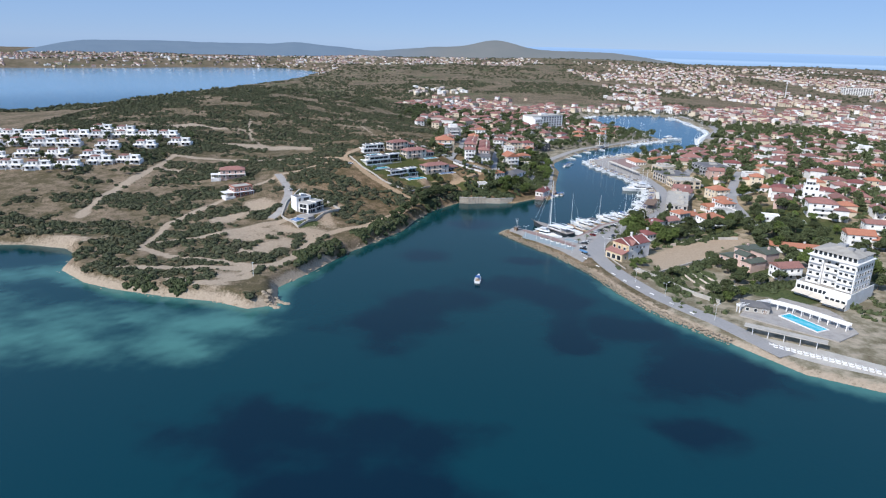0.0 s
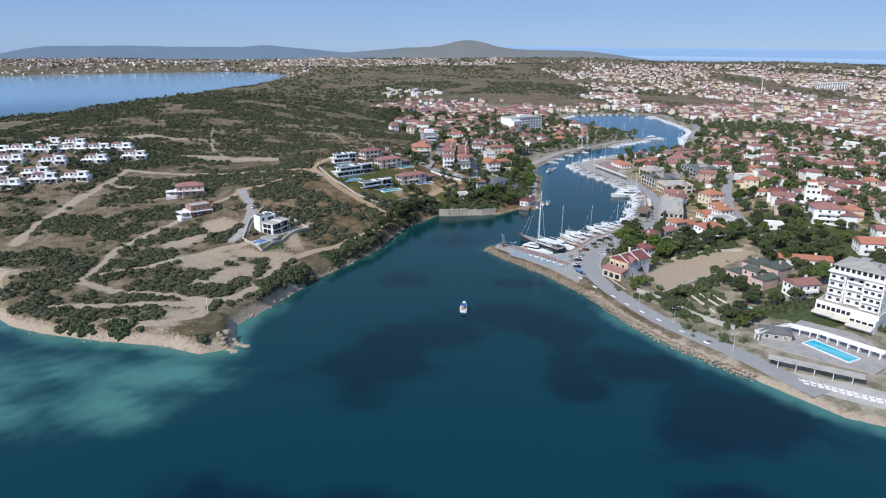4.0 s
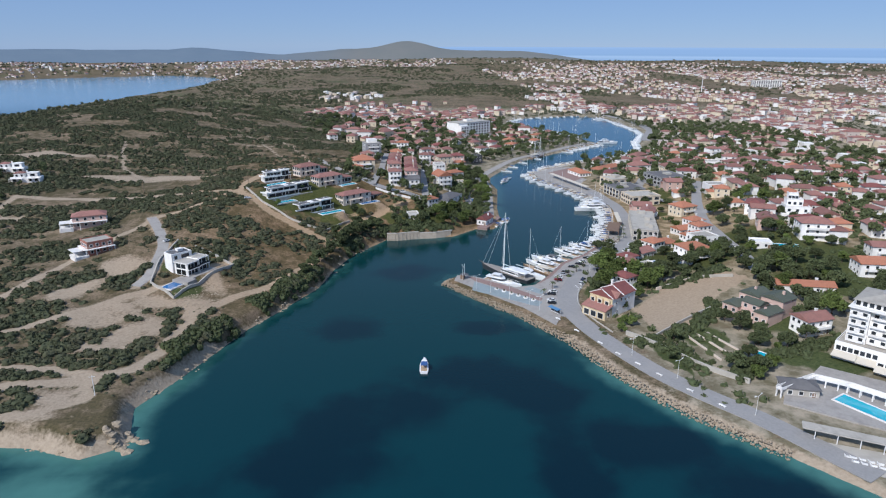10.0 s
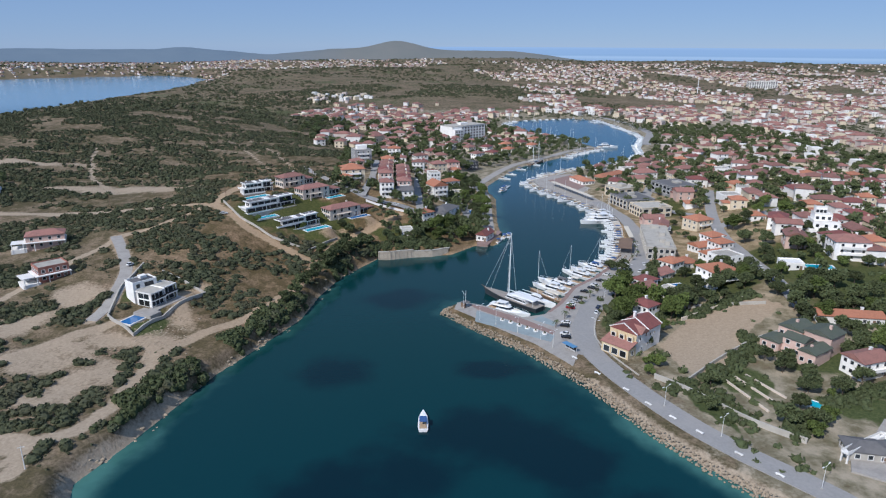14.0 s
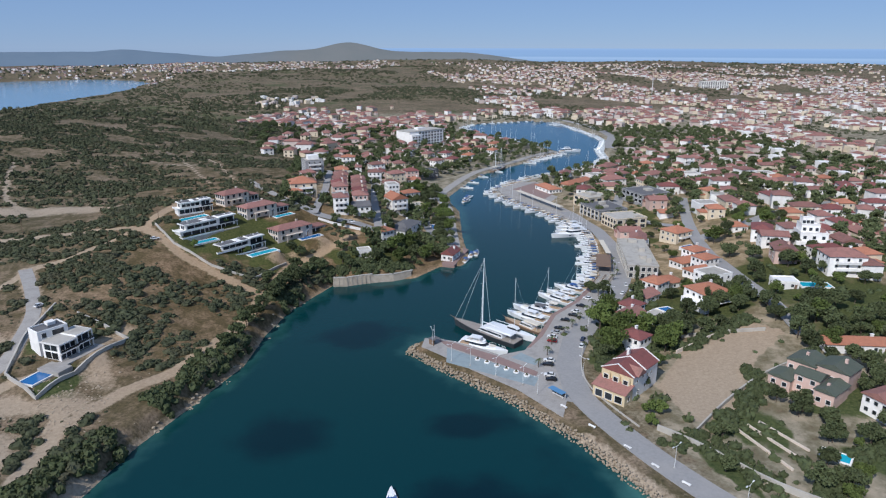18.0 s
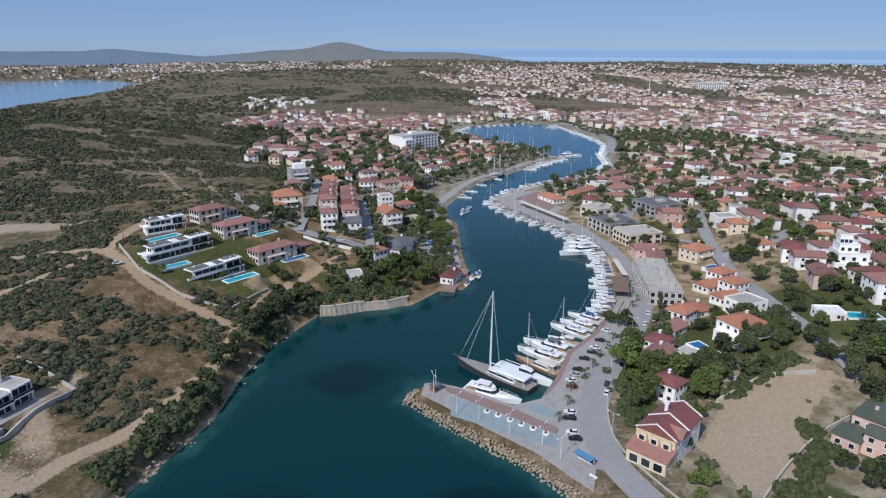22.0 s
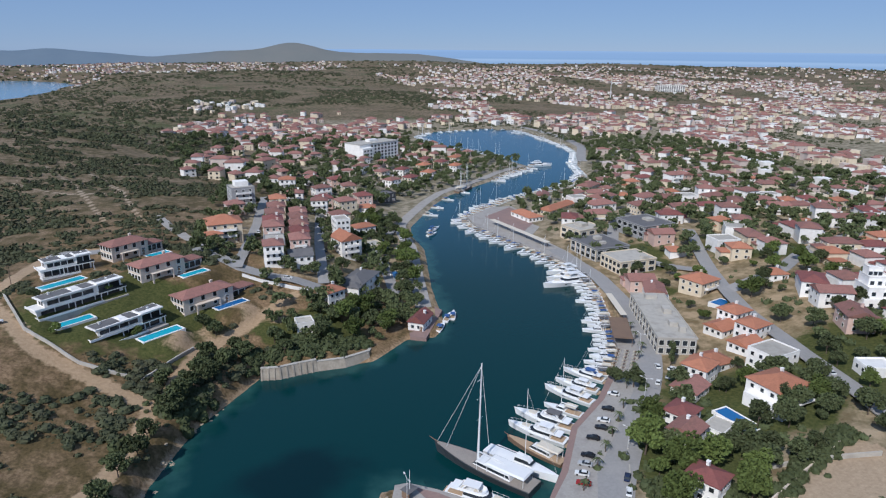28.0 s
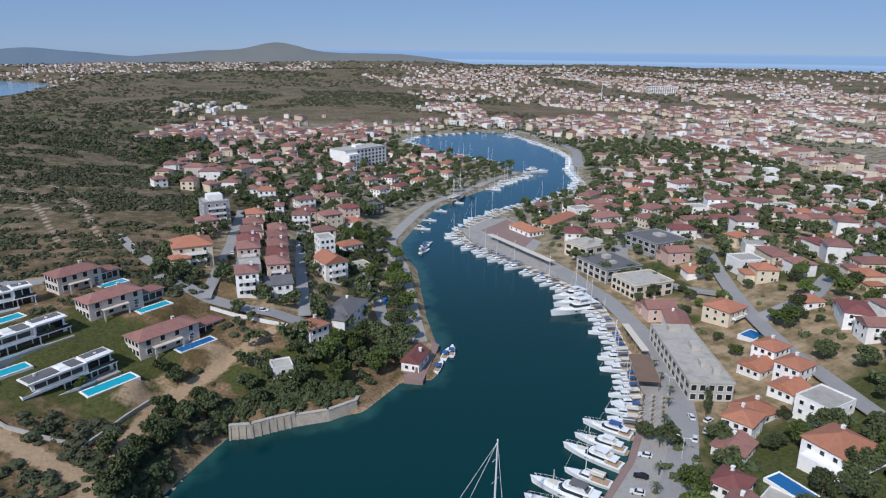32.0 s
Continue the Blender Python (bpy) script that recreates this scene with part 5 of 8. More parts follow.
grand_hotel()
ob = thing("colonnade", 0, 0, 0, 0, "white raised walkway on square columns above the pool terrace", "colonnade")
for (ax, ay), (bx, by) in (((84, -103), (98, -97.5)), ((98, -97.5), (105, -103)), ((105, -103), (117, -118.5))):
    a = math.atan2(by - ay, bx - ax)
    length = math.hypot(bx - ax, by - ay) * U
    m = pose(ax * U, ay * U, 0, 0, 0, math.degrees(a))
    part("deck", boxes((-0.6, -1.1, 5.0, length + 0.6, 1.1, 5.35)), WHITE, ob).matrix_basis = m
    for s in (-1, 1):
        part("balustrade", boxes((-0.6, s * 1.05 - 0.08, 5.35, length + 0.6, s * 1.05 + 0.08, 6.2)), WHITE, ob).matrix_basis = m
    for k in range(int(length / 4) + 1):
        for s in (-0.9, 0.9):
            put("column", shared(("walk_column", 1), lambda: boxes((-0.22, -0.22, 0.5, 0.22, 0.22, 5.0)), (WHITE,)), ob, 0, 0, 0).matrix_basis = m @ pose(k * 4.0, s, 0)
pool(104, -112.5, -63, 15.5, 5.4, POOL, "turquoise hotel pool on a pale terrace", 2.02)
paving("terrace", [(83, -107), (90, -97), (99, -94), (116, -80), (122, -104), (120, -120), (109, -128), (96, -118)], -1, 1.95, PAVER, "pale stone hotel pool terrace")
house(91, -101, -18, 10, 6.5, 1, CONCRETE, GREY_TILE, "hip", "grey pavilion beside the hotel pool", chimney=False)
paving("terrace", [(80, -124), (98, -133), (116, -146), (112, -154), (95, -146), (79, -134)], -2, 1.55, CONCRETE, "pale sunbathing platform at the water")
ob = thing("awning", 90, -128, 1.6, -31, "long pale canopy roof beside the sun platform", "canopy")
part("canopy", boxes((-13, -1.8, 2.6, 13, 1.8, 2.85)), SCREED, ob)
for k in (-10, -5, 0, 5, 10):
    put("post", shared(("canopy_post", 1), lambda: boxes((-0.1, -0.1, 0, 0.1, 0.1, 2.6)), (FRAME,)), ob, k, -1.4, 0)


def sun_lounger():
    ob = thing("sun_lounger", 84, -132, 1.56, 60, "white sun lounger on the seaside platform", "lounger", "loungers on the platform")
    part("mattress", boxes((-0.35, -1.0, 0.3, 0.35, 0.4, 0.42)), WHITE, ob)
    b = part("backrest", boxes((-0.35, 0, -0.06, 0.35, 0.75, 0.06)), WHITE, ob)
    b.matrix_basis = pose(0, 0.4, 0.36, 40)
    part("frame", boxes((-0.35, -0.9, 0, -0.28, 0.9, 0.3), (0.28, -0.9, 0, 0.35, 0.9, 0.3)), FRAME, ob)
    return ob


first = sun_lounger()
for k in range(1, 36):
    a, b = k % 18, k // 18
    copy_thing(first, pose(83.5 + a * 1.55 + b * 0.9, -131.5 - a * 1.02 - b * 2.6, 1.56, 0, 0, 60))

# ---- copies of plain town houses over the streets ----
KINDS = []
for i, (w, d, n, wall, roof, kind) in enumerate(((10, 9, 2, WHITE, TILE, "hip"), (12, 8, 2, WHITE, TILE, "gable"), (9, 9, 2, CREAM, ORANGE_TILE, "hip"), (13, 9, 2, WHITE, MAROON_TILE, "hip"),
                                                 (11, 10, 3, WHITE, TILE, "hip"), (9, 11, 2, PINK, TILE, "gable"), (12, 10, 2, WHITE, SCREED, "flat"), (15, 9, 2, CREAM, TILE, "hip"), (8, 8, 1, WHITE, ORANGE_TILE, "hip"))):
    words = ("white town house with red tiled roof", "white town house with gabled red roof", "cream town house with orange roof", "wide white town house with dark red roof", "three-storey white house with red roof",
             "pink town house with gabled red roof", "white town house with flat roof terrace", "long cream house with red tiled roof", "low white cottage with orange roof")[i]
    KINDS.append(house(200 + i * 17, 300 + (i % 2) * 12, 8, w, d, n, wall, roof, kind, words, group="town houses", spots=(0.25, 0.72), sides="fl" if i % 2 else "f", balcony=i % 3 == 1, annex=((7, -2, 6, 7, 3.2), None, (-6, 1, 5, 7, 3.2), (8.5, 1, 6, 6, 3.6), None, (6, 2, 5, 8, 3.4), None, (-9.5, -1, 6, 7, 3.2), None)[i], z=level(200 + i * 17, 300 + (i % 2) * 12)))
TAKEN = [(o.matrix_world.translation.x, o.matrix_world.translation.y) for o in scene.objects if o.parent is None and o.get("category") in ("house", "villa", "hotel", "building", "swimming pool")]
STREETS = [np.array(l, float) for l in ([(128, -21), (138, 30), (154, 90), (176, 140), (190, 168)], [(154, 90), (205, 110), (300, 150)], [(163, 112), (148, 170), (200, 230), (260, 262)], [(255, 420), (296, 505), (308, 640)],
                                        [(-32, 124), (-22, 249)], [(0, 118), (2, 221)], [(28, 128), (50, 232)], [(-98, 142), (-34, 127), (16, 104)], [(40, 116), (56, 246), (190, 400)], [(104, 64), (119, 130), (116, 172)])]


def free(x, y, gap, rim):
    if any(math.hypot(x - a, y - b) < gap for a, b in TAKEN):
        return False
    px, py = np.array([x]), np.array([y])
    if reach(x, y) < rim:
        return False
    return all(line_distance(px, py, s)[0] > gap * 0.5 for s in STREETS)


rng = random.Random(5)
FAR_SPOTS = []
count = 0
for row in range(60):
    for col in range(44):
        u, v = 120 + col * 16.5 + rng.uniform(-3.5, 3.5), -110 + row * 16.5 + rng.uniform(-3.5, 3.5)
        a = radians(-10)
        x, y = u * math.cos(a) - v * math.sin(a) - 8, u * math.sin(a) + v * math.cos(a) + 30
        if x < 122 or x > 400 or y < -70 or y > 470 or (y < 20 and x < 185) or rng.random() < 0.17:
            continue
        if free(x, y, 12.5, 16) and not (205 < x < 290 and 400 < y < 480):
            TAKEN.append((x, y))
            if count < 175 and math.hypot(x - 120, y - 60) < 235:
                copy_thing(rng.choice(KINDS), pose(x, y, level(x, y), 0, 0, rng.choice((-10, -10, 80, -20, 5, 60)) + rng.uniform(-6, 6)))
                count += 1
            else:
                FAR_SPOTS.append((x, y, level(x, y), rng.choice((0, 0, 1, 2, 3, 4))))
for k in range(320):
    x, y = rng.uniform(-75, 165), rng.uniform(300, 620)
    if x > 20 + (y - 300) * 0.9 or x < -75 + (y - 300) * 0.12:
        continue
    if free(x, y, 12.0, 12):
        TAKEN.append((x, y))
        FAR_SPOTS.append((x, y, level(x, y), rng.choice((0, 0, 1, 2, 3))))

# the white estate on the western slope
def estate_house():
    ob = thing("house", -341, 139, level(-341, 139), 5, "white two-storey estate house with flat and red roofs", "house", "white estate houses")
    part("wall", boxes((-8, -3.6, -2, 8, 3.6, 2.8)), WHITE, ob)
    part("upper_wall", boxes((-6.5, -1.6, 2.82, -0.8, 3.5, 5.4)), WHITE, ob)
    part("upper_wall", boxes((0.8, -1.2, 2.82, 6.2, 3.5, 5.3)), WHITE, ob)
    r = part("roof", hip_roof(5.6, 5.2, 1.0, 0.2), TILE, ob)
    r.matrix_basis = pose(-3.65, 0.95, 5.55)
    part("roof", boxes((0.6, -1.4, 5.3, 6.4, 3.7, 5.55)), WHITE, ob)
    part("parapet", boxes((-8, -3.6, 2.8, 8, -3.4, 3.4)), WHITE, ob)
    part("pergola", boxes((-8.4, -5.4, 2.4, -1.2, -3.62, 2.55), (1.2, -5.4, 2.4, 8.4, -3.62, 2.55)), WHITE, ob)
    for x in (-8.2, -1.5, 1.5, 8.2):
        part("post", boxes((x - 0.12, -5.3, -1, x + 0.12, -5.06, 2.4)), WHITE, ob)
    part("chimney", boxes((-0.4, 1.4, 2.8, 0.4, 2.2, 6.6)), WHITE, ob)
    for x in (-6, -2.6, 2.6, 6):
        put("window", window_mesh(1.8, 1.9), ob, x, -3.6, 0.4)
    for x in (-5.0, -2.2):
        put("window", window_mesh(1.2, 1.4), ob, x, -1.6, 3.3)
    put("window", window_mesh(2.6, 1.5), ob, 3.5, -1.2, 3.3)
    return ob


estate = estate_house()
for i, (x, y) in enumerate(((-324, 139), (-309, 142), (-292, 142), (-277, 148), (-262, 152), (-249, 158), (-334, 113), (-316, 112), (-299, 113), (-272, 113), (-251, 125), (-311, 85), (-293, 88), (-308, 62), (-290, 62),
                            (-274, 67), (-260, 80), (-244, 86), (-365, 150), (-385, 165), (-352, 108), (-330, 78), (-326, 55), (-345, 75), (-285, 165), (-305, 168), (-270, 90), (-232, 140))):
    TAKEN.append((x, y))
    copy_thing(estate, pose(x, y, level(x, y), 0, 0, 5 + (i * 5) % 12))

# ---- boats ----
def hull(length, beam, free_board, slot=0, band=None):
    """A hull with a raked bow at +x, its waterline at z 0."""
    bm = bmesh.new()
    rings = []
    for k in range(10):
        s = k / 9
        b = beam / 2 * (1 - max(0, (s - 0.35) / 0.65) ** 2.4) * (0.92 + 0.08 * min(1, s * 4)) + 0.03
        x = -length / 2 + length * s
        sheer = free_board * (0.92 + 0.42 * s * s)
        rake = length * 0.06 * s ** 4
        rings.append([(x, 0, -0.5), (x + rake * 0.4, b * 0.72, -0.2), (x + rake, b, sheer), (x + rake, 0, sheer + 0.06), (x + rake, -b, sheer), (x + rake * 0.4, -b * 0.72, -0.2)])
    loft(bm, rings, slot)
    return bm


def cabin(bm, x0, x1, y0, y1, z0, z1, nose=0.8, tail=0.3, slot=0):
    """A cabin from x0 aft to x1 forward, half y0 wide below and y1 wide at its roof."""
    loft(bm, [[(x0, -y0, z0), (x1, -y0 * 0.8, z0), (x1, y0 * 0.8, z0), (x0, y0, z0)], [(x0 + tail, -y1, z1), (x1 - nose, -y1 * 0.8, z1), (x1 - nose, y1 * 0.8, z1), (x0 + tail, y1, z1)]], slot)


def rounded(x0, x1, half, z, nose):
    """An outline with square corners aft and a round nose."""
    mid = (x0 + x1 - nose) / 2
    return [(x0, -half, z), (mid, -half, z)] + [(x1 - nose + nose * math.cos(a), half * math.sin(a), z) for a in (-1.4, -0.9, -0.45, 0, 0.45, 0.9, 1.4)] + [(mid, half, z), (x0, half, z)]


def motor_yacht(name, length, label, canvas=None, paint=None):
    ob = thing(name, 0, 0, 0, 0, label, "yacht", "boats on the quay")
    u = length
    b, f = u * 0.27, u * 0.085
    part("hull", hull(u, b, f), paint or GELCOAT, ob)
    bm = bmesh.new()
    for e in (-1, 1):
        loft(bm, [[(x, e * (b * 0.405 + g), f * 0.52), (x, e * (b * 0.44 + g), f * 0.78), (x, e * (b * 0.43), f * 0.78), (x, e * b * 0.39, f * 0.52)] for x, g in ((-u * 0.12, 0.06), (u * 0.02, 0.06), (u * 0.10, 0.03))])
    part("hull_window", bm, GLASS, ob, "dark hull window")
    bm = bmesh.new()
    loft(bm, [rounded(-u * 0.05, u * 0.38, b * 0.30, f * 1.05, u * 0.22), rounded(-u * 0.05, u * 0.33, b * 0.25, f + u * 0.045, u * 0.20)])
    part("foredeck_trunk", bm, GELCOAT, ob)
    bm = bmesh.new()
    loft(bm, [rounded(u * 0.16, u * 0.30, b * 0.19, f + u * 0.045, u * 0.06), rounded(u * 0.16, u * 0.29, b * 0.18, f + u * 0.055, u * 0.06)])
    part("sun_pad", bm, CANVAS_CREAM, ob)
    bm = bmesh.new()
    loft(bm, [rounded(-u * 0.24, u * 0.20, b * 0.41, f, u * 0.16), rounded(-u * 0.24, u * 0.17, b * 0.40, f + u * 0.035, u * 0.14)])
    part("cabin", bm, GELCOAT, ob)
    bm = bmesh.new()
    loft(bm, [rounded(-u * 0.23, u * 0.165, b * 0.395, f + u * 0.035, u * 0.14), rounded(-u * 0.23, u * 0.07, b * 0.35, f + u * 0.078, u * 0.10)])
    part("window", bm, GLASS, ob, "dark band of cabin windows")
    bm = bmesh.new()
    loft(bm, [rounded(-u * 0.42, u * 0.09, b * 0.37, f + u * 0.078, u * 0.11), rounded(-u * 0.42, u * 0.08, b * 0.36, f + u * 0.088, u * 0.11)])
    part("flybridge", bm, GELCOAT, ob)
    bm = bmesh.new()
    inner, outer = [rounded(x0, x1, h, f + u * 0.088, u * 0.10) for x0, x1, h in ((-u * 0.30, u * 0.045, b * 0.31), (-u * 0.31, u * 0.07, b * 0.345))]
    high = lambda ring, d: [(x, y, z + d) for x, y, z in ring]
    loft(bm, [outer, high(outer, u * 0.026), high(inner, u * 0.026), inner], caps=False)
    part("coaming", bm, GELCOAT, ob)
    part("seat", boxes((-u * 0.28, -b * 0.27, f + u * 0.088, -u * 0.22, b * 0.27, f + u * 0.104), (-u * 0.10, -b * 0.27, f + u * 0.088, u * 0.0, -b * 0.02, f + u * 0.104)), canvas or CANVAS_CREAM, ob)
    if length > 12:
        part("hardtop", boxes((-u * 0.25, -b * 0.28, f + u * 0.158, -u * 0.02, b * 0.28, f + u * 0.168)), canvas or GELCOAT, ob)
        bm = bmesh.new()
        for e in (-1, 1):
            tube(bm, (-u * 0.27, e * b * 0.31, f + u * 0.09), (-u * 0.20, e * b * 0.26, f + u * 0.16), u * 0.010, u * 0.008, 5)
            tube(bm, (u * 0.0, e * b * 0.29, f + u * 0.11), (-u * 0.05, e * b * 0.26, f + u * 0.16), u * 0.005, u * 0.005, 5)
        part("radar_arch", bm, GELCOAT, ob)
    part("swim_platform", boxes((-u * 0.55, -b * 0.36, 0.25, -u * 0.49, b * 0.36, 0.4)), TEAK, ob)
    part("aft_deck", boxes((-u * 0.46, -b * 0.34, f * 0.98, -u * 0.25, b * 0.34, f * 0.98 + 0.08)), TEAK, ob)
    bm = bmesh.new()
    last = {}
    for k in range(6):
        x = u * (0.10 + k * 0.08)
        w = b / 2 * (1 - max(0, ((x / u + 0.5) - 0.35) / 0.65) ** 2.4) * 0.94
        for e in (-1, 1):
            base = f * (0.95 + 0.42 * (x / u + 0.5) ** 2)
            tube(bm, (x, e * w, base), (x, e * w, base + 0.8), 0.03, 0.03, 4)
            if e in last:
                tube(bm, last[e], (x, e * w, base + 0.8), 0.03, 0.03, 4)
            last[e] = (x, e * w, base + 0.8)
    part("rail", bm, ALLOY, ob)
    return ob


def gulet(name, length, masts, label, paint):
    ob = thing(name, 0, 0, 0, 0, label, "sailing yacht", "boats on the quay")
    b, f = length * 0.24, length * 0.075
    part("hull", hull(length, b, f), paint, ob)
    bm = bmesh.new()
    lines = []
    for k in range(10):
        t = k / 9 * 0.97
        half = (b / 2 * (1 - max(0, (t - 0.35) / 0.65) ** 2.4) * (0.92 + 0.08 * min(1, t * 4)) + 0.03) * 0.90
        x, z = -length / 2 + length * t + length * 0.06 * t ** 4, f * (0.92 + 0.42 * t * t)
        lines.append([(x, -half, z - 0.3), (x, half, z - 0.3), (x, half, z + 0.12), (x, -half, z + 0.12)])
    loft(bm, lines)
    part("deck", bm, GREY_TEAK if masts else TEAK, ob, "weathered plank deck")
    bm = bmesh.new()
    cabin(bm, -length * 0.30, length * 0.10, b * 0.33, b * 0.28, f, f + 1.5, 1.2, 0.4)
    part("deckhouse", bm, GELCOAT, ob)
    bm = bmesh.new()
    cabin(bm, -length * 0.29, length * 0.09, b * 0.335, b * 0.30, f + 0.55, f + 1.1, 0.9, 0.3)
    part("window", bm, GLASS, ob, "dark deckhouse windows")
    bm = bmesh.new()
    loft(bm, [[(-length * 0.44, -b * 0.38, f + 2.1), (-length * 0.04, -b * 0.38, f + 2.1), (-length * 0.04, b * 0.38, f + 2.1), (-length * 0.44, b * 0.38, f + 2.1)], [(-length * 0.43, -b * 0.30, f + 2.45), (-length * 0.06, -b * 0.30, f + 2.45), (-length * 0.06, b * 0.30, f + 2.45), (-length * 0.43, b * 0.30, f + 2.45)]])
    part("awning", bm, GELCOAT if len(masts) == 1 else CANVAS_CREAM, ob)
    for x in (-0.43, -0.25, -0.07):
        for s in (-1, 1):
            put("awning_post", shared(("awning_post", 1), lambda: boxes((-0.05, -0.05, 0, 0.05, 0.05, 2.3)), (ALLOY,)), ob, length * x, s * b * 0.34, f)
    for x, h in masts:
        bm = bmesh.new()
        tube(bm, (x, 0, f), (x - 0.3, 0, h), 0.26, 0.14, 8)
        for k in (0.45, 0.66, 0.84):
            tube(bm, (x - 0.1, -1.3, f + (h - f) * k), (x - 0.1, 1.3, f + (h - f) * k), 0.06, 0.06, 4)
        part("mast", bm, ALLOY, ob, "tall white mast with spreaders")
        bm = bmesh.new()
        for end in ((length * 0.53, 0, f * 1.4), (length * 0.42, 0, f * 1.3), (x - 1.5, b * 0.46, f), (x - 1.5, -b * 0.46, f)):
            tube(bm, (x - 0.3, 0, h * 0.98), end, 0.05, 0.05, 4)
        part("stay", bm, ALLOY, ob)
        bm = bmesh.new()
        tube(bm, (x - 0.3, 0, f + 2.9), (x - length * 0.27, 0, f + 2.7), 0.16, 0.12, 6)
        part("boom", bm, ALLOY, ob)
    bm = bmesh.new()
    tube(bm, (length * 0.5, 0, f * 1.3), (length * 0.62, 0, f * 1.65), 0.14, 0.07, 6)
    part("bowsprit", bm, TIMBER, ob)
    return ob


def small_boat(name, length, label, canvas, mast=0.0):
    ob = thing(name, 0, 0, 0, 0, label, "boat", "boats on the quay")
    b, f = length * 0.30, length * 0.09
    part("hull", hull(length, b, f), GELCOAT, ob)
    bm = bmesh.new()
    cabin(bm, -length * 0.05, length * 0.22, b * 0.34, b * 0.26, f, f + length * 0.09, length * 0.09, 0.1)
    part("cabin", bm, GELCOAT, ob)
    if canvas is None and not mast:
        return ob
    bm = bmesh.new()
    cabin(bm, -length * 0.04, length * 0.20, b * 0.345, b * 0.285, f + length * 0.03, f + length * 0.07, length * 0.06, 0.05)
    part("window", bm, GLASS, ob)
    if canvas:
        part("bimini", boxes((-length * 0.34, -b * 0.36, f + length * 0.15, -length * 0.04, b * 0.36, f + length * 0.165), (-length * 0.33, -b * 0.34, f, -length * 0.325, -b * 0.33, f + length * 0.15), (-length * 0.33, b * 0.33, f, -length * 0.325, b * 0.34, f + length * 0.15)), canvas, ob)
    if canvas:
        part("cockpit", boxes((-length * 0.45, -b * 0.36, f, -length * 0.07, b * 0.36, f + 0.08)), TEAK, ob)
    if mast:
        bm = bmesh.new()
        tube(bm, (length * 0.08, 0, f), (length * 0.07, 0, mast), 0.10, 0.06, 6)
        tube(bm, (length * 0.06, 0, f + 1.9), (-length * 0.34, 0, f + 1.8), 0.13, 0.10, 6)
        tube(bm, (length * 0.07, -0.8, mast * 0.6), (length * 0.07, 0.8, mast * 0.6), 0.03, 0.03, 4)
        tube(bm, (length * 0.07, 0, mast * 0.97), (length * 0.54, 0, f * 1.3), 0.025, 0.025, 4)
        part("mast", bm, ALLOY, ob)
    return ob


def moor(ob, stern, turn, length, z=0.0):
    a = radians(turn)
    ob.matrix_world = pose(stern[0] + math.cos(a) * length / 2, stern[1] + math.sin(a) * length / 2, z, 0, 0, turn)
    return ob


moor(gulet("gulet", 27, [(2.0, 28.2)], "long dark-hulled gulet with white canopy and one tall white mast", SLATE), (35.6, -0.6), 128.5, 27)
second = small_boat("sailing_yacht", 19, "slender grey sailing yacht with bow to the quay and tall mast", None, 21.5)
second.matrix_world = pose(36.0, 10.0, 0, 0, 0, -53) @ Matrix.Diagonal((1, 0.72, 1, 1))
yacht = motor_yacht("motor_yacht", 17, "large white motor yacht lying along the mole", None)
yacht.matrix_world = pose(23.1, -0.4, 0, 0, 0, -40)
moor(gulet("gulet", 16, [], "wooden excursion boat with tan awning", TIMBER), (46.5, 7.6), 124, 16)
moor(motor_yacht("motor_yacht", 16, "white flybridge motor yacht moored stern to the quay"), (51, 15.4), 132, 16)
moor(motor_yacht("motor_yacht", 17, "white motor yacht with dark hardtop moored stern to the quay", GREY_TILE), (55.6, 20.2), 132, 17)
moor(small_boat("sailing_boat", 11, "white sailing yacht with tall bare mast", CANVAS_CREAM, 16.5), (60.8, 26.4), 132, 11)
moor(motor_yacht("motor_yacht", 15, "white sport yacht with sharp bow moored stern to"), (66.6, 31.6), 126, 15)
moor(motor_yacht("motor_yacht", 13, "white flybridge yacht with cream cushions"), (71.4, 37.6), 132, 13)
moor(motor_yacht("motor_yacht", 13, "white motor yacht with blue canvas", CANVAS_BLUE), (76.3, 43), 130, 13)
KINDS_BOAT = [small_boat("sailing_boat", 11, "white sailing boat with grey covers", GREY_TILE, 14), small_boat("motor_boat", 9, "white cabin boat with cream cover", CANVAS_CREAM),
              small_boat("sailing_boat", 10, "white sailing boat with cream cover", CANVAS_CREAM, 13), small_boat("motor_boat", 8, "white day boat with blue bimini", CANVAS_BLUE)]
SPOTS = []
QUAY = [(81, 46), (90, 58), (103, 88), (111, 112), (117, 136)]
walked = 0.0
for (ax, ay), (bx, by) in zip(QUAY[:-1], QUAY[1:]):
    n = int(math.hypot(bx - ax, by - ay) / 3.7)
    for k in range(n):
        SPOTS.append((ax + (bx - ax) * k / n, ay + (by - ay) * k / n, math.degrees(math.atan2(by - ay, bx - ax)) + 100))
moor(KINDS_BOAT[0], SPOTS[0][:2], SPOTS[0][2], 11)
moor(KINDS_BOAT[1], SPOTS[1][:2], SPOTS[1][2], 9)
moor(KINDS_BOAT[2], SPOTS[2][:2], SPOTS[2][2], 10)
moor(KINDS_BOAT[3], SPOTS[3][:2], SPOTS[3][2], 8)
rng = random.Random(11)
for i, (x, y, turn) in enumerate(SPOTS[4:]):
    k = rng.choice((0, 1, 1, 2, 3)) if i < 12 else rng.choice((0, 1, 1, 3))
    moor(copy_thing(KINDS_BOAT[k], pose(0, 0, 0)), (x, y), turn + rng.uniform(-4, 4), (11, 9, 10, 8)[k])
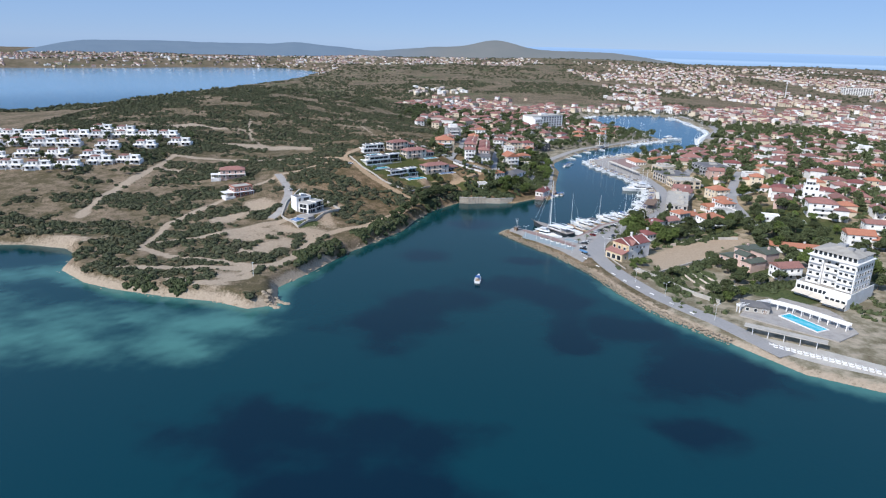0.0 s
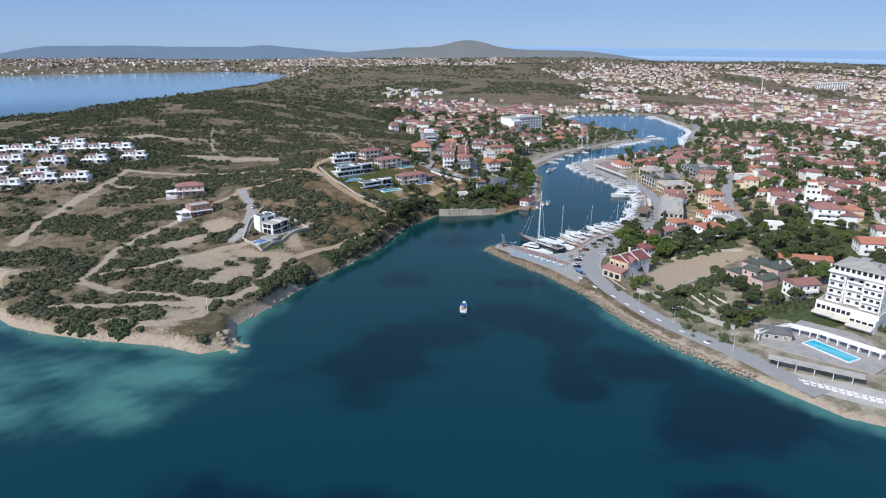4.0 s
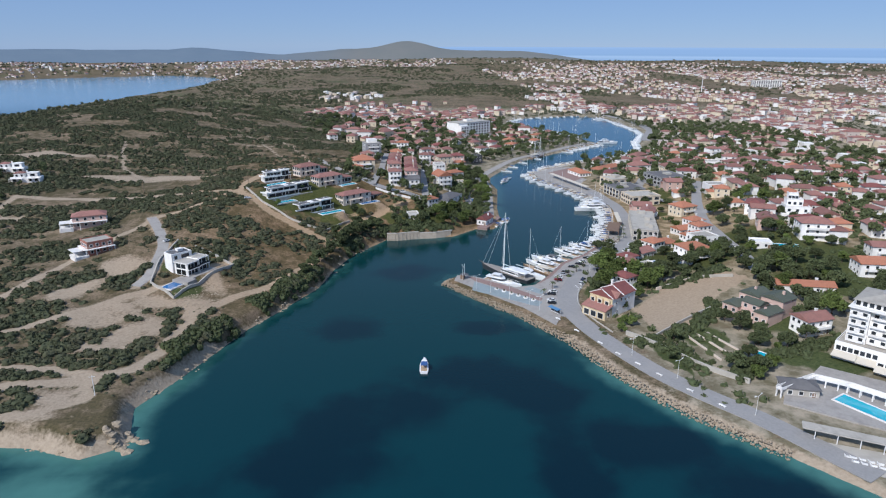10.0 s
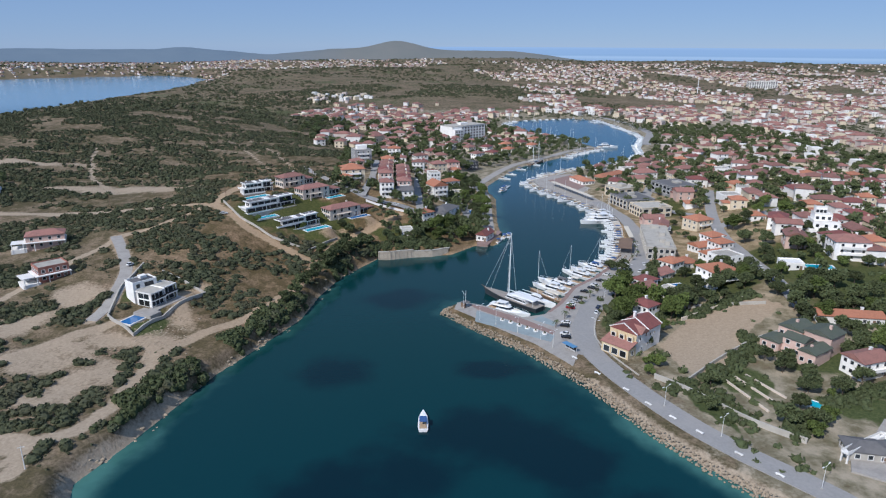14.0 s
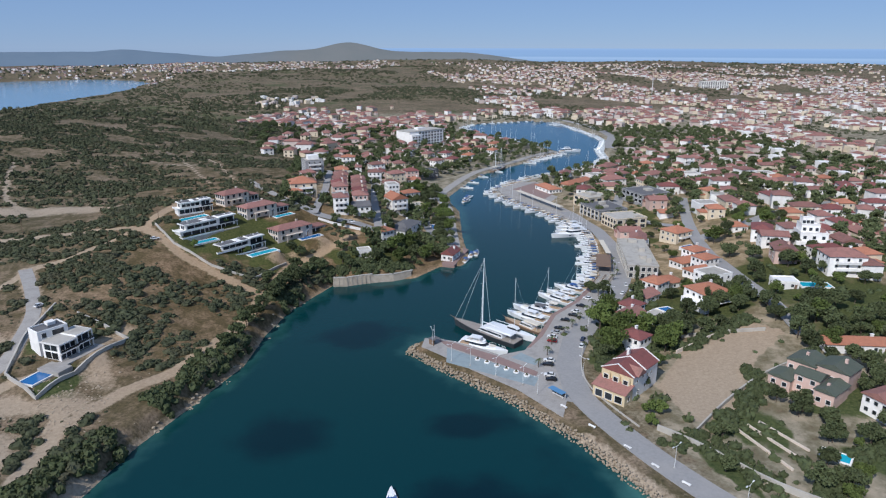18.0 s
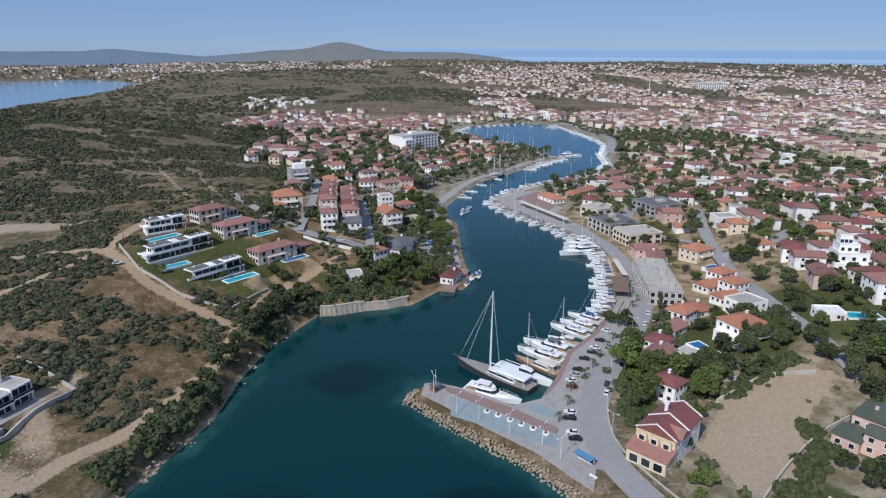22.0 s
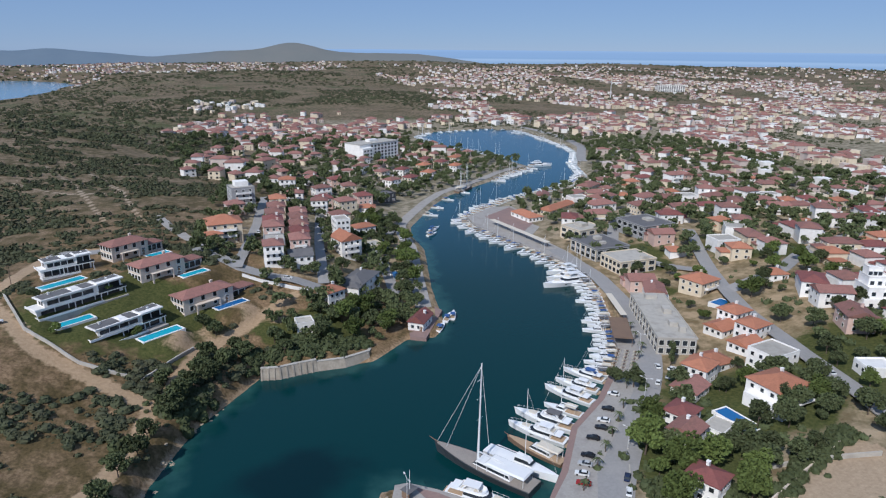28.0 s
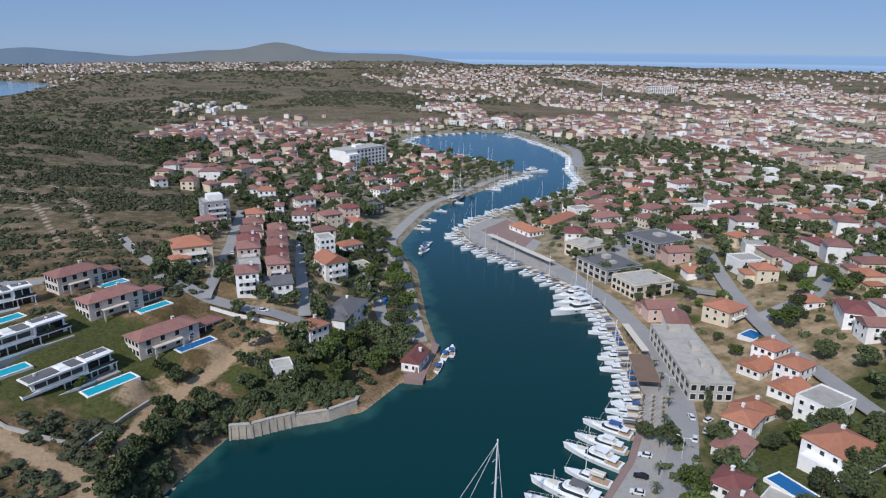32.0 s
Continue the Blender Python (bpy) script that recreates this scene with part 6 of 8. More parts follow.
for x, y, turn, l in ((113, 128, 188, 21), (114, 135, 186, 17), (116, 143, 188, 16)):
    moor(motor_yacht("motor_yacht", l, "long white motor yacht with raked bow beside the quay"), (x, y), turn, l)
# small craft along the point, the promenade and the inner basin
def moor_along(first, last, gap, kinds, part_of=(0.0, 1.0)):
    for (ax, ay), (bx, by) in zip(SHORE[first:last], SHORE[first + 1:last + 1]):
        n = max(1, int(math.hypot(bx - ax, by - ay) / gap))
        out = math.degrees(math.atan2(by - ay, bx - ax)) - 90
        for j in range(n):
            k = rng.choice(kinds)
            t = (j + rng.uniform(0.2, 0.6)) / n
            moor(copy_thing(KINDS_BOAT[k], pose(0, 0, 0)), (ax + (bx - ax) * t, ay + (by - ay) * t), out + rng.uniform(-8, 8), (11, 9, 10, 8, 10, 8)[k])


moor_along(57, 61, 4.4, (1, 3, 1, 0))
moor_along(52, 57, 4.6, (1, 1, 3, 3, 0))
KINDS_BOAT += [small_boat("sailing_boat", 10, "white sailing boat in the inner basin", None, 13), small_boat("motor_boat", 8, "small white boat in the inner basin", None)]
moor(KINDS_BOAT[4], (279, 640), 180, 10)
moor(KINDS_BOAT[5], (279, 630), 180, 8)
moor_along(48, 52, 7.0, (5, 5, 5, 4))
moor_along(43, 48, 11.0, (4, 5, 5, 5))
moor_along(40, 43, 7.0, (4, 5))
moor_along(37, 39, 6.0, (0, 1, 2, 3))
moor_along(33, 36, 14.0, (1, 3))
moor(gulet("gulet", 22, [(4, 19), (-5, 16)], "two-masted gulet beside the promenade", TIMBER), (108, 318), 45, 22)
moor(motor_yacht("motor_yacht", 20, "white motor yacht at the head of the basin mole"), (200, 412), -5, 20)
lone = small_boat("fishing_boat", 9, "small white cabin boat alone on open water", CANVAS_BLUE)
lone.matrix_world = pose(-15, -73, 0, 0, 0, 85)
for x, y, t in ((41.2, 99, 62), (36.2, 91, 58), (44.2, 100.5, 70), (62, 214, 40), (64, 221, 40), (66, 226, 35)):
    moor(copy_thing(KINDS_BOAT[3], pose(0, 0, 0)), (x, y), t, 8)


# ---- cars ----
def car(paint, label):
    ob = thing("car", 0, 0, 0, 0, label, "car", "parked cars")
    bm = bmesh.new()
    loft(bm, [[(x, -0.86 * k, z0), (x, 0.86 * k, z0), (x, 0.88 * k, z1), (x, -0.88 * k, z1)] for x, k, z0, z1 in ((-2.15, 0.9, 0.4, 0.8), (-1.9, 1, 0.28, 0.92), (0.7, 1, 0.26, 0.90), (1.85, 0.97, 0.28, 0.78), (2.15, 0.86, 0.38, 0.62))])
    part("body", bm, paint, ob)
    bm = bmesh.new()
    loft(bm, [[(-1.75, -0.80, 0.9), (0.95, -0.80, 0.86), (0.95, 0.80, 0.86), (-1.75, 0.80, 0.9)], [(-1.25, -0.64, 1.40), (0.15, -0.64, 1.42), (0.15, 0.64, 1.42), (-1.25, 0.64, 1.40)]])
    part("window", bm, GLASS, ob)
    part("roof", boxes((-1.28, -0.63, 1.40, 0.18, 0.63, 1.46)), paint, ob)
    for x in (-1.35, 1.35):
        for y in (-0.8, 0.8):
            def wheel():
                bm = bmesh.new()
                tube(bm, (0, -0.1, 0), (0, 0.1, 0), 0.32, 0.32, 10)
                return bm
            put("wheel", shared(("wheel", 1), wheel, (TYRE,)), ob, x, y, 0.32)
    return ob


CARS = [car(p, l) for p, l in zip(CAR_PAINTS, ("white parked hatchback car", "black parked estate car", "silver parked saloon car", "dark blue parked car", "red parked hatchback car"))]
PARKED = [(41.2, -15.6, 155, 0), (40.0, -18.3, 155, 1), (38.1, -25.0, 160, 0), (37.7, -27.8, 160, 1), (57.8, -2.6, 55, 3), (55.5, -7.4, 58, 0), (48.2, 1.3, 150, 0), (52.9, 7.6, 145, 1), (57.7, 14.2, 145, 1), (64.3, 21.2, 145, 0),
          (68.3, 26.2, 145, 1), (73.9, 33.3, 145, 0), (96, 45.6, 70, 0), (99.5, 43, 20, 0), (95.6, 38.7, 40, 2), (90.4, 36.3, 50, 0), (50.6, 4.6, 146, 2), (62, 18, 145, 1)]
HILL_CARS = [(-39, 140, -20, 1), (-29, 152, 85, 2), (-14, 118.5, -12, 0), (3.5, 205, 88, 0), (3.6, 190, 88, 1), (3.6, 176, 88, 3), (3.4, 160, 88, 1), (3.3, 150, 88, 2), (-24.5, 179, 86, 0), (46, 206, 75, 0), (41, 190, 70, 0), (-122, 30, 60, 0), (-96, 82, 20, 0),
             (136, 20, 78, 0), (150, 84, 70, 1), (159, 108, 60, 2), (178, 94, 10, 0), (215, 116, 25, 1), (150, 150, 95, 0)]
placed = set()
for x, y, turn, k in PARKED + HILL_CARS:
    z = 1.62 if x > 30 and reach(x, y) < 28 else level(x, y) + 0.3
    if k in placed:
        copy_thing(CARS[k], pose(x, y, z, 0, 0, turn))
    else:
        placed.add(k)
        CARS[k].matrix_world = pose(x, y, z, 0, 0, turn)
CARS[4].matrix_world = pose(47, -2, 1.62, 0, 0, 150)


# ---- things on the mole and the quay ----
def planter():
    ob = thing("planter", 19.1, -10.6, 1.635, 0, "round white ring planter with soil and a shrub", "planter", "ring planters on the mole")
    bm = bmesh.new()
    ring = [(math.cos(k * math.pi / 8), math.sin(k * math.pi / 8)) for k in range(16)]
    loft(bm, [[(x * r, y * r, z) for x, y in ring] for r, z in ((1.15, 0), (1.15, 0.45), (0.8, 0.45), (0.8, 0.2))], caps=False)
    part("rim", bm, WHITE, ob)
    bm = bmesh.new()
    slab(bm, [(x * 0.8, y * 0.8) for x, y in ring], 0.1, 0.3)
    part("soil", bm, EARTH, ob)
    bm = bmesh.new()
    for k in range(26):
        p = Vector((random.gauss(0, 0.15), random.gauss(0, 0.15), 0.3 + random.random() * 0.9))
        leaf_card(bm, p, 0.35)
    part("shrub", bm, LEAF, ob)
    return ob


def leaf_card(bm, p, size):
    q = Euler((random.uniform(0, 6.3), random.uniform(0, 6.3), random.uniform(0, 6.3))).to_quaternion()
    s = size * random.uniform(0.6, 1.3)
    bm.faces.new([bm.verts.new(Vector(p) + q @ Vector(v) * s) for v in ((-0.5, -0.35, 0), (0.5, -0.25, 0.12), (0.35, 0.45, 0), (-0.45, 0.3, -0.1))])


first = planter()
for x, y in ((21.6, -13.1), (24.1, -16.0), (26.4, -18.5), (28.8, -21.1), (31.3, -23.8)):
    copy_thing(first, pose(x, y, 1.635, 0, 0, x * 20))


def street_lamp():
    ob = thing("street_lamp", 10.7, -10.2, 1.62, 30, "white steel lamp post with two arms", "lamp post", "lamp posts on the mole")
    bm = bmesh.new()
    tube(bm, (0, 0, 0), (0, 0, 7.5), 0.075, 0.05, 8)
    part("pole", bm, ALLOY, ob)
    for s in (-1, 1):
        bm = bmesh.new()
        tube(bm, (0, 0, 7.3), (s * 1.6, 0, 7.8), 0.06, 0.05, 6)
        a = part("arm", bm, ALLOY, ob)
        part("lamp_head", boxes((s * 1.9 - 0.4, -0.16, 7.74, s * 1.9 + 0.4, 0.16, 7.9)), ALLOY, a)
    part("base", boxes((-0.25, -0.25, 0, 0.25, 0.25, 0.3)), CONCRETE, ob)
    return ob


first = street_lamp()
for x, y, t in ((15.9, -14.2, 40), (22.1, -21.9, 40), (28.5, -28.9, 40), (6.6, 2.1, 100), (31, -35, 30), (48, -27, 120), (60, -90, 30), (52, -74, 30), (72, -112, 30), (64, 8, 130), (82, 30, 130), (97, 58, 110)):
    copy_thing(first, pose(x, y, 1.62, 0, 0, t))
ob = thing("bus_shelter", 36, -37.3, 1.65, -62, "bus shelter with bright blue roof and glass sides", "shelter")
part("roof", boxes((-3.2, -1.2, 2.5, 3.2, 1.2, 2.7)), BUS_BLUE, ob)
for x in (-3, -1, 1, 3):
    put("post", shared(("shelter_post", 1), lambda: boxes((-0.06, -0.06, 0, 0.06, 0.06, 2.5)), (FRAME,)), ob, x, 1.0, 0)
part("back_panel", boxes((-3, 0.95, 0.5, 3, 1.0, 2.3)), GLASS, ob)
part("bench", boxes((-2.5, 0.3, 0.4, 2.5, 0.8, 0.5), (-2.3, 0.4, 0, -2.1, 0.7, 0.4), (2.1, 0.4, 0, 2.3, 0.7, 0.4)), FRAME, ob)
ob = thing("beacon_hut", 7.5, 3.5, 1.62, 35, "small rust-brown harbour beacon shelter at the mole head", "hut")
part("back_wall", boxes((-1.6, 1.2, 0, 1.6, 1.5, 2.4)), TIMBER, ob)
part("side_wall", boxes((-1.6, -1.2, 0, -1.35, 1.2, 2.4)), TIMBER, ob)
part("roof", boxes((-1.9, -1.5, 2.4, 1.9, 1.8, 2.55)), GREY_TILE, ob)
bm = bmesh.new()
tube(bm, (0, 0, 2.5), (0, 0, 8.5), 0.1, 0.07, 6)
part("beacon_pole", bm, ALLOY, ob)
for i, (x, y) in enumerate(((38.6, -41.4), (42.4, -52.2), (47.4, -62.6), (50.5, -71.0), (54.2, -78.5), (58, -86), (63, -96), (68, -105))):
    ob = thing("bench", x - 2.6, y - 1.6, level(x - 2.6, y - 1.6) + 0.1, -60, "white concrete bench beside the sea road", "bench", "white benches along the mole")
    part("seat", boxes((-1.3, -0.35, 0.35, 1.3, 0.35, 0.55)), WHITE, ob)
    part("leg", boxes((-1.1, -0.3, 0, -0.8, 0.3, 0.35)), WHITE, ob)
    part("leg", boxes((0.8, -0.3, 0, 1.1, 0.3, 0.35)), WHITE, ob)
ribbon("kerb", [(61, 2), (53, -13), (48.5, -24), (47, -33), (48, -40), (52, -56)], 0.35, CONCRETE, 0.35, "pale concrete kerb wall beside the mole road", "kerb", thick=0.8)
ribbon("garden_wall", [(56, -58), (62, -66), (71, -85), (80, -95)], 0.5, CONCRETE, 1.6, "rendered garden wall above the sea road", "garden wall", thick=2.5)
ribbon("garden_wall", [(64, -62), (80, -50), (97, -40), (110, -36)], 0.4, CONCRETE, 1.2, "grey plot wall beside a bare lot", "garden wall", thick=2.0)
ribbon("garden_wall", [(84, -8), (104, -10), (118, -14)], 0.4, CONCRETE, 1.2, "grey plot wall beside a bare lot", "garden wall", thick=2.0)

# the old sea wall with its buttresses
ob = new("sea_wall")
tagged(ob, label="pale stone retaining wall with buttresses above the water", category="sea wall", kind="structure")
WALL = [(-24.6, 69.2), (-19, 68.6), (-13, 70.2), (-7.5, 71.2), (1.4, 71.6), (9.7, 75.0), (11.4, 79)]
for i, ((ax, ay), (bx, by)) in enumerate(zip(WALL[:-1], WALL[1:])):
    n = Vector((by - ay, ax - bx)).normalized()
    top = (5.4, 5.4, 5.4, 4.4, 4.4, 3.2)[i]
    bm = bmesh.new()
    loft(bm, [[(ax, ay, -1), (bx, by, -1), (bx - n.x * 1.6, by - n.y * 1.6, -1), (ax - n.x * 1.6, ay - n.y * 1.6, -1)], [(ax - n.x * 0.9, ay - n.y * 0.9, top), (bx - n.x * 0.9, by - n.y * 0.9, top), (bx - n.x * 1.6, by - n.y * 1.6, top), (ax - n.x * 1.6, ay - n.y * 1.6, top)]])
    part("retaining_wall", bm, MASONRY, ob)
    bm = bmesh.new()
    loft(bm, [[(ax - n.x * p, ay - n.y * p, z) for p, z in ((0.75, top), (1.75, top), (1.75, top + 0.3), (0.75, top + 0.3))], [(bx - n.x * p, by - n.y * p, z) for p, z in ((0.75, top), (1.75, top), (1.75, top + 0.3), (0.75, top + 0.3))]])
    part("coping", bm, CONCRETE, ob, "pale coping")
    if i < 3:
        for k in range(3):
            t = (k + 0.15) / 3
            x, y = ax + (bx - ax) * t, ay + (by - ay) * t
            bm = bmesh.new()
            loft(bm, [[(-0.28, -0.28, -1), (0.28, -0.28, -1), (0.28, 0.9, -1), (-0.28, 0.9, -1)], [(-0.28, 0.62, 5.1), (0.28, 0.62, 5.1), (0.28, 0.95, 5.1), (-0.28, 0.95, 5.1)]])
            b = part("buttress", bm, MASONRY, ob)
            b.matrix_basis = pose(x, y, 0, 0, 0, math.degrees(math.atan2(by - ay, bx - ax)))

# café tables and awnings on the quay
ob = thing("cafe_awning", 96.5, 70, 1.6, 67, "dark brown flat awning over quayside café tables", "awning")
part("canopy", boxes((-9, -3.2, 3.0, 9, 3.2, 3.25)), TIMBER, ob)
for x in (-8.5, -3, 3, 8.5):
    for y in (-3, 3):
        put("post", shared(("awn_post", 1), lambda: boxes((-0.08, -0.08, 0, 0.08, 0.08, 3.0)), (TIMBER,)), ob, x, y, 0)
ob = thing("pergola", 106.3, 91, 1.6, 76, "long white pergola along the quay", "pergola")
part("roof", boxes((-11, -1.2, 2.9, 11, 1.2, 3.05)), CANVAS_CREAM, ob)
for x in range(-10, 11, 4):
    put("post", shared(("awn_post", 1), lambda: boxes(), ()), ob, x, -1.1, 0)
    put("post", shared(("awn_post", 1), lambda: boxes(), ()), ob, x, 1.1, 0)
ob = thing("pier_walkway", 108.6, 200, 1.6, 103.5, "long white boardwalk canopy beside the moored boats", "canopy")
part("roof", boxes((-26, -1.6, 2.8, 26, 1.6, 3.0)), CANVAS_CREAM, ob)
for x in range(-24, 25, 6):
    put("post", shared(("awn_post", 1), lambda: boxes(), ()), ob, x, -1.4, 0)


def cafe_table():
    ob = thing("cafe_table", 80.7, 48.1, 1.62, 20, "dark café table with four chairs on the quay", "table", "café tables on the quay")
    part("tabletop", boxes((-0.6, -0.4, 0.70, 0.6, 0.4, 0.75)), TIMBER, ob)
    part("pedestal", boxes((-0.08, -0.08, 0, 0.08, 0.08, 0.70)), TYRE, ob)
    for x in (-0.35, 0.35):
        for y in (-0.75, 0.75):
            put("chair", shared(("cafe_chair", 1), lambda: boxes((-0.22, -0.22, 0.42, 0.22, 0.22, 0.47), (-0.22, 0.17, 0.47, 0.22, 0.22, 0.9), (-0.2, -0.2, 0, -0.15, -0.15, 0.42), (0.15, -0.2, 0, 0.2, -0.15, 0.42), (-0.2, 0.15, 0, -0.15, 0.2, 0.42), (0.15, 0.15, 0, 0.2, 0.2, 0.42)), (CANVAS_CREAM,)), ob, x, y, 0, 0 if y > 0 else 180)
    return ob


first = cafe_table()
for k in range(1, 24):
    a, b = k % 8, k // 8
    copy_thing(first, pose(79.5 + a * 1.5 + b * 2.3, 44.5 + a * 2.1 - b * 1.5, 1.62, 0, 0, 30))


# ---- boulders round the mole ----
def boulder(seed, s):
    r = random.Random(seed)
    bm = bmesh.new()
    bmesh.ops.create_icosphere(bm, subdivisions=1, radius=1)
    for v in bm.verts:
        v.co *= r.uniform(0.75, 1.15)
        v.co.z *= 0.75
    for f in bm.faces:
        f.smooth = False
    bmesh.ops.scale(bm, vec=(s, s, s), verts=bm.verts)
    return bm


ROCKS = [shared(("rock", k), lambda k=k: boulder(k, 1.0), (ROCK,)) for k in range(7)]
armour = new("rock_armour")
tagged(armour, label="tan limestone boulders heaped along the harbour mole", category="boulders", kind="structure")
rng = random.Random(3)
LINE = [(1, 6), (-2, 1), (3.6, -7.6), (11.4, -19.6), (22.4, -34.6), (35.2, -59.6), (43.2, -84.4), (51, -101.6), (58, -112.6), (71, -129.6)]
heap = []
for (ax, ay), (bx, by) in zip(LINE[:-1], LINE[1:]):
    length = math.hypot(bx - ax, by - ay)
    nx, ny = (by - ay) / length, (ax - bx) / length
    for k in range(int(length / 0.8)):
        for row in range(5):
            t = (k + rng.random()) / int(length / 0.8)
            o = -0.5 + row * 0.58 + rng.uniform(-0.35, 0.35)
            heap.append((ax + (bx - ax) * t + nx * -o, ay + (by - ay) * t + ny * -o, 0.2 + max(0, o + 0.4) * 0.5 + rng.uniform(-0.2, 0.25), rng.uniform(0.2, 0.52)))
rest = []
for i, (x, y, z, s) in enumerate(heap):
    if i % 3 == 0 and y > -62 and len(armour.children) < 260:
        ob = part("rock", ROCKS[i % 7], None, armour)
        ob.matrix_basis = pose(x, y, z, rng.uniform(0, 360), rng.uniform(0, 360), 0) @ Matrix.Diagonal((s * 1.15, s * 0.9, s, 1))
    else:
        rest.append((x, y, z, s))


def scatter(name, base, spots, mat, label, category, squash=(0.8, 1.2)):
    """Many copies of a few small shapes in one mesh: spots are x, y, z, size."""
    verts, faces, at = [], [], 0
    r = np.random.RandomState(len(spots))
    shapes = [(np.array([v.co[:] for v in m.vertices]), [list(p.vertices) for p in m.polygons]) for m in base]
    for i, (x, y, z, s) in enumerate(spots):
        co, fs = shapes[i % len(shapes)]
        a = r.uniform(0, 6.28)
        c, q = math.cos(a), math.sin(a)
        k = r.uniform(*squash)
        p = np.stack([(co[:, 0] * c - co[:, 1] * q) * s, (co[:, 0] * q + co[:, 1] * c) * s, co[:, 2] * s * k], 1) + (x, y, z)
        verts.append(p)
        faces += [[j + at for j in f] for f in fs]
        at += len(co)
    mesh = bpy.data.meshes.new(name)
    mesh.from_pydata(np.concatenate(verts).tolist(), [], faces)
    mesh.materials.append(mat)
    return tagged(new(name, mesh), label=label, category=category, kind="stuff")


scatter("boulders", ROCKS, rest, ROCK, "tan limestone boulders heaped along the shore", "boulders")


# ---- plants ----
def tree_kind(seed, height, spread, leaf, cards, label, tall=False):
    r = random.Random(seed)
    random.seed(seed)
    ob = thing("tree", 0, 0, -50, 0, label, "tree", "garden trees")
    bm = bmesh.new()
    fork = height * (0.25 if tall else 0.32)
    tube(bm, (0, 0, -0.5), (r.uniform(-0.2, 0.2), 0, fork), 0.05 * height * 0.6, 0.03 * height * 0.6, 7)
    lobes = []
    for k in range(7 if not tall else 5):
        a = k * 2.4 + r.uniform(-0.5, 0.5)
        d = spread * r.uniform(0.3, 0.65) * (0.35 if tall else 1)
        top = (math.cos(a) * d, math.sin(a) * d, height * (r.uniform(0.5, 0.85) if not tall else 0.3 + 0.15 * k))
        tube(bm, (0, 0, fork * 0.9), top, 0.02 * height * 0.6, 0.008 * height, 5)
        lobes.append((Vector(top), spread * r.uniform(0.32, 0.5)))
    lobes.append((Vector((0, 0, height * 0.8)), spread * 0.5))
    part("trunk", bm, BARK, ob)
    bm = bmesh.new()
    for c, s in lobes:
        for _ in range(cards):
            v = Vector((r.gauss(0, 1), r.gauss(0, 1), r.gauss(0, 1))).normalized() * (r.random() ** 0.4) * s
            v.z *= 0.8 if not tall else 1.5
            leaf_card(bm, c + v, (0.15 * spread ** 0.6 + 0.22) if cards > 60 else 0.26 * spread ** 0.6 + 0.35)
    part("crown", bm, leaf, ob)
    return ob


TREES = [tree_kind(1, 6.5, 3.6, LEAF, 190, "spreading olive-green garden tree"), tree_kind(2, 8.0, 4.4, PINE, 230, "bright green round-crowned pine tree"), tree_kind(3, 5.0, 2.8, LEAF, 160, "small dark green garden tree"),
         tree_kind(4, 9.0, 2.4, LEAF, 150, "slender dark green cypress-like tree", True), tree_kind(5, 4.0, 2.6, PINE, 150, "low bushy green tree")]


def palm():
    r = random.Random(8)
    ob = thing("palm_tree", 42, -11.5, 1.62, 0, "young palm tree with drooping fronds on the quay", "palm tree", "palms on the quay")
    bm = bmesh.new()
    tube(bm, (0, 0, 0), (0.15, 0, 3.4), 0.18, 0.13, 8)
    part("trunk", bm, BARK, ob)
    for k in range(11):
        bm = bmesh.new()
        a, up = k * 2.4, r.uniform(0.2, 1.0)
        side = Vector((-math.sin(a), math.cos(a), 0))
        rows = []
        for s in (0, 0.35, 0.7, 1.0):
            p = Vector((0.15 + math.cos(a) * 2.0 * s, math.sin(a) * 2.0 * s, 3.4 + up * s * 1.3 - 1.7 * s * s))
            rows.append([p - side * (0.28 * (1 - s * 0.8)), p + Vector((0, 0, 0.1)), p + side * (0.28 * (1 - s * 0.8))])
        loft(bm, rows, closed=False, caps=False)
        part("frond", bm, LEAF, ob)
    return ob


first = palm()
for x, y in ((36.6, -19), (53, 2.7), (63, 14.1), (72.9, 25.9), (93.4, 52.3), (87, 44.9), (79.7, 36), (97.5, 57.7), (106, -26), (113, -15), (120, -11), (46, -4), (58, 8.4), (68, 20), (83.6, 40.3), (100, 66), (103, 74)):
    copy_thing(first, pose(x, y, 1.62, 0, 0, x * 37))

PLANTED = [(76, 17, 1, 1), (71, -4, 1, 1.2), (79, -4, 1, 1.15), (66, -3, 4, 1.1), (60, -17, 2, 1), (82, -14, 1, 1), (95, 33, 0, 1), (71, 10, 1, 1.0), (89, -7, 0, 1), (106, 26, 2, 1), (121, 28, 0, 1), (86, -11, 1, .9), (74, 4, 0, 1), (80, -17, 1, 1), (110, 8, 0, 1), (126, 9, 0, 1.1),
           (131, 20, 0, 1), (108, -8, 0, 1), (141, -6, 0, 1.3), (149, -8, 0, 1.3), (136, -26, 0, 1), (161, 38, 0, 1.1), (144, 30, 0, 1), (161, 22, 0, 1), (168, 87, 0, 1), (206, 98, 0, 1), (60, -27, 4, 1), (55, -56, 4, .8), (91, -2, 0, 1), (96, -14, 0, 1), (123, 10, 1, .9)]
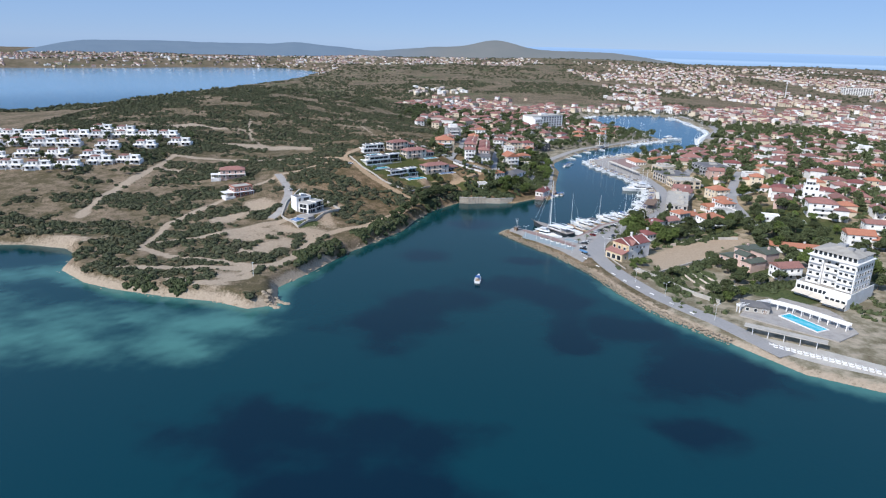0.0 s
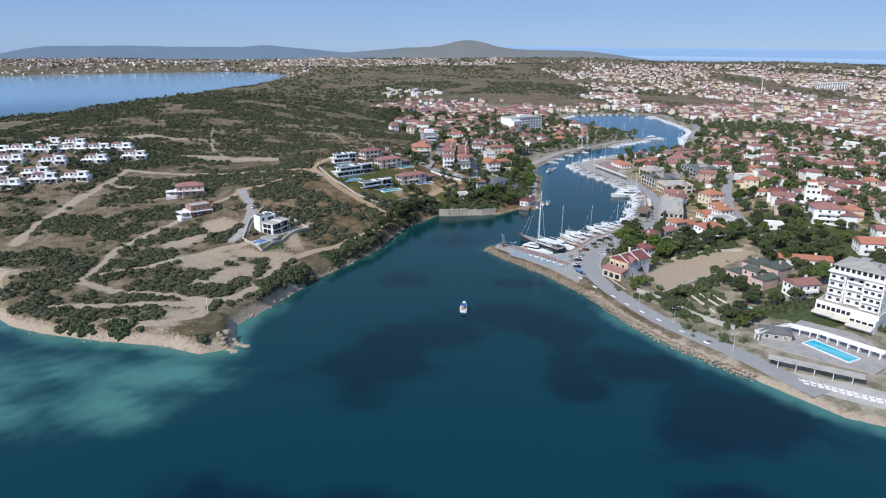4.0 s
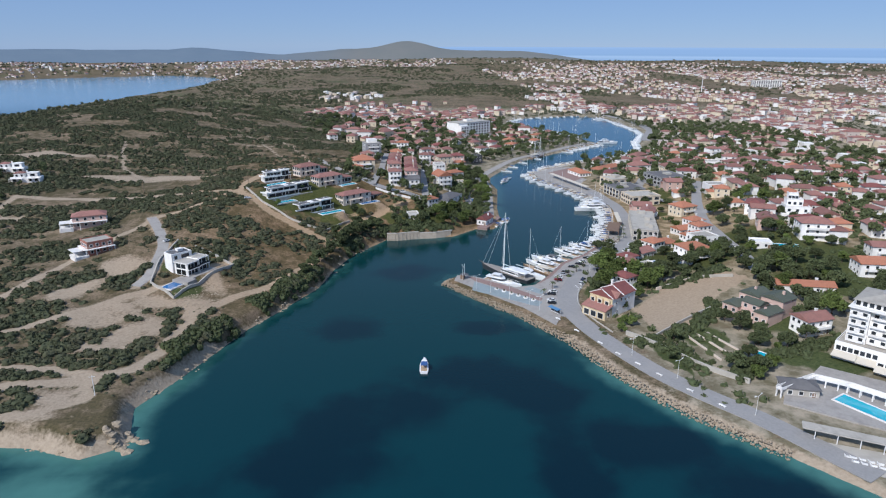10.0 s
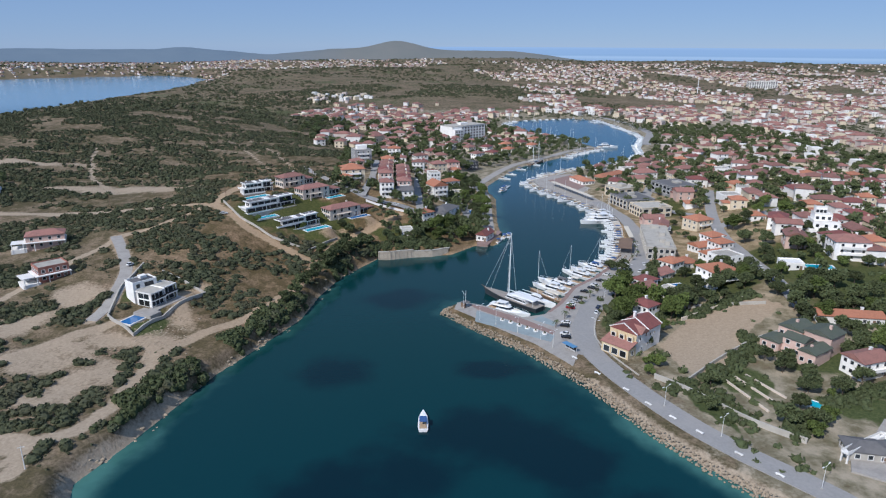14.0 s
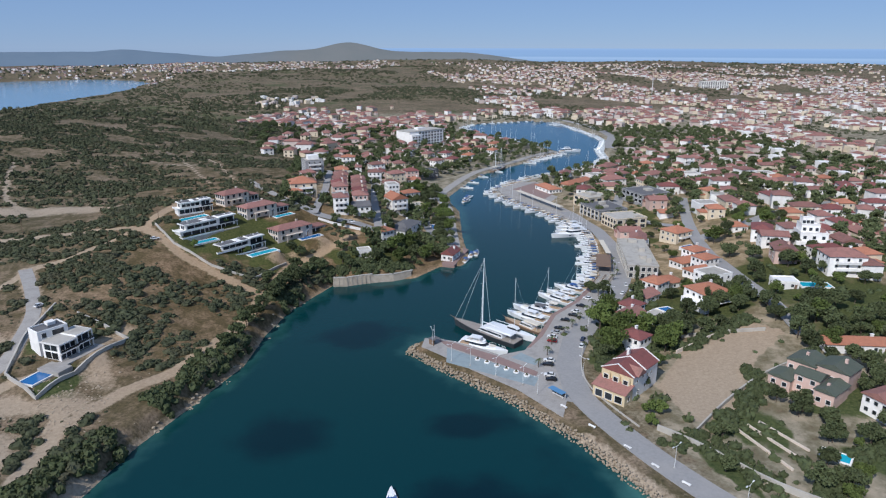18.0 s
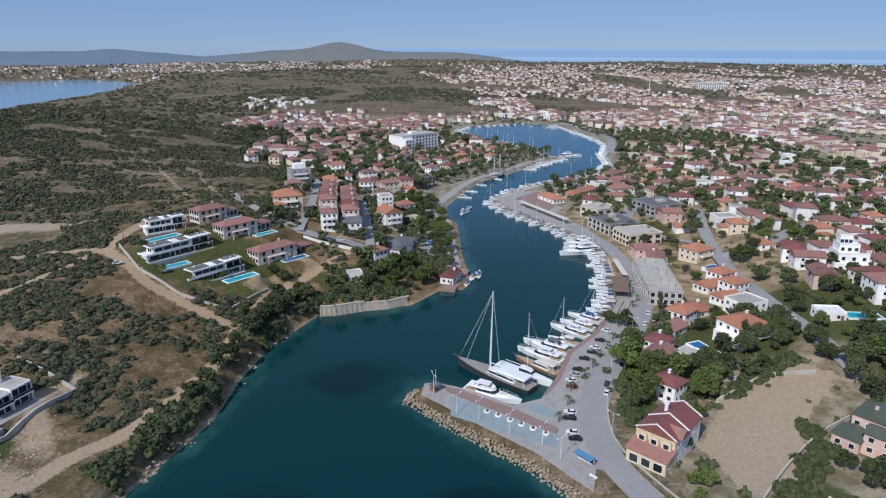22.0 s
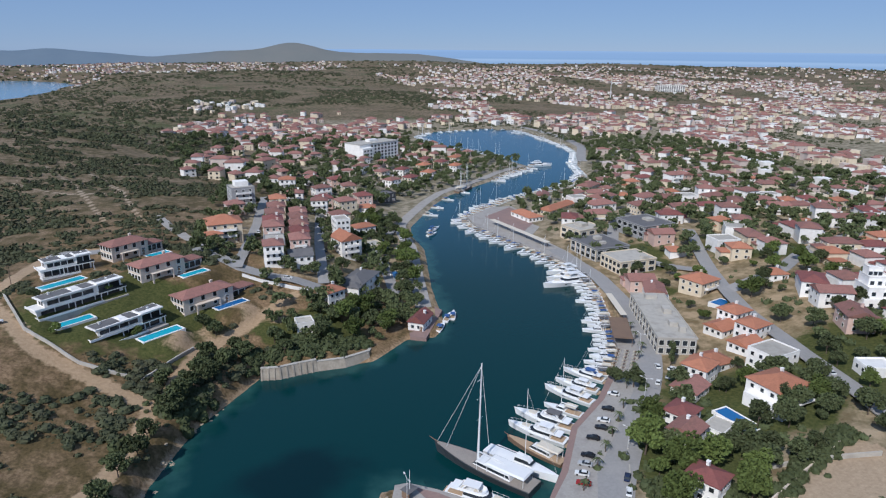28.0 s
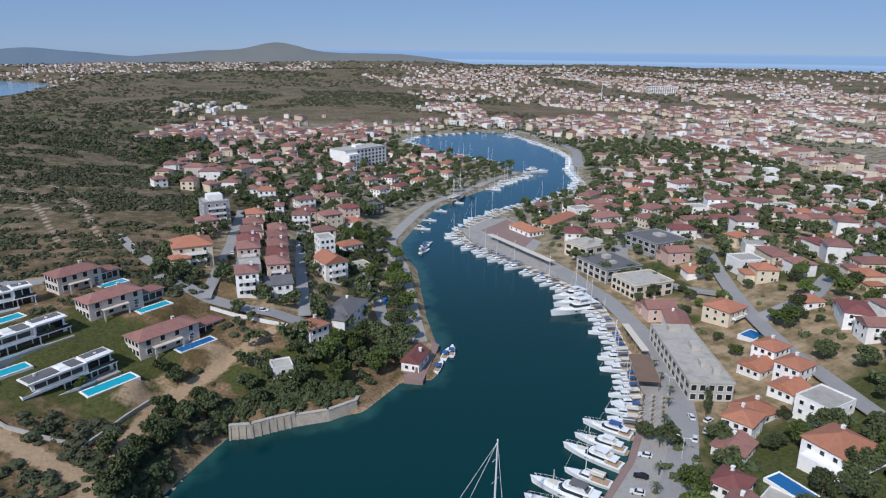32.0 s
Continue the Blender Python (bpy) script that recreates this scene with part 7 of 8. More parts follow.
PLANTED_2 = [(111, 10, 3, 1), (138, -18, 0, 1.2), (149, -20, 0, 1.1), (122, -30, 0, 1.1), (114, -22, 2, 1), (74, -58, 2, .9), (89, -46, 4, 1), (58, -50, 4, .9), (76, -40, 4, .8), (78, 40, 2, 1), (101, 46, 3, .9), (-5, 85, 0, 1), (3, 97, 1, 1), (12, 104, 1, 1.1), (19, 117, 0, 1.1), (6, 87, 1, 1),
             (18, 92, 1, 1), (-4, 99, 2, 1), (24, 115, 0, 1), (-20, 84, 0, .9), (-17, 77, 2, 1), (-29, 76, 0, .9), (8, 105, 1, 1), (33, 150, 0, 1), (31, 127, 0, 1), (20, 150, 2, 1), (8, 140, 0, 1), (38, 192, 0, 1), (36, 231, 2, 1), (44, 214, 0, 1), (24, 192, 0, 1), (14, 97, 0, 1), (24, 100, 0, .9)]
PLANTED_3 = [(-60, 6, 0, .8), (-55, 22, 0, .9), (-51, 36, 0, .9), (-45, 53, 0, 1.1), (-38, 62, 0, 1.1), (-57, 14, 2, 1), (-52, 29, 2, 1.1), (-41, 66, 0, 1), (-47, 46, 0, 1.1), (-34, 71, 0, 1), (-50, 60, 2, 1.1), (-40, 74, 0, 1), (-32, 80, 2, 1), (-44, 58, 0, 1), (98, -58, 0, 1), (116, -46, 0, 1), (95, -72, 2, 1),
             (88, -80, 2, 1), (125, -55, 0, 1), (104, -75, 0, 1), (110, -82, 2, .9), (84, -92, 4, 1), (92, -86, 4, 1), (130, -45, 0, 1.1), (-70, 100, 4, .8), (-60, 84, 4, .8), (-80, 78, 4, .8), (-90, 96, 2, .7), (-42, 92, 2, .9), (-38, 88, 0, .8), (-84, 122, 2, .8), (164, -40, 0, 1.2), (172, -15, 0, 1.2), (182, -30, 0, 1.1)]
PLOT = [(70, -66), (82, -56), (93, -50), (94, -70), (82, -84), (76, -82)]


def kept_open(x, y):
    """The bare plot, the terraced garden and the hotel grounds have no trees of their own."""
    px, py = np.array([x]), np.array([y])
    return inside(px, py, LOT)[0] or inside(px, py, PLOT)[0] or line_distance(px, py, LOT)[0] < 3.2 or (96 < x < 150 and -130 < y < -76 and x + y > -8 - 6) or (82 < x < 124 and -128 < y < -92) or math.hypot(x - 109, y + 48) < 13 or math.hypot(x - 132, y + 84) < 20


EXTRA = [(67, 5, 1, 1.2), (82, 36, 0, 1.0), (87, -1, 0, 1.0), (90, -9, 0, 1.1), (99, -9, 0, 1.0), (102, 8, 0, 1.1), (89, 22, 0, 1.1), (63, -14, 1, 1.1), (116, 10, 0, 1.1), (126, 17, 0, 1), (130, -15, 0, 1.3), (157, -19, 0, 1.2), (144, -7, 0, 1.3), (150, -33, 0, 1.2), (111, -77, 0, 1.2),
         (119, -75, 0, 1.1), (86, -89, 2, 1.2), (80, -87, 0, 1), (97, -84, 0, 1.1), (129, -65, 3, 1.1), (95, -4, 0, 1), (108, 4, 0, 1.1), (94, 4, 2, 1.1), (120, 4, 0, 1), (136, -12, 0, 1.2), (100, -66, 2, 1.1), (90, -70, 2, 1), (96, -72, 0, .9), (128, -52, 0, 1.1)]
first_used = set()
for x, y, k, s in PLANTED + PLANTED_2 + PLANTED_3 + EXTRA:
    if kept_open(x, y):
        continue
    m = pose(x, y, level(x, y), 0, 0, x * 31 + y * 17)
    ob = TREES[k] if k not in first_used else copy_thing(TREES[k], m)
    first_used.add(k)
    ob.matrix_world = m @ Matrix.Diagonal((s, s, s, 1))
rng = random.Random(21)
count = 0
WOOD = []
for x, y in ((a, b) for a in range(30, 60, 4) for b in range(115, 240, 12)):
    if free(x + 1, y, 5.5, 6):
        copy_thing(TREES[rng.choice((0, 2, 1))], pose(x + rng.uniform(-1, 1), y, level(x, y), 0, 0, rng.uniform(0, 360)))
for _ in range(9000):
    x, y = rng.uniform(-70, 430), rng.uniform(-110, 560)
    if (x < 60 and y < 140) or (x < -30 and y > 250) or (x < -10 and y < 250) or (x < 128 and 42 < y < 300) or (x < 128 and y < -84) or (x < 104 and -20 < y < 45):
        continue
    if len(WOOD) < 1500 and free(x, y, 6.0, 8) and not kept_open(x, y):
        s = rng.uniform(0.6, 1.2)
        TAKEN.append((x, y))
        if count < 130 and x < 200 and y < 130:
            copy_thing(TREES[rng.choice((0, 0, 2, 2, 1, 4))], pose(x, y, level(x, y), 0, 0, rng.uniform(0, 360))).scale = (s, s, s)
            count += 1
        else:
            WOOD.append((x, y, level(x, y), s))


for n, x0, x1, y0, y1, gap, size in ((420, -48, 52, 128, 345, 3.6, (0.5, 0.95)), (700, -90, 190, 330, 640, 4.0, (0.5, 0.9)), (230, -390, -228, 48, 178, 4.2, (0.4, 0.75)), (95, -22, 30, 80, 128, 2.6, (0.5, 0.9))):
    for _ in range(n):
        x, y = rng.uniform(x0, x1), rng.uniform(y0, y1)
        if reach(x, y) > 3.5 and all(abs(x - a) + abs(y - b) > gap * 1.9 for a, b in TAKEN) and all(line_distance(np.array([x]), np.array([y]), p)[0] > 3.2 for p in STREETS):
            WOOD.append((x, y, level(x, y), rng.uniform(*size)))


def shrub_shape(seed, dense=False):
    random.seed(seed)
    bm = bmesh.new()
    for k in range(24 if dense else 9):
        a, r = random.uniform(0, 6.28), random.random() ** 0.5 * 0.95
        leaf_card(bm, (math.cos(a) * r, math.sin(a) * r, 0.1 + (1 - r * r) ** 0.5 * random.uniform(0.55, 0.8)), 0.36 if dense else 0.5)
    core = bmesh.ops.create_icosphere(bm, subdivisions=2 if dense else 1, radius=0.9)["verts"]
    for v in core:
        v.co = v.co * random.uniform(0.7, 1.1)
        v.co.z = v.co.z * 0.75 + 0.15
    return bm


BUSHES = [shared(("bush", k), lambda k=k: shrub_shape(60 + k, True), (DULL_LEAF,)) for k in range(6)]
SHRUBS = [shared(("shrub", k), lambda k=k: shrub_shape(40 + k), (DULL_LEAF,)) for k in range(6)]


def strewn(n, x0, x1, y0, y1, size, want, seed, threshold):
    r = np.random.RandomState(seed)
    x, y = r.uniform(x0, x1, n), r.uniform(y0, y1, n)
    z = land_height(x, y)
    cover = ground_cover(x, y, z)
    patch = np.array([noise.fractal(Vector((a * 0.03, b * 0.045, 0.3)), 1.0, 2.0, 3) for a, b in zip(x, y)])
    patch = patch + np.where(y > 140, 0.16 * np.sin(y * 0.42 + 0.09 * x + 3 * np.sin(x * 0.03)), 0)
    keep = (shore_reach(x, y) > 3) & (cover[:, 0] < 0.42) & (cover[:, 1] < 0.4) & (cover[:, 2] < 0.3) & (patch > threshold + r.uniform(-0.25, 0.25, n))
    for a, b in TAKEN:
        keep &= np.hypot(x - a, y - b) > 9
    s = r.uniform(size[0], size[1], n)
    return [(a, b, c - 0.1, d) for a, b, c, d in zip(x[keep], y[keep], z[keep], s[keep])][:want]


bushes = strewn(20000, -270, -20, -115, 150, (0.5, 2.4), 8000, 1, -0.05)
scrub = strewn(9000, -260, -20, -115, 150, (0.25, 0.7), 3500, 8, -0.2) + strewn(30000, -420, -30, 140, 460, (0.7, 2.3), 14000, 2, -0.06) + strewn(6000, -700, -80, 430, 1000, (1.8, 4.5), 4000, 3, -0.2)
FAR_CROWNS = []
for k, (h, w) in enumerate(((6.5, 3.6), (8.0, 4.2), (5.0, 2.9))):
    far_tree = tree_kind(31 + k, h, w, LEAF, 42, "leafy tree")
    FAR_CROWNS += [c.data for c in far_tree.children if c.name.startswith("crown")]
    for c in list(far_tree.children) + [far_tree]:
        bpy.data.objects.remove(c)
scatter("garden_trees", FAR_CROWNS, WOOD, LEAF, "leafy green garden trees between the town houses", "trees")
scatter("headland_bushes", BUSHES, bushes, DULL_LEAF, "rounded olive bushes on the dry headland", "bushes", (0.6, 1.0))
scatter("scrub", SHRUBS, scrub, DULL_LEAF, "dusty olive scrub bushes over the dry hillside", "scrub", (0.6, 1.1))
belt = []
r = np.random.RandomState(9)
for (ax, ay), (bx, by) in (((-97, -72), (-86, -50)), ((-86, -50), (-72, -22)), ((-72, -22), (-58, 4)), ((-58, 8), (-53, 28)), ((-53, 28), (-44, 54)), ((-44, 54), (-30, 72)), ((-30, 74), (8, 84)), ((-125, -104), (-160, -96)), ((60, -60), (74, -88)), ((54, -22), (62, -8))):
    n = int(math.hypot(bx - ax, by - ay) * (7 if -60 < ax < -28 else 4))
    for t in r.uniform(0, 1, n):
        x, y = ax + (bx - ax) * t + r.normal(0, 2.6), ay + (by - ay) * t + r.normal(0, 2.6)
        if noise.noise(Vector((x * 0.07, y * 0.07, 5))) > 0.0 and reach(x, y) > 0.7:
            belt.append((x, y, level(x, y) - 0.1, r.uniform(0.6, 2.1)))
for (ax, ay), (bx, by) in (((70, -63), (82, -54)), ((82, -54), (93, -46)), ((93, -46), (98, -36)), ((55, -24), (62, -12)), ((62, -12), (74, -6)), ((76, -14), (86, -16)), ((86, -17), (118, -3)), ((126, -25), (160, -22)), ((96, -80), (124, -72)), ((78, -92), (88, -84))):
    for t in r.uniform(0, 1, int(math.hypot(bx - ax, by - ay) * 3)):
        x, y = ax + (bx - ax) * t + r.normal(0, 1.3), ay + (by - ay) * t + r.normal(0, 1.3)
        belt.append((x, y, level(x, y) - 0.1, r.uniform(0.9, 2.3)))
scatter("hedgerow", BUSHES, belt, LEAF, "dense dark green bushes above the shore", "bushes", (0.9, 1.5))
gardens = []
r = np.random.RandomState(12)
for x, y in zip(r.uniform(45, 430, 15000), r.uniform(-110, 520, 15000)):
    if len(gardens) < 9000:
        gardens.append((x, y))
gx, gy = np.array(gardens).T
ok = (shore_reach(gx, gy) > 8) & (np.array([noise.noise(Vector((a * 0.03, b * 0.03, 2))) for a, b in zip(gx, gy)]) > -0.15)
for s in STREETS:
    ok &= line_distance(gx, gy, s) > 4.5
ok &= ~inside(gx, gy, LOT) & ~((gx < 128) & (gy > 40)) & ~((gx > 80) & (gx < 128) & (gy < -84))
for a, b in TAKEN:
    ok &= np.hypot(gx - a, gy - b) > 6.0
gz = land_height(gx, gy)
scatter("garden_bushes", SHRUBS, [(a, b, c - 0.1, d) for a, b, c, d in zip(gx[ok], gy[ok], gz[ok], r.uniform(0.8, 2.2, ok.sum()))], LEAF, "green bushes between the garden plots", "bushes", (0.7, 1.3))


# ---- the far town ----
def far_house(i):
    def make():
        w, d, h = ((9, 8, 5.5), (12, 8, 6), (8, 10, 6), (14, 9, 8), (10, 10, 7))[i]
        bm = boxes((-w / 2, -d / 2, -3, w / 2, d / 2, h, 0))
        for s in range(2):
            for k in (-0.25, 0.25):
                box(bm, k * w - 0.7, -d / 2 - 0.08, s * 2.8 + 0.9, k * w + 0.7, -d / 2, s * 2.8 + 2.2, 2)
        if i < 4:
            top = hip_roof(w, d, 2.0)
            mesh = bpy.data.meshes.new("roof_shape")
            top.to_mesh(mesh)
            top.free()
            vs = [bm.verts.new((v.co.x, v.co.y, v.co.z + h + 0.18)) for v in mesh.vertices]
            for p in mesh.polygons:
                bm.faces.new([vs[j] for j in p.vertices]).material_index = 1
        return bm
    return make


def town(name, spots, walls, label):
    """Far houses joined into one mesh of walls, roofs and panes."""
    shapes = []
    for i in range(5):
        m = shared(("far_house", i), far_house(i), (walls, TILE, GLASS))
        shapes.append((np.array([v.co[:] for v in m.vertices]), [list(p.vertices) for p in m.polygons], [p.material_index for p in m.polygons]))
    verts, faces, slots, at = [], [], [], 0
    r = np.random.RandomState(4)
    for x, y, z, k in spots:
        co, fs, ms = shapes[k]
        a = r.choice((-0.2, 0.6, 1.4)) + r.uniform(-0.2, 0.2)
        c, q = math.cos(a), math.sin(a)
        s = r.uniform(0.55, 0.95) * (0.85 if y > 900 else 1.0)
        verts.append(np.stack([(co[:, 0] * c - co[:, 1] * q) * s, (co[:, 0] * q + co[:, 1] * c) * s, co[:, 2] * s], 1) + (x, y, z))
        faces += [[j + at for j in f] for f in fs]
        slots += ms
        at += len(co)
    mesh = bpy.data.meshes.new(name)
    mesh.from_pydata(np.concatenate(verts).tolist(), [], faces)
    for m in (walls, TILE, GLASS):
        mesh.materials.append(m)
    mesh.polygons.foreach_set("material_index", slots)
    return tagged(new(name, mesh), label=label, category="town", kind="stuff")


r = np.random.RandomState(6)
spots = list(FAR_SPOTS)
for n, x0, x1, y0, y1, lean, flat in ((1500, 380, 1100, 60, 560, 0, 0.2), (1700, 240, 1000, 470, 1000, 0, 0.2), (2300, 300, 1400, 950, 1900, 0, 0.2), (200, -80, 240, 640, 860, 0, 0.2), (260, -120, 120, 560, 760, 0, 0.15), (500, 420, 1500, 1900, 2700, 0, 0.2),
                                      (700, -700, 300, 2200, 2900, 0, 0.2), (1500, -1900, -450, 1500, 2800, 0, 0.2), (45, -130, -20, 900, 1060, 0, 1.0), (700, 1000, 2400, 700, 2500, 0, 0.2)):
    x, y = r.uniform(x0, x1, n), r.uniform(y0, y1, n)
    z = land_height(x, y)
    keep = (shore_reach(x, y) > 25) & (np.array([noise.noise(Vector((a * 0.006, b * 0.004, 7))) for a, b in zip(x, y)]) > -0.22)
    for a, b in TAKEN[-1:]:
        keep &= np.hypot(x - a, y - b) > 12
    near = np.array([(a, b) for a, b in TAKEN if b > 380 or a > 340])
    for a, b in near:
        keep &= np.hypot(x - a, y - b) > 11
    spots += [(a, b, c, 4 if r.random_sample() < flat else r.randint(0, 4)) for a, b, c in zip(x[keep], y[keep], z[keep])]
town("distant_cream_houses", spots[::3], CREAM, "distant cream houses with red roofs among trees")
town("distant_pink_houses", spots[1::3], ROSE, "distant rose-grey houses with red roofs among trees")
spots = spots[2::3]
town("distant_houses", spots, WHITE, "distant white houses with red roofs spread to the hills")
r = np.random.RandomState(14)
woods = []
for n, x0, x1, y0, y1, size in ((6500, 230, 1000, 60, 900, (1.4, 3.4)), (4200, -160, 420, 560, 1300, (1.8, 3.8)), (5200, -560, 160, 460, 1250, (1.3, 3.2)), (1500, -100, 200, 300, 640, (1.0, 2.2)), (6000, -500, 1600, 1000, 2300, (2.5, 5)), (4500, -1900, 2800, 1800, 3200, (4, 7))):
    x, y = r.uniform(x0, x1, n), r.uniform(y0, y1, n)
    keep = (shore_reach(x, y) > 12) & (np.array([noise.fractal(Vector((a * 0.005, b * 0.004, 3)), 1.0, 2.0, 3) for a, b in zip(x, y)]) > -0.1)
    woods += [(a, b, c - 0.3, d) for a, b, c, d in zip(x[keep], y[keep], land_height(x, y)[keep], r.uniform(*size, n)[keep])]
scatter("distant_trees", SHRUBS, woods, DULL_LEAF, "distant dark green trees between the houses", "trees", (0.6, 1.0))
hospital = flat_block(862, 1218, -14, 60, 22, 5, WHITE, SCREED, "large white institution building far across the town", 12, 4, 3.6)
ob = thing("telecom_mast", 640, 1080, level(640, 1080), 0, "tall slim white telecom mast above the town", "mast")
bm = bmesh.new()
tube(bm, (0, 0, 0), (0, 0, 42), 1.1, 0.6, 8)
part("shaft", bm, ALLOY, ob)
part("platform", boxes((-1.6, -1.6, 36, 1.6, 1.6, 37)), ALLOY, ob)

# hills on the horizon, a backdrop with its haze painted in as glow
def distant_hills():
    mat = bpy.data.materials.new("glowing_hazy_hills")
    mat.use_nodes = True
    n, link = mat.node_tree.nodes, mat.node_tree.links.new
    grain = n.new("ShaderNodeTexNoise")
    grain.inputs["Scale"].default_value, grain.inputs["Detail"].default_value = 0.006, 6
    place = n.new("ShaderNodeNewGeometry")
    link(place.outputs["Position"], grain.inputs["Vector"])
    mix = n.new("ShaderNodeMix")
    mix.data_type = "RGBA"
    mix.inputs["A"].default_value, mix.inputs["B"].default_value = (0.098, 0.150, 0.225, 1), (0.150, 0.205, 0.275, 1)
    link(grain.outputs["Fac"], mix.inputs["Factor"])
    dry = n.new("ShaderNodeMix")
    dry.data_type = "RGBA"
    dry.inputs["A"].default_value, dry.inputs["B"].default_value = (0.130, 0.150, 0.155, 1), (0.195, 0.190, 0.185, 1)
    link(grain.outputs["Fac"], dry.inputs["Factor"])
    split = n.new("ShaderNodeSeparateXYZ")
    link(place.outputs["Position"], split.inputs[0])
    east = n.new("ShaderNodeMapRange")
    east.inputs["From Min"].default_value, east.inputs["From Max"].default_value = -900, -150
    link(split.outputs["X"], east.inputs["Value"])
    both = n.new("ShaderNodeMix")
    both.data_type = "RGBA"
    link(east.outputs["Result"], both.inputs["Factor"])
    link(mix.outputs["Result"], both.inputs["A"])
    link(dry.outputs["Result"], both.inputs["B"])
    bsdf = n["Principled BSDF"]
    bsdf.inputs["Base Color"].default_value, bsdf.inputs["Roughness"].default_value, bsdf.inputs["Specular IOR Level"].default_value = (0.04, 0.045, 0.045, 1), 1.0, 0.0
    # emission carries the blue-grey haze; the base colour stays nearly black
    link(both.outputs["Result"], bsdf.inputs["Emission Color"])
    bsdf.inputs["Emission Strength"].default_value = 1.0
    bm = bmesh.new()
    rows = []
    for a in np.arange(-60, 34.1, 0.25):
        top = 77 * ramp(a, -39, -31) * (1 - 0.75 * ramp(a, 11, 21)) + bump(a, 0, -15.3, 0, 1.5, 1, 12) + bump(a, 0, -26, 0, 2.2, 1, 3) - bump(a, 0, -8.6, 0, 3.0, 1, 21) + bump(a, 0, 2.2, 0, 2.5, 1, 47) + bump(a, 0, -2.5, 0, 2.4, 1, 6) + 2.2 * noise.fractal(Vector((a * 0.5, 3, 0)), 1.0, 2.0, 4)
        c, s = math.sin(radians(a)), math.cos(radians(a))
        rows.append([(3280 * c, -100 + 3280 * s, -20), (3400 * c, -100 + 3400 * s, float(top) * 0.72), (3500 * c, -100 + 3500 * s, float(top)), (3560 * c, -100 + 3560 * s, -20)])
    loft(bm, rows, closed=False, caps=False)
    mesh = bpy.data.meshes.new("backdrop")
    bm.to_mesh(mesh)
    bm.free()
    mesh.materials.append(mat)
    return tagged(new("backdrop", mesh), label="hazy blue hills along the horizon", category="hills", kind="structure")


def sea_horizon():
    """The open sea past the flat eastern land; its fade into the sky is painted as glow."""
    mat = bpy.data.materials.new("glowing_hazy_sea")
    mat.use_nodes = True
    n, link = mat.node_tree.nodes, mat.node_tree.links.new
    place, split = n.new("ShaderNodeNewGeometry"), n.new("ShaderNodeSeparateXYZ")
    link(place.outputs["Position"], split.inputs[0])
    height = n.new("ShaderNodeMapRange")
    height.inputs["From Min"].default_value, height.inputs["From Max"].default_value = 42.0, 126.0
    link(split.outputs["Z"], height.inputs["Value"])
    # haze and sky brightness by height, painted as emission bands
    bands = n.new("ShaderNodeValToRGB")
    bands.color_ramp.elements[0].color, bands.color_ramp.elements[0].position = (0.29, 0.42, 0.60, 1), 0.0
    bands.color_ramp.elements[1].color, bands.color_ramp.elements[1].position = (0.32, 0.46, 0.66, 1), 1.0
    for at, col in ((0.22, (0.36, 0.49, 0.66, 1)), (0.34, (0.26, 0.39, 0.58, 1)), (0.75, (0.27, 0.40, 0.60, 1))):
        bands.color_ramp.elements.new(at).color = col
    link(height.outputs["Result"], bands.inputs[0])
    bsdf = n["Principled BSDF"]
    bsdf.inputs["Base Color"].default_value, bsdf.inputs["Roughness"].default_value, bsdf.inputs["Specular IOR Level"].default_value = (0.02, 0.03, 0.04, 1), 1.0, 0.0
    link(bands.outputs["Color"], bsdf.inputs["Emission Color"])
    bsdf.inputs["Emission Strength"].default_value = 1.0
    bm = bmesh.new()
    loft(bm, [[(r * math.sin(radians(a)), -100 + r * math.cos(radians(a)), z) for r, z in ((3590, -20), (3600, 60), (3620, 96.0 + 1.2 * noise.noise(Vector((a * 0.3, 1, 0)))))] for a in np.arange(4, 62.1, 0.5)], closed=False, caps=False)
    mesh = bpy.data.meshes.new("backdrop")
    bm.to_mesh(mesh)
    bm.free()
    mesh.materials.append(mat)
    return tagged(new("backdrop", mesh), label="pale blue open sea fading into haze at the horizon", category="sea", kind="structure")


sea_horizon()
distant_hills()

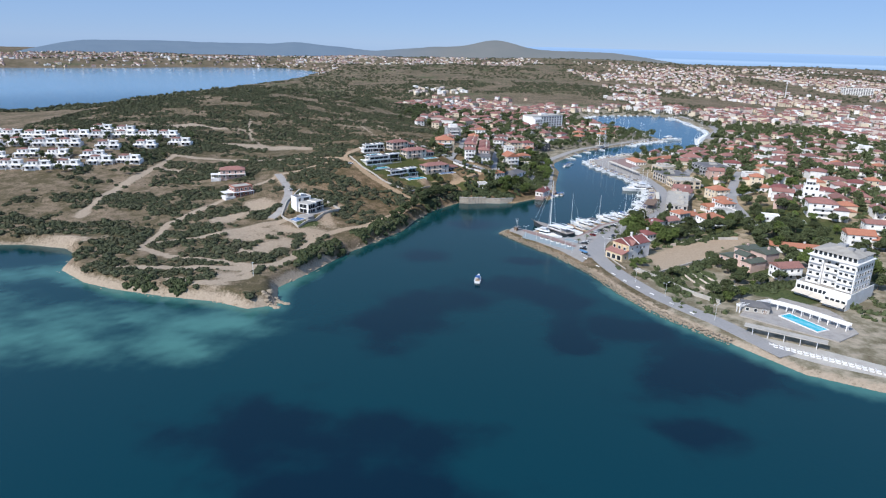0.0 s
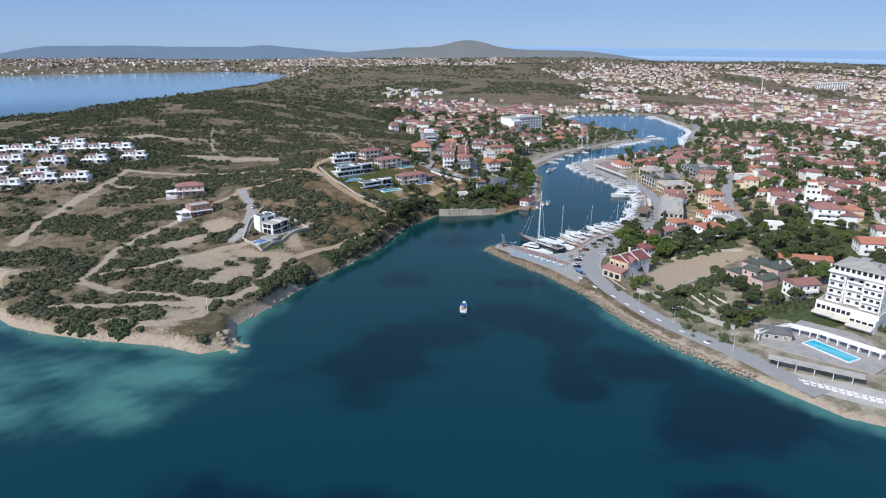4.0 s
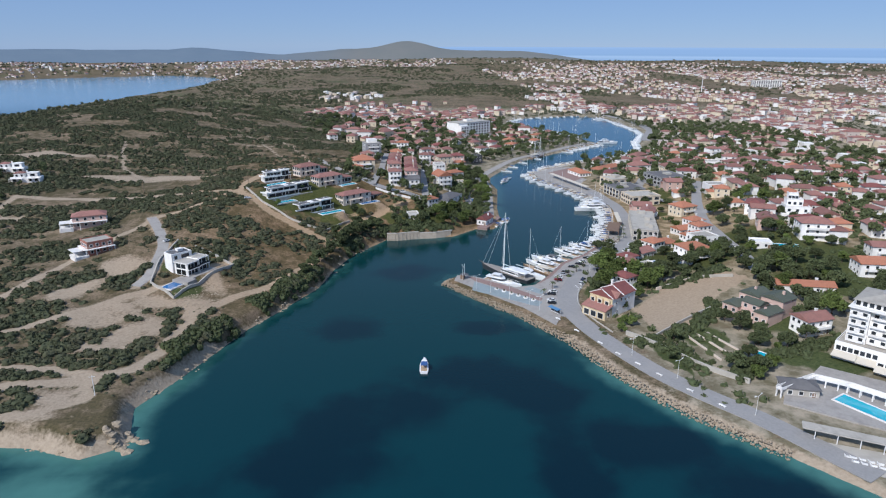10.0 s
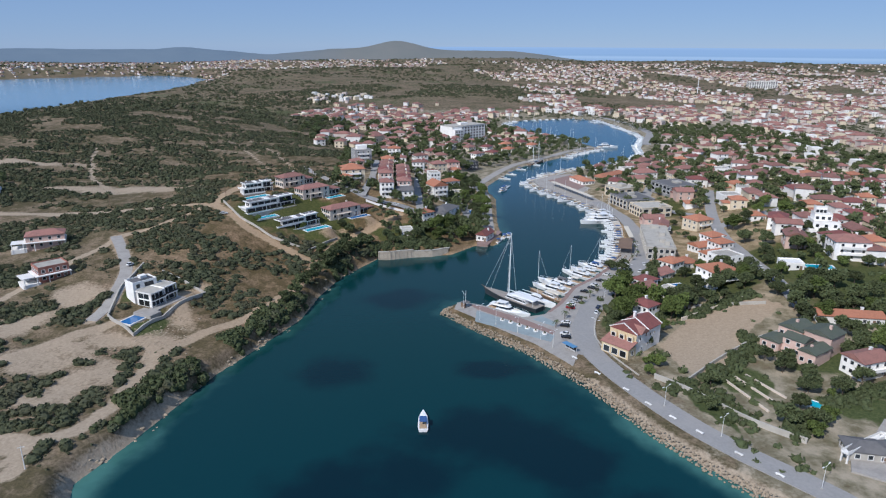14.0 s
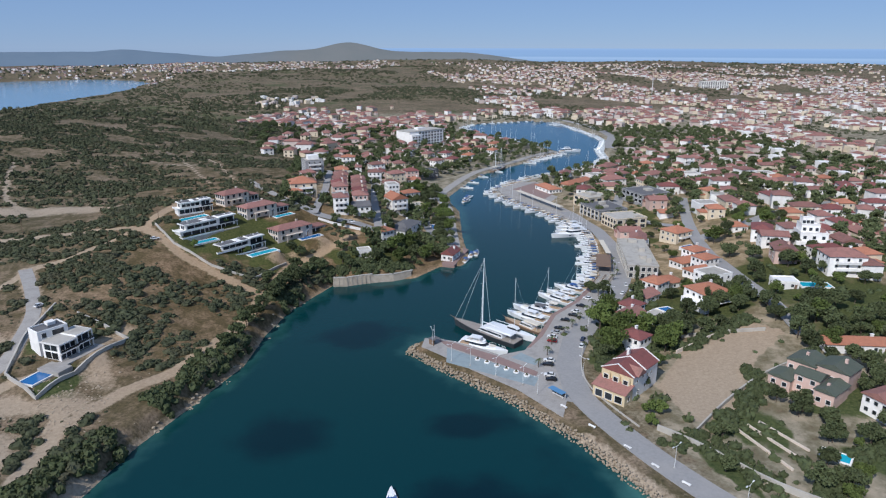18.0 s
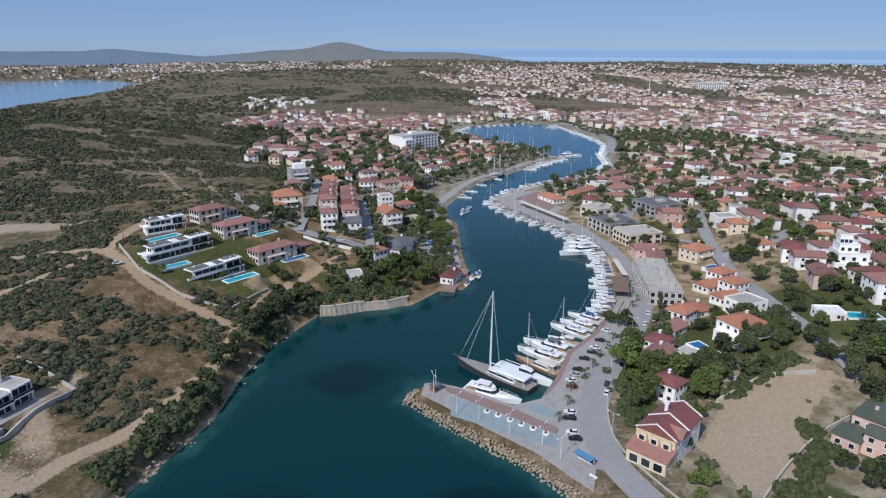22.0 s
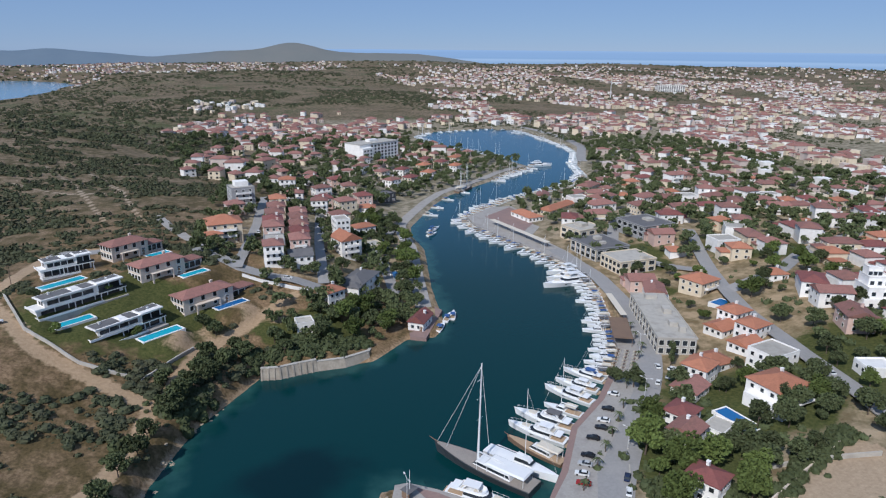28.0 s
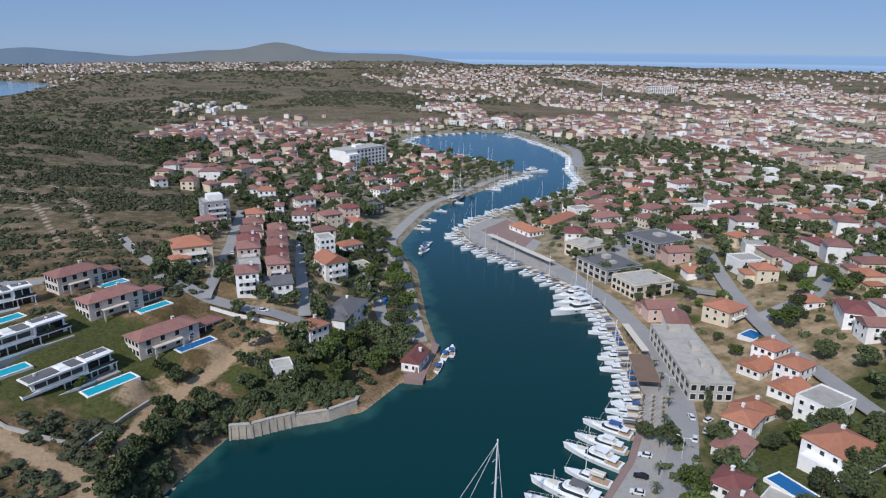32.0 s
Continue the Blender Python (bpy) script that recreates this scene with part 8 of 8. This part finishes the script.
# rocks along the western shore
r = np.random.RandomState(31)
cliff = []
for (ax, ay), (bx, by) in zip(SHORE[6:23], SHORE[7:24]):
    n = int(math.hypot(bx - ax, by - ay) * 2.6)
    for t in r.uniform(0, 1, n):
        x, y = ax + (bx - ax) * t + r.normal(0, 0.9), ay + (by - ay) * t + r.normal(0, 0.9)
        if noise.noise(Vector((x * 0.11, y * 0.11, 9))) > 0.02:
            cliff.append((x, y, max(-0.3, level(x, y) - 0.3), r.uniform(0.2, 0.95)))
for k in range(60):
    t = r.random_sample()
    x, y = (-98 + 7 * t, -107 - 5 * t) if k % 2 else (-97 + 9 * t, -104 - 4 * t)
    x, y = x + r.normal(0, 0.2), y + r.normal(0, 0.2)
    cliff.append((x, y, max(-0.2, level(x, y)), r.uniform(0.4, 1.6)))
for k in range(260):
    x, y = r.normal(-97, 6), r.normal(-24, 11)
    cliff.append((x, y, level(x, y), r.uniform(0.12, 0.45)))
scatter("shore_rocks", ROCKS, cliff, ROCK, "weathered tan rocks along the western shore", "rocks", (0.5, 0.9))


def utility_pole(x, y, h, label, mat):
    ob = thing("utility_pole", x, y, level(x, y), 20, label, "pole", "poles on the headland")
    bm = bmesh.new()
    tube(bm, (0, 0, -0.5), (0, 0, h), 0.16, 0.1, 6)
    part("pole", bm, mat, ob)
    part("crossarm", boxes((-0.9, -0.06, h - 0.5, 0.9, 0.06, h - 0.38)), mat, ob)
    return ob


utility_pole(-107, -90, 7.5, "white wooden utility pole on the headland", ALLOY)
for x, y in ((-100, 108), (-158, 112), (-60, 150), (-140, 160), (-112, 76)):
    utility_pole(x, y, 9, "grey wooden utility pole beside the dirt track", TIMBER)

# ---- from plan units to metres ----
GROWN = ("yacht", "sailing yacht", "boat", "tree", "canopy", "pergola", "awning")
for ob in list(scene.objects):
    if ob.parent or ob.type not in ("EMPTY", "MESH"):
        continue
    if ob.type == "MESH":
        ob.data.transform(Matrix.Scale(U, 4))
    elif ob.name in ("rock_armour", "sea_wall", "colonnade"):
        ob.scale = (1, 1, 1) if ob.name == "colonnade" else (U, U, U if ob.name == "rock_armour" else 0.85)
    else:
        ob.location = ob.location * U
        if ob.get("category") == "house":
            ob.scale = (1.2, 1.2, 1.1)
        elif ob.get("category") in GROWN:
            ob.scale = ob.scale * U
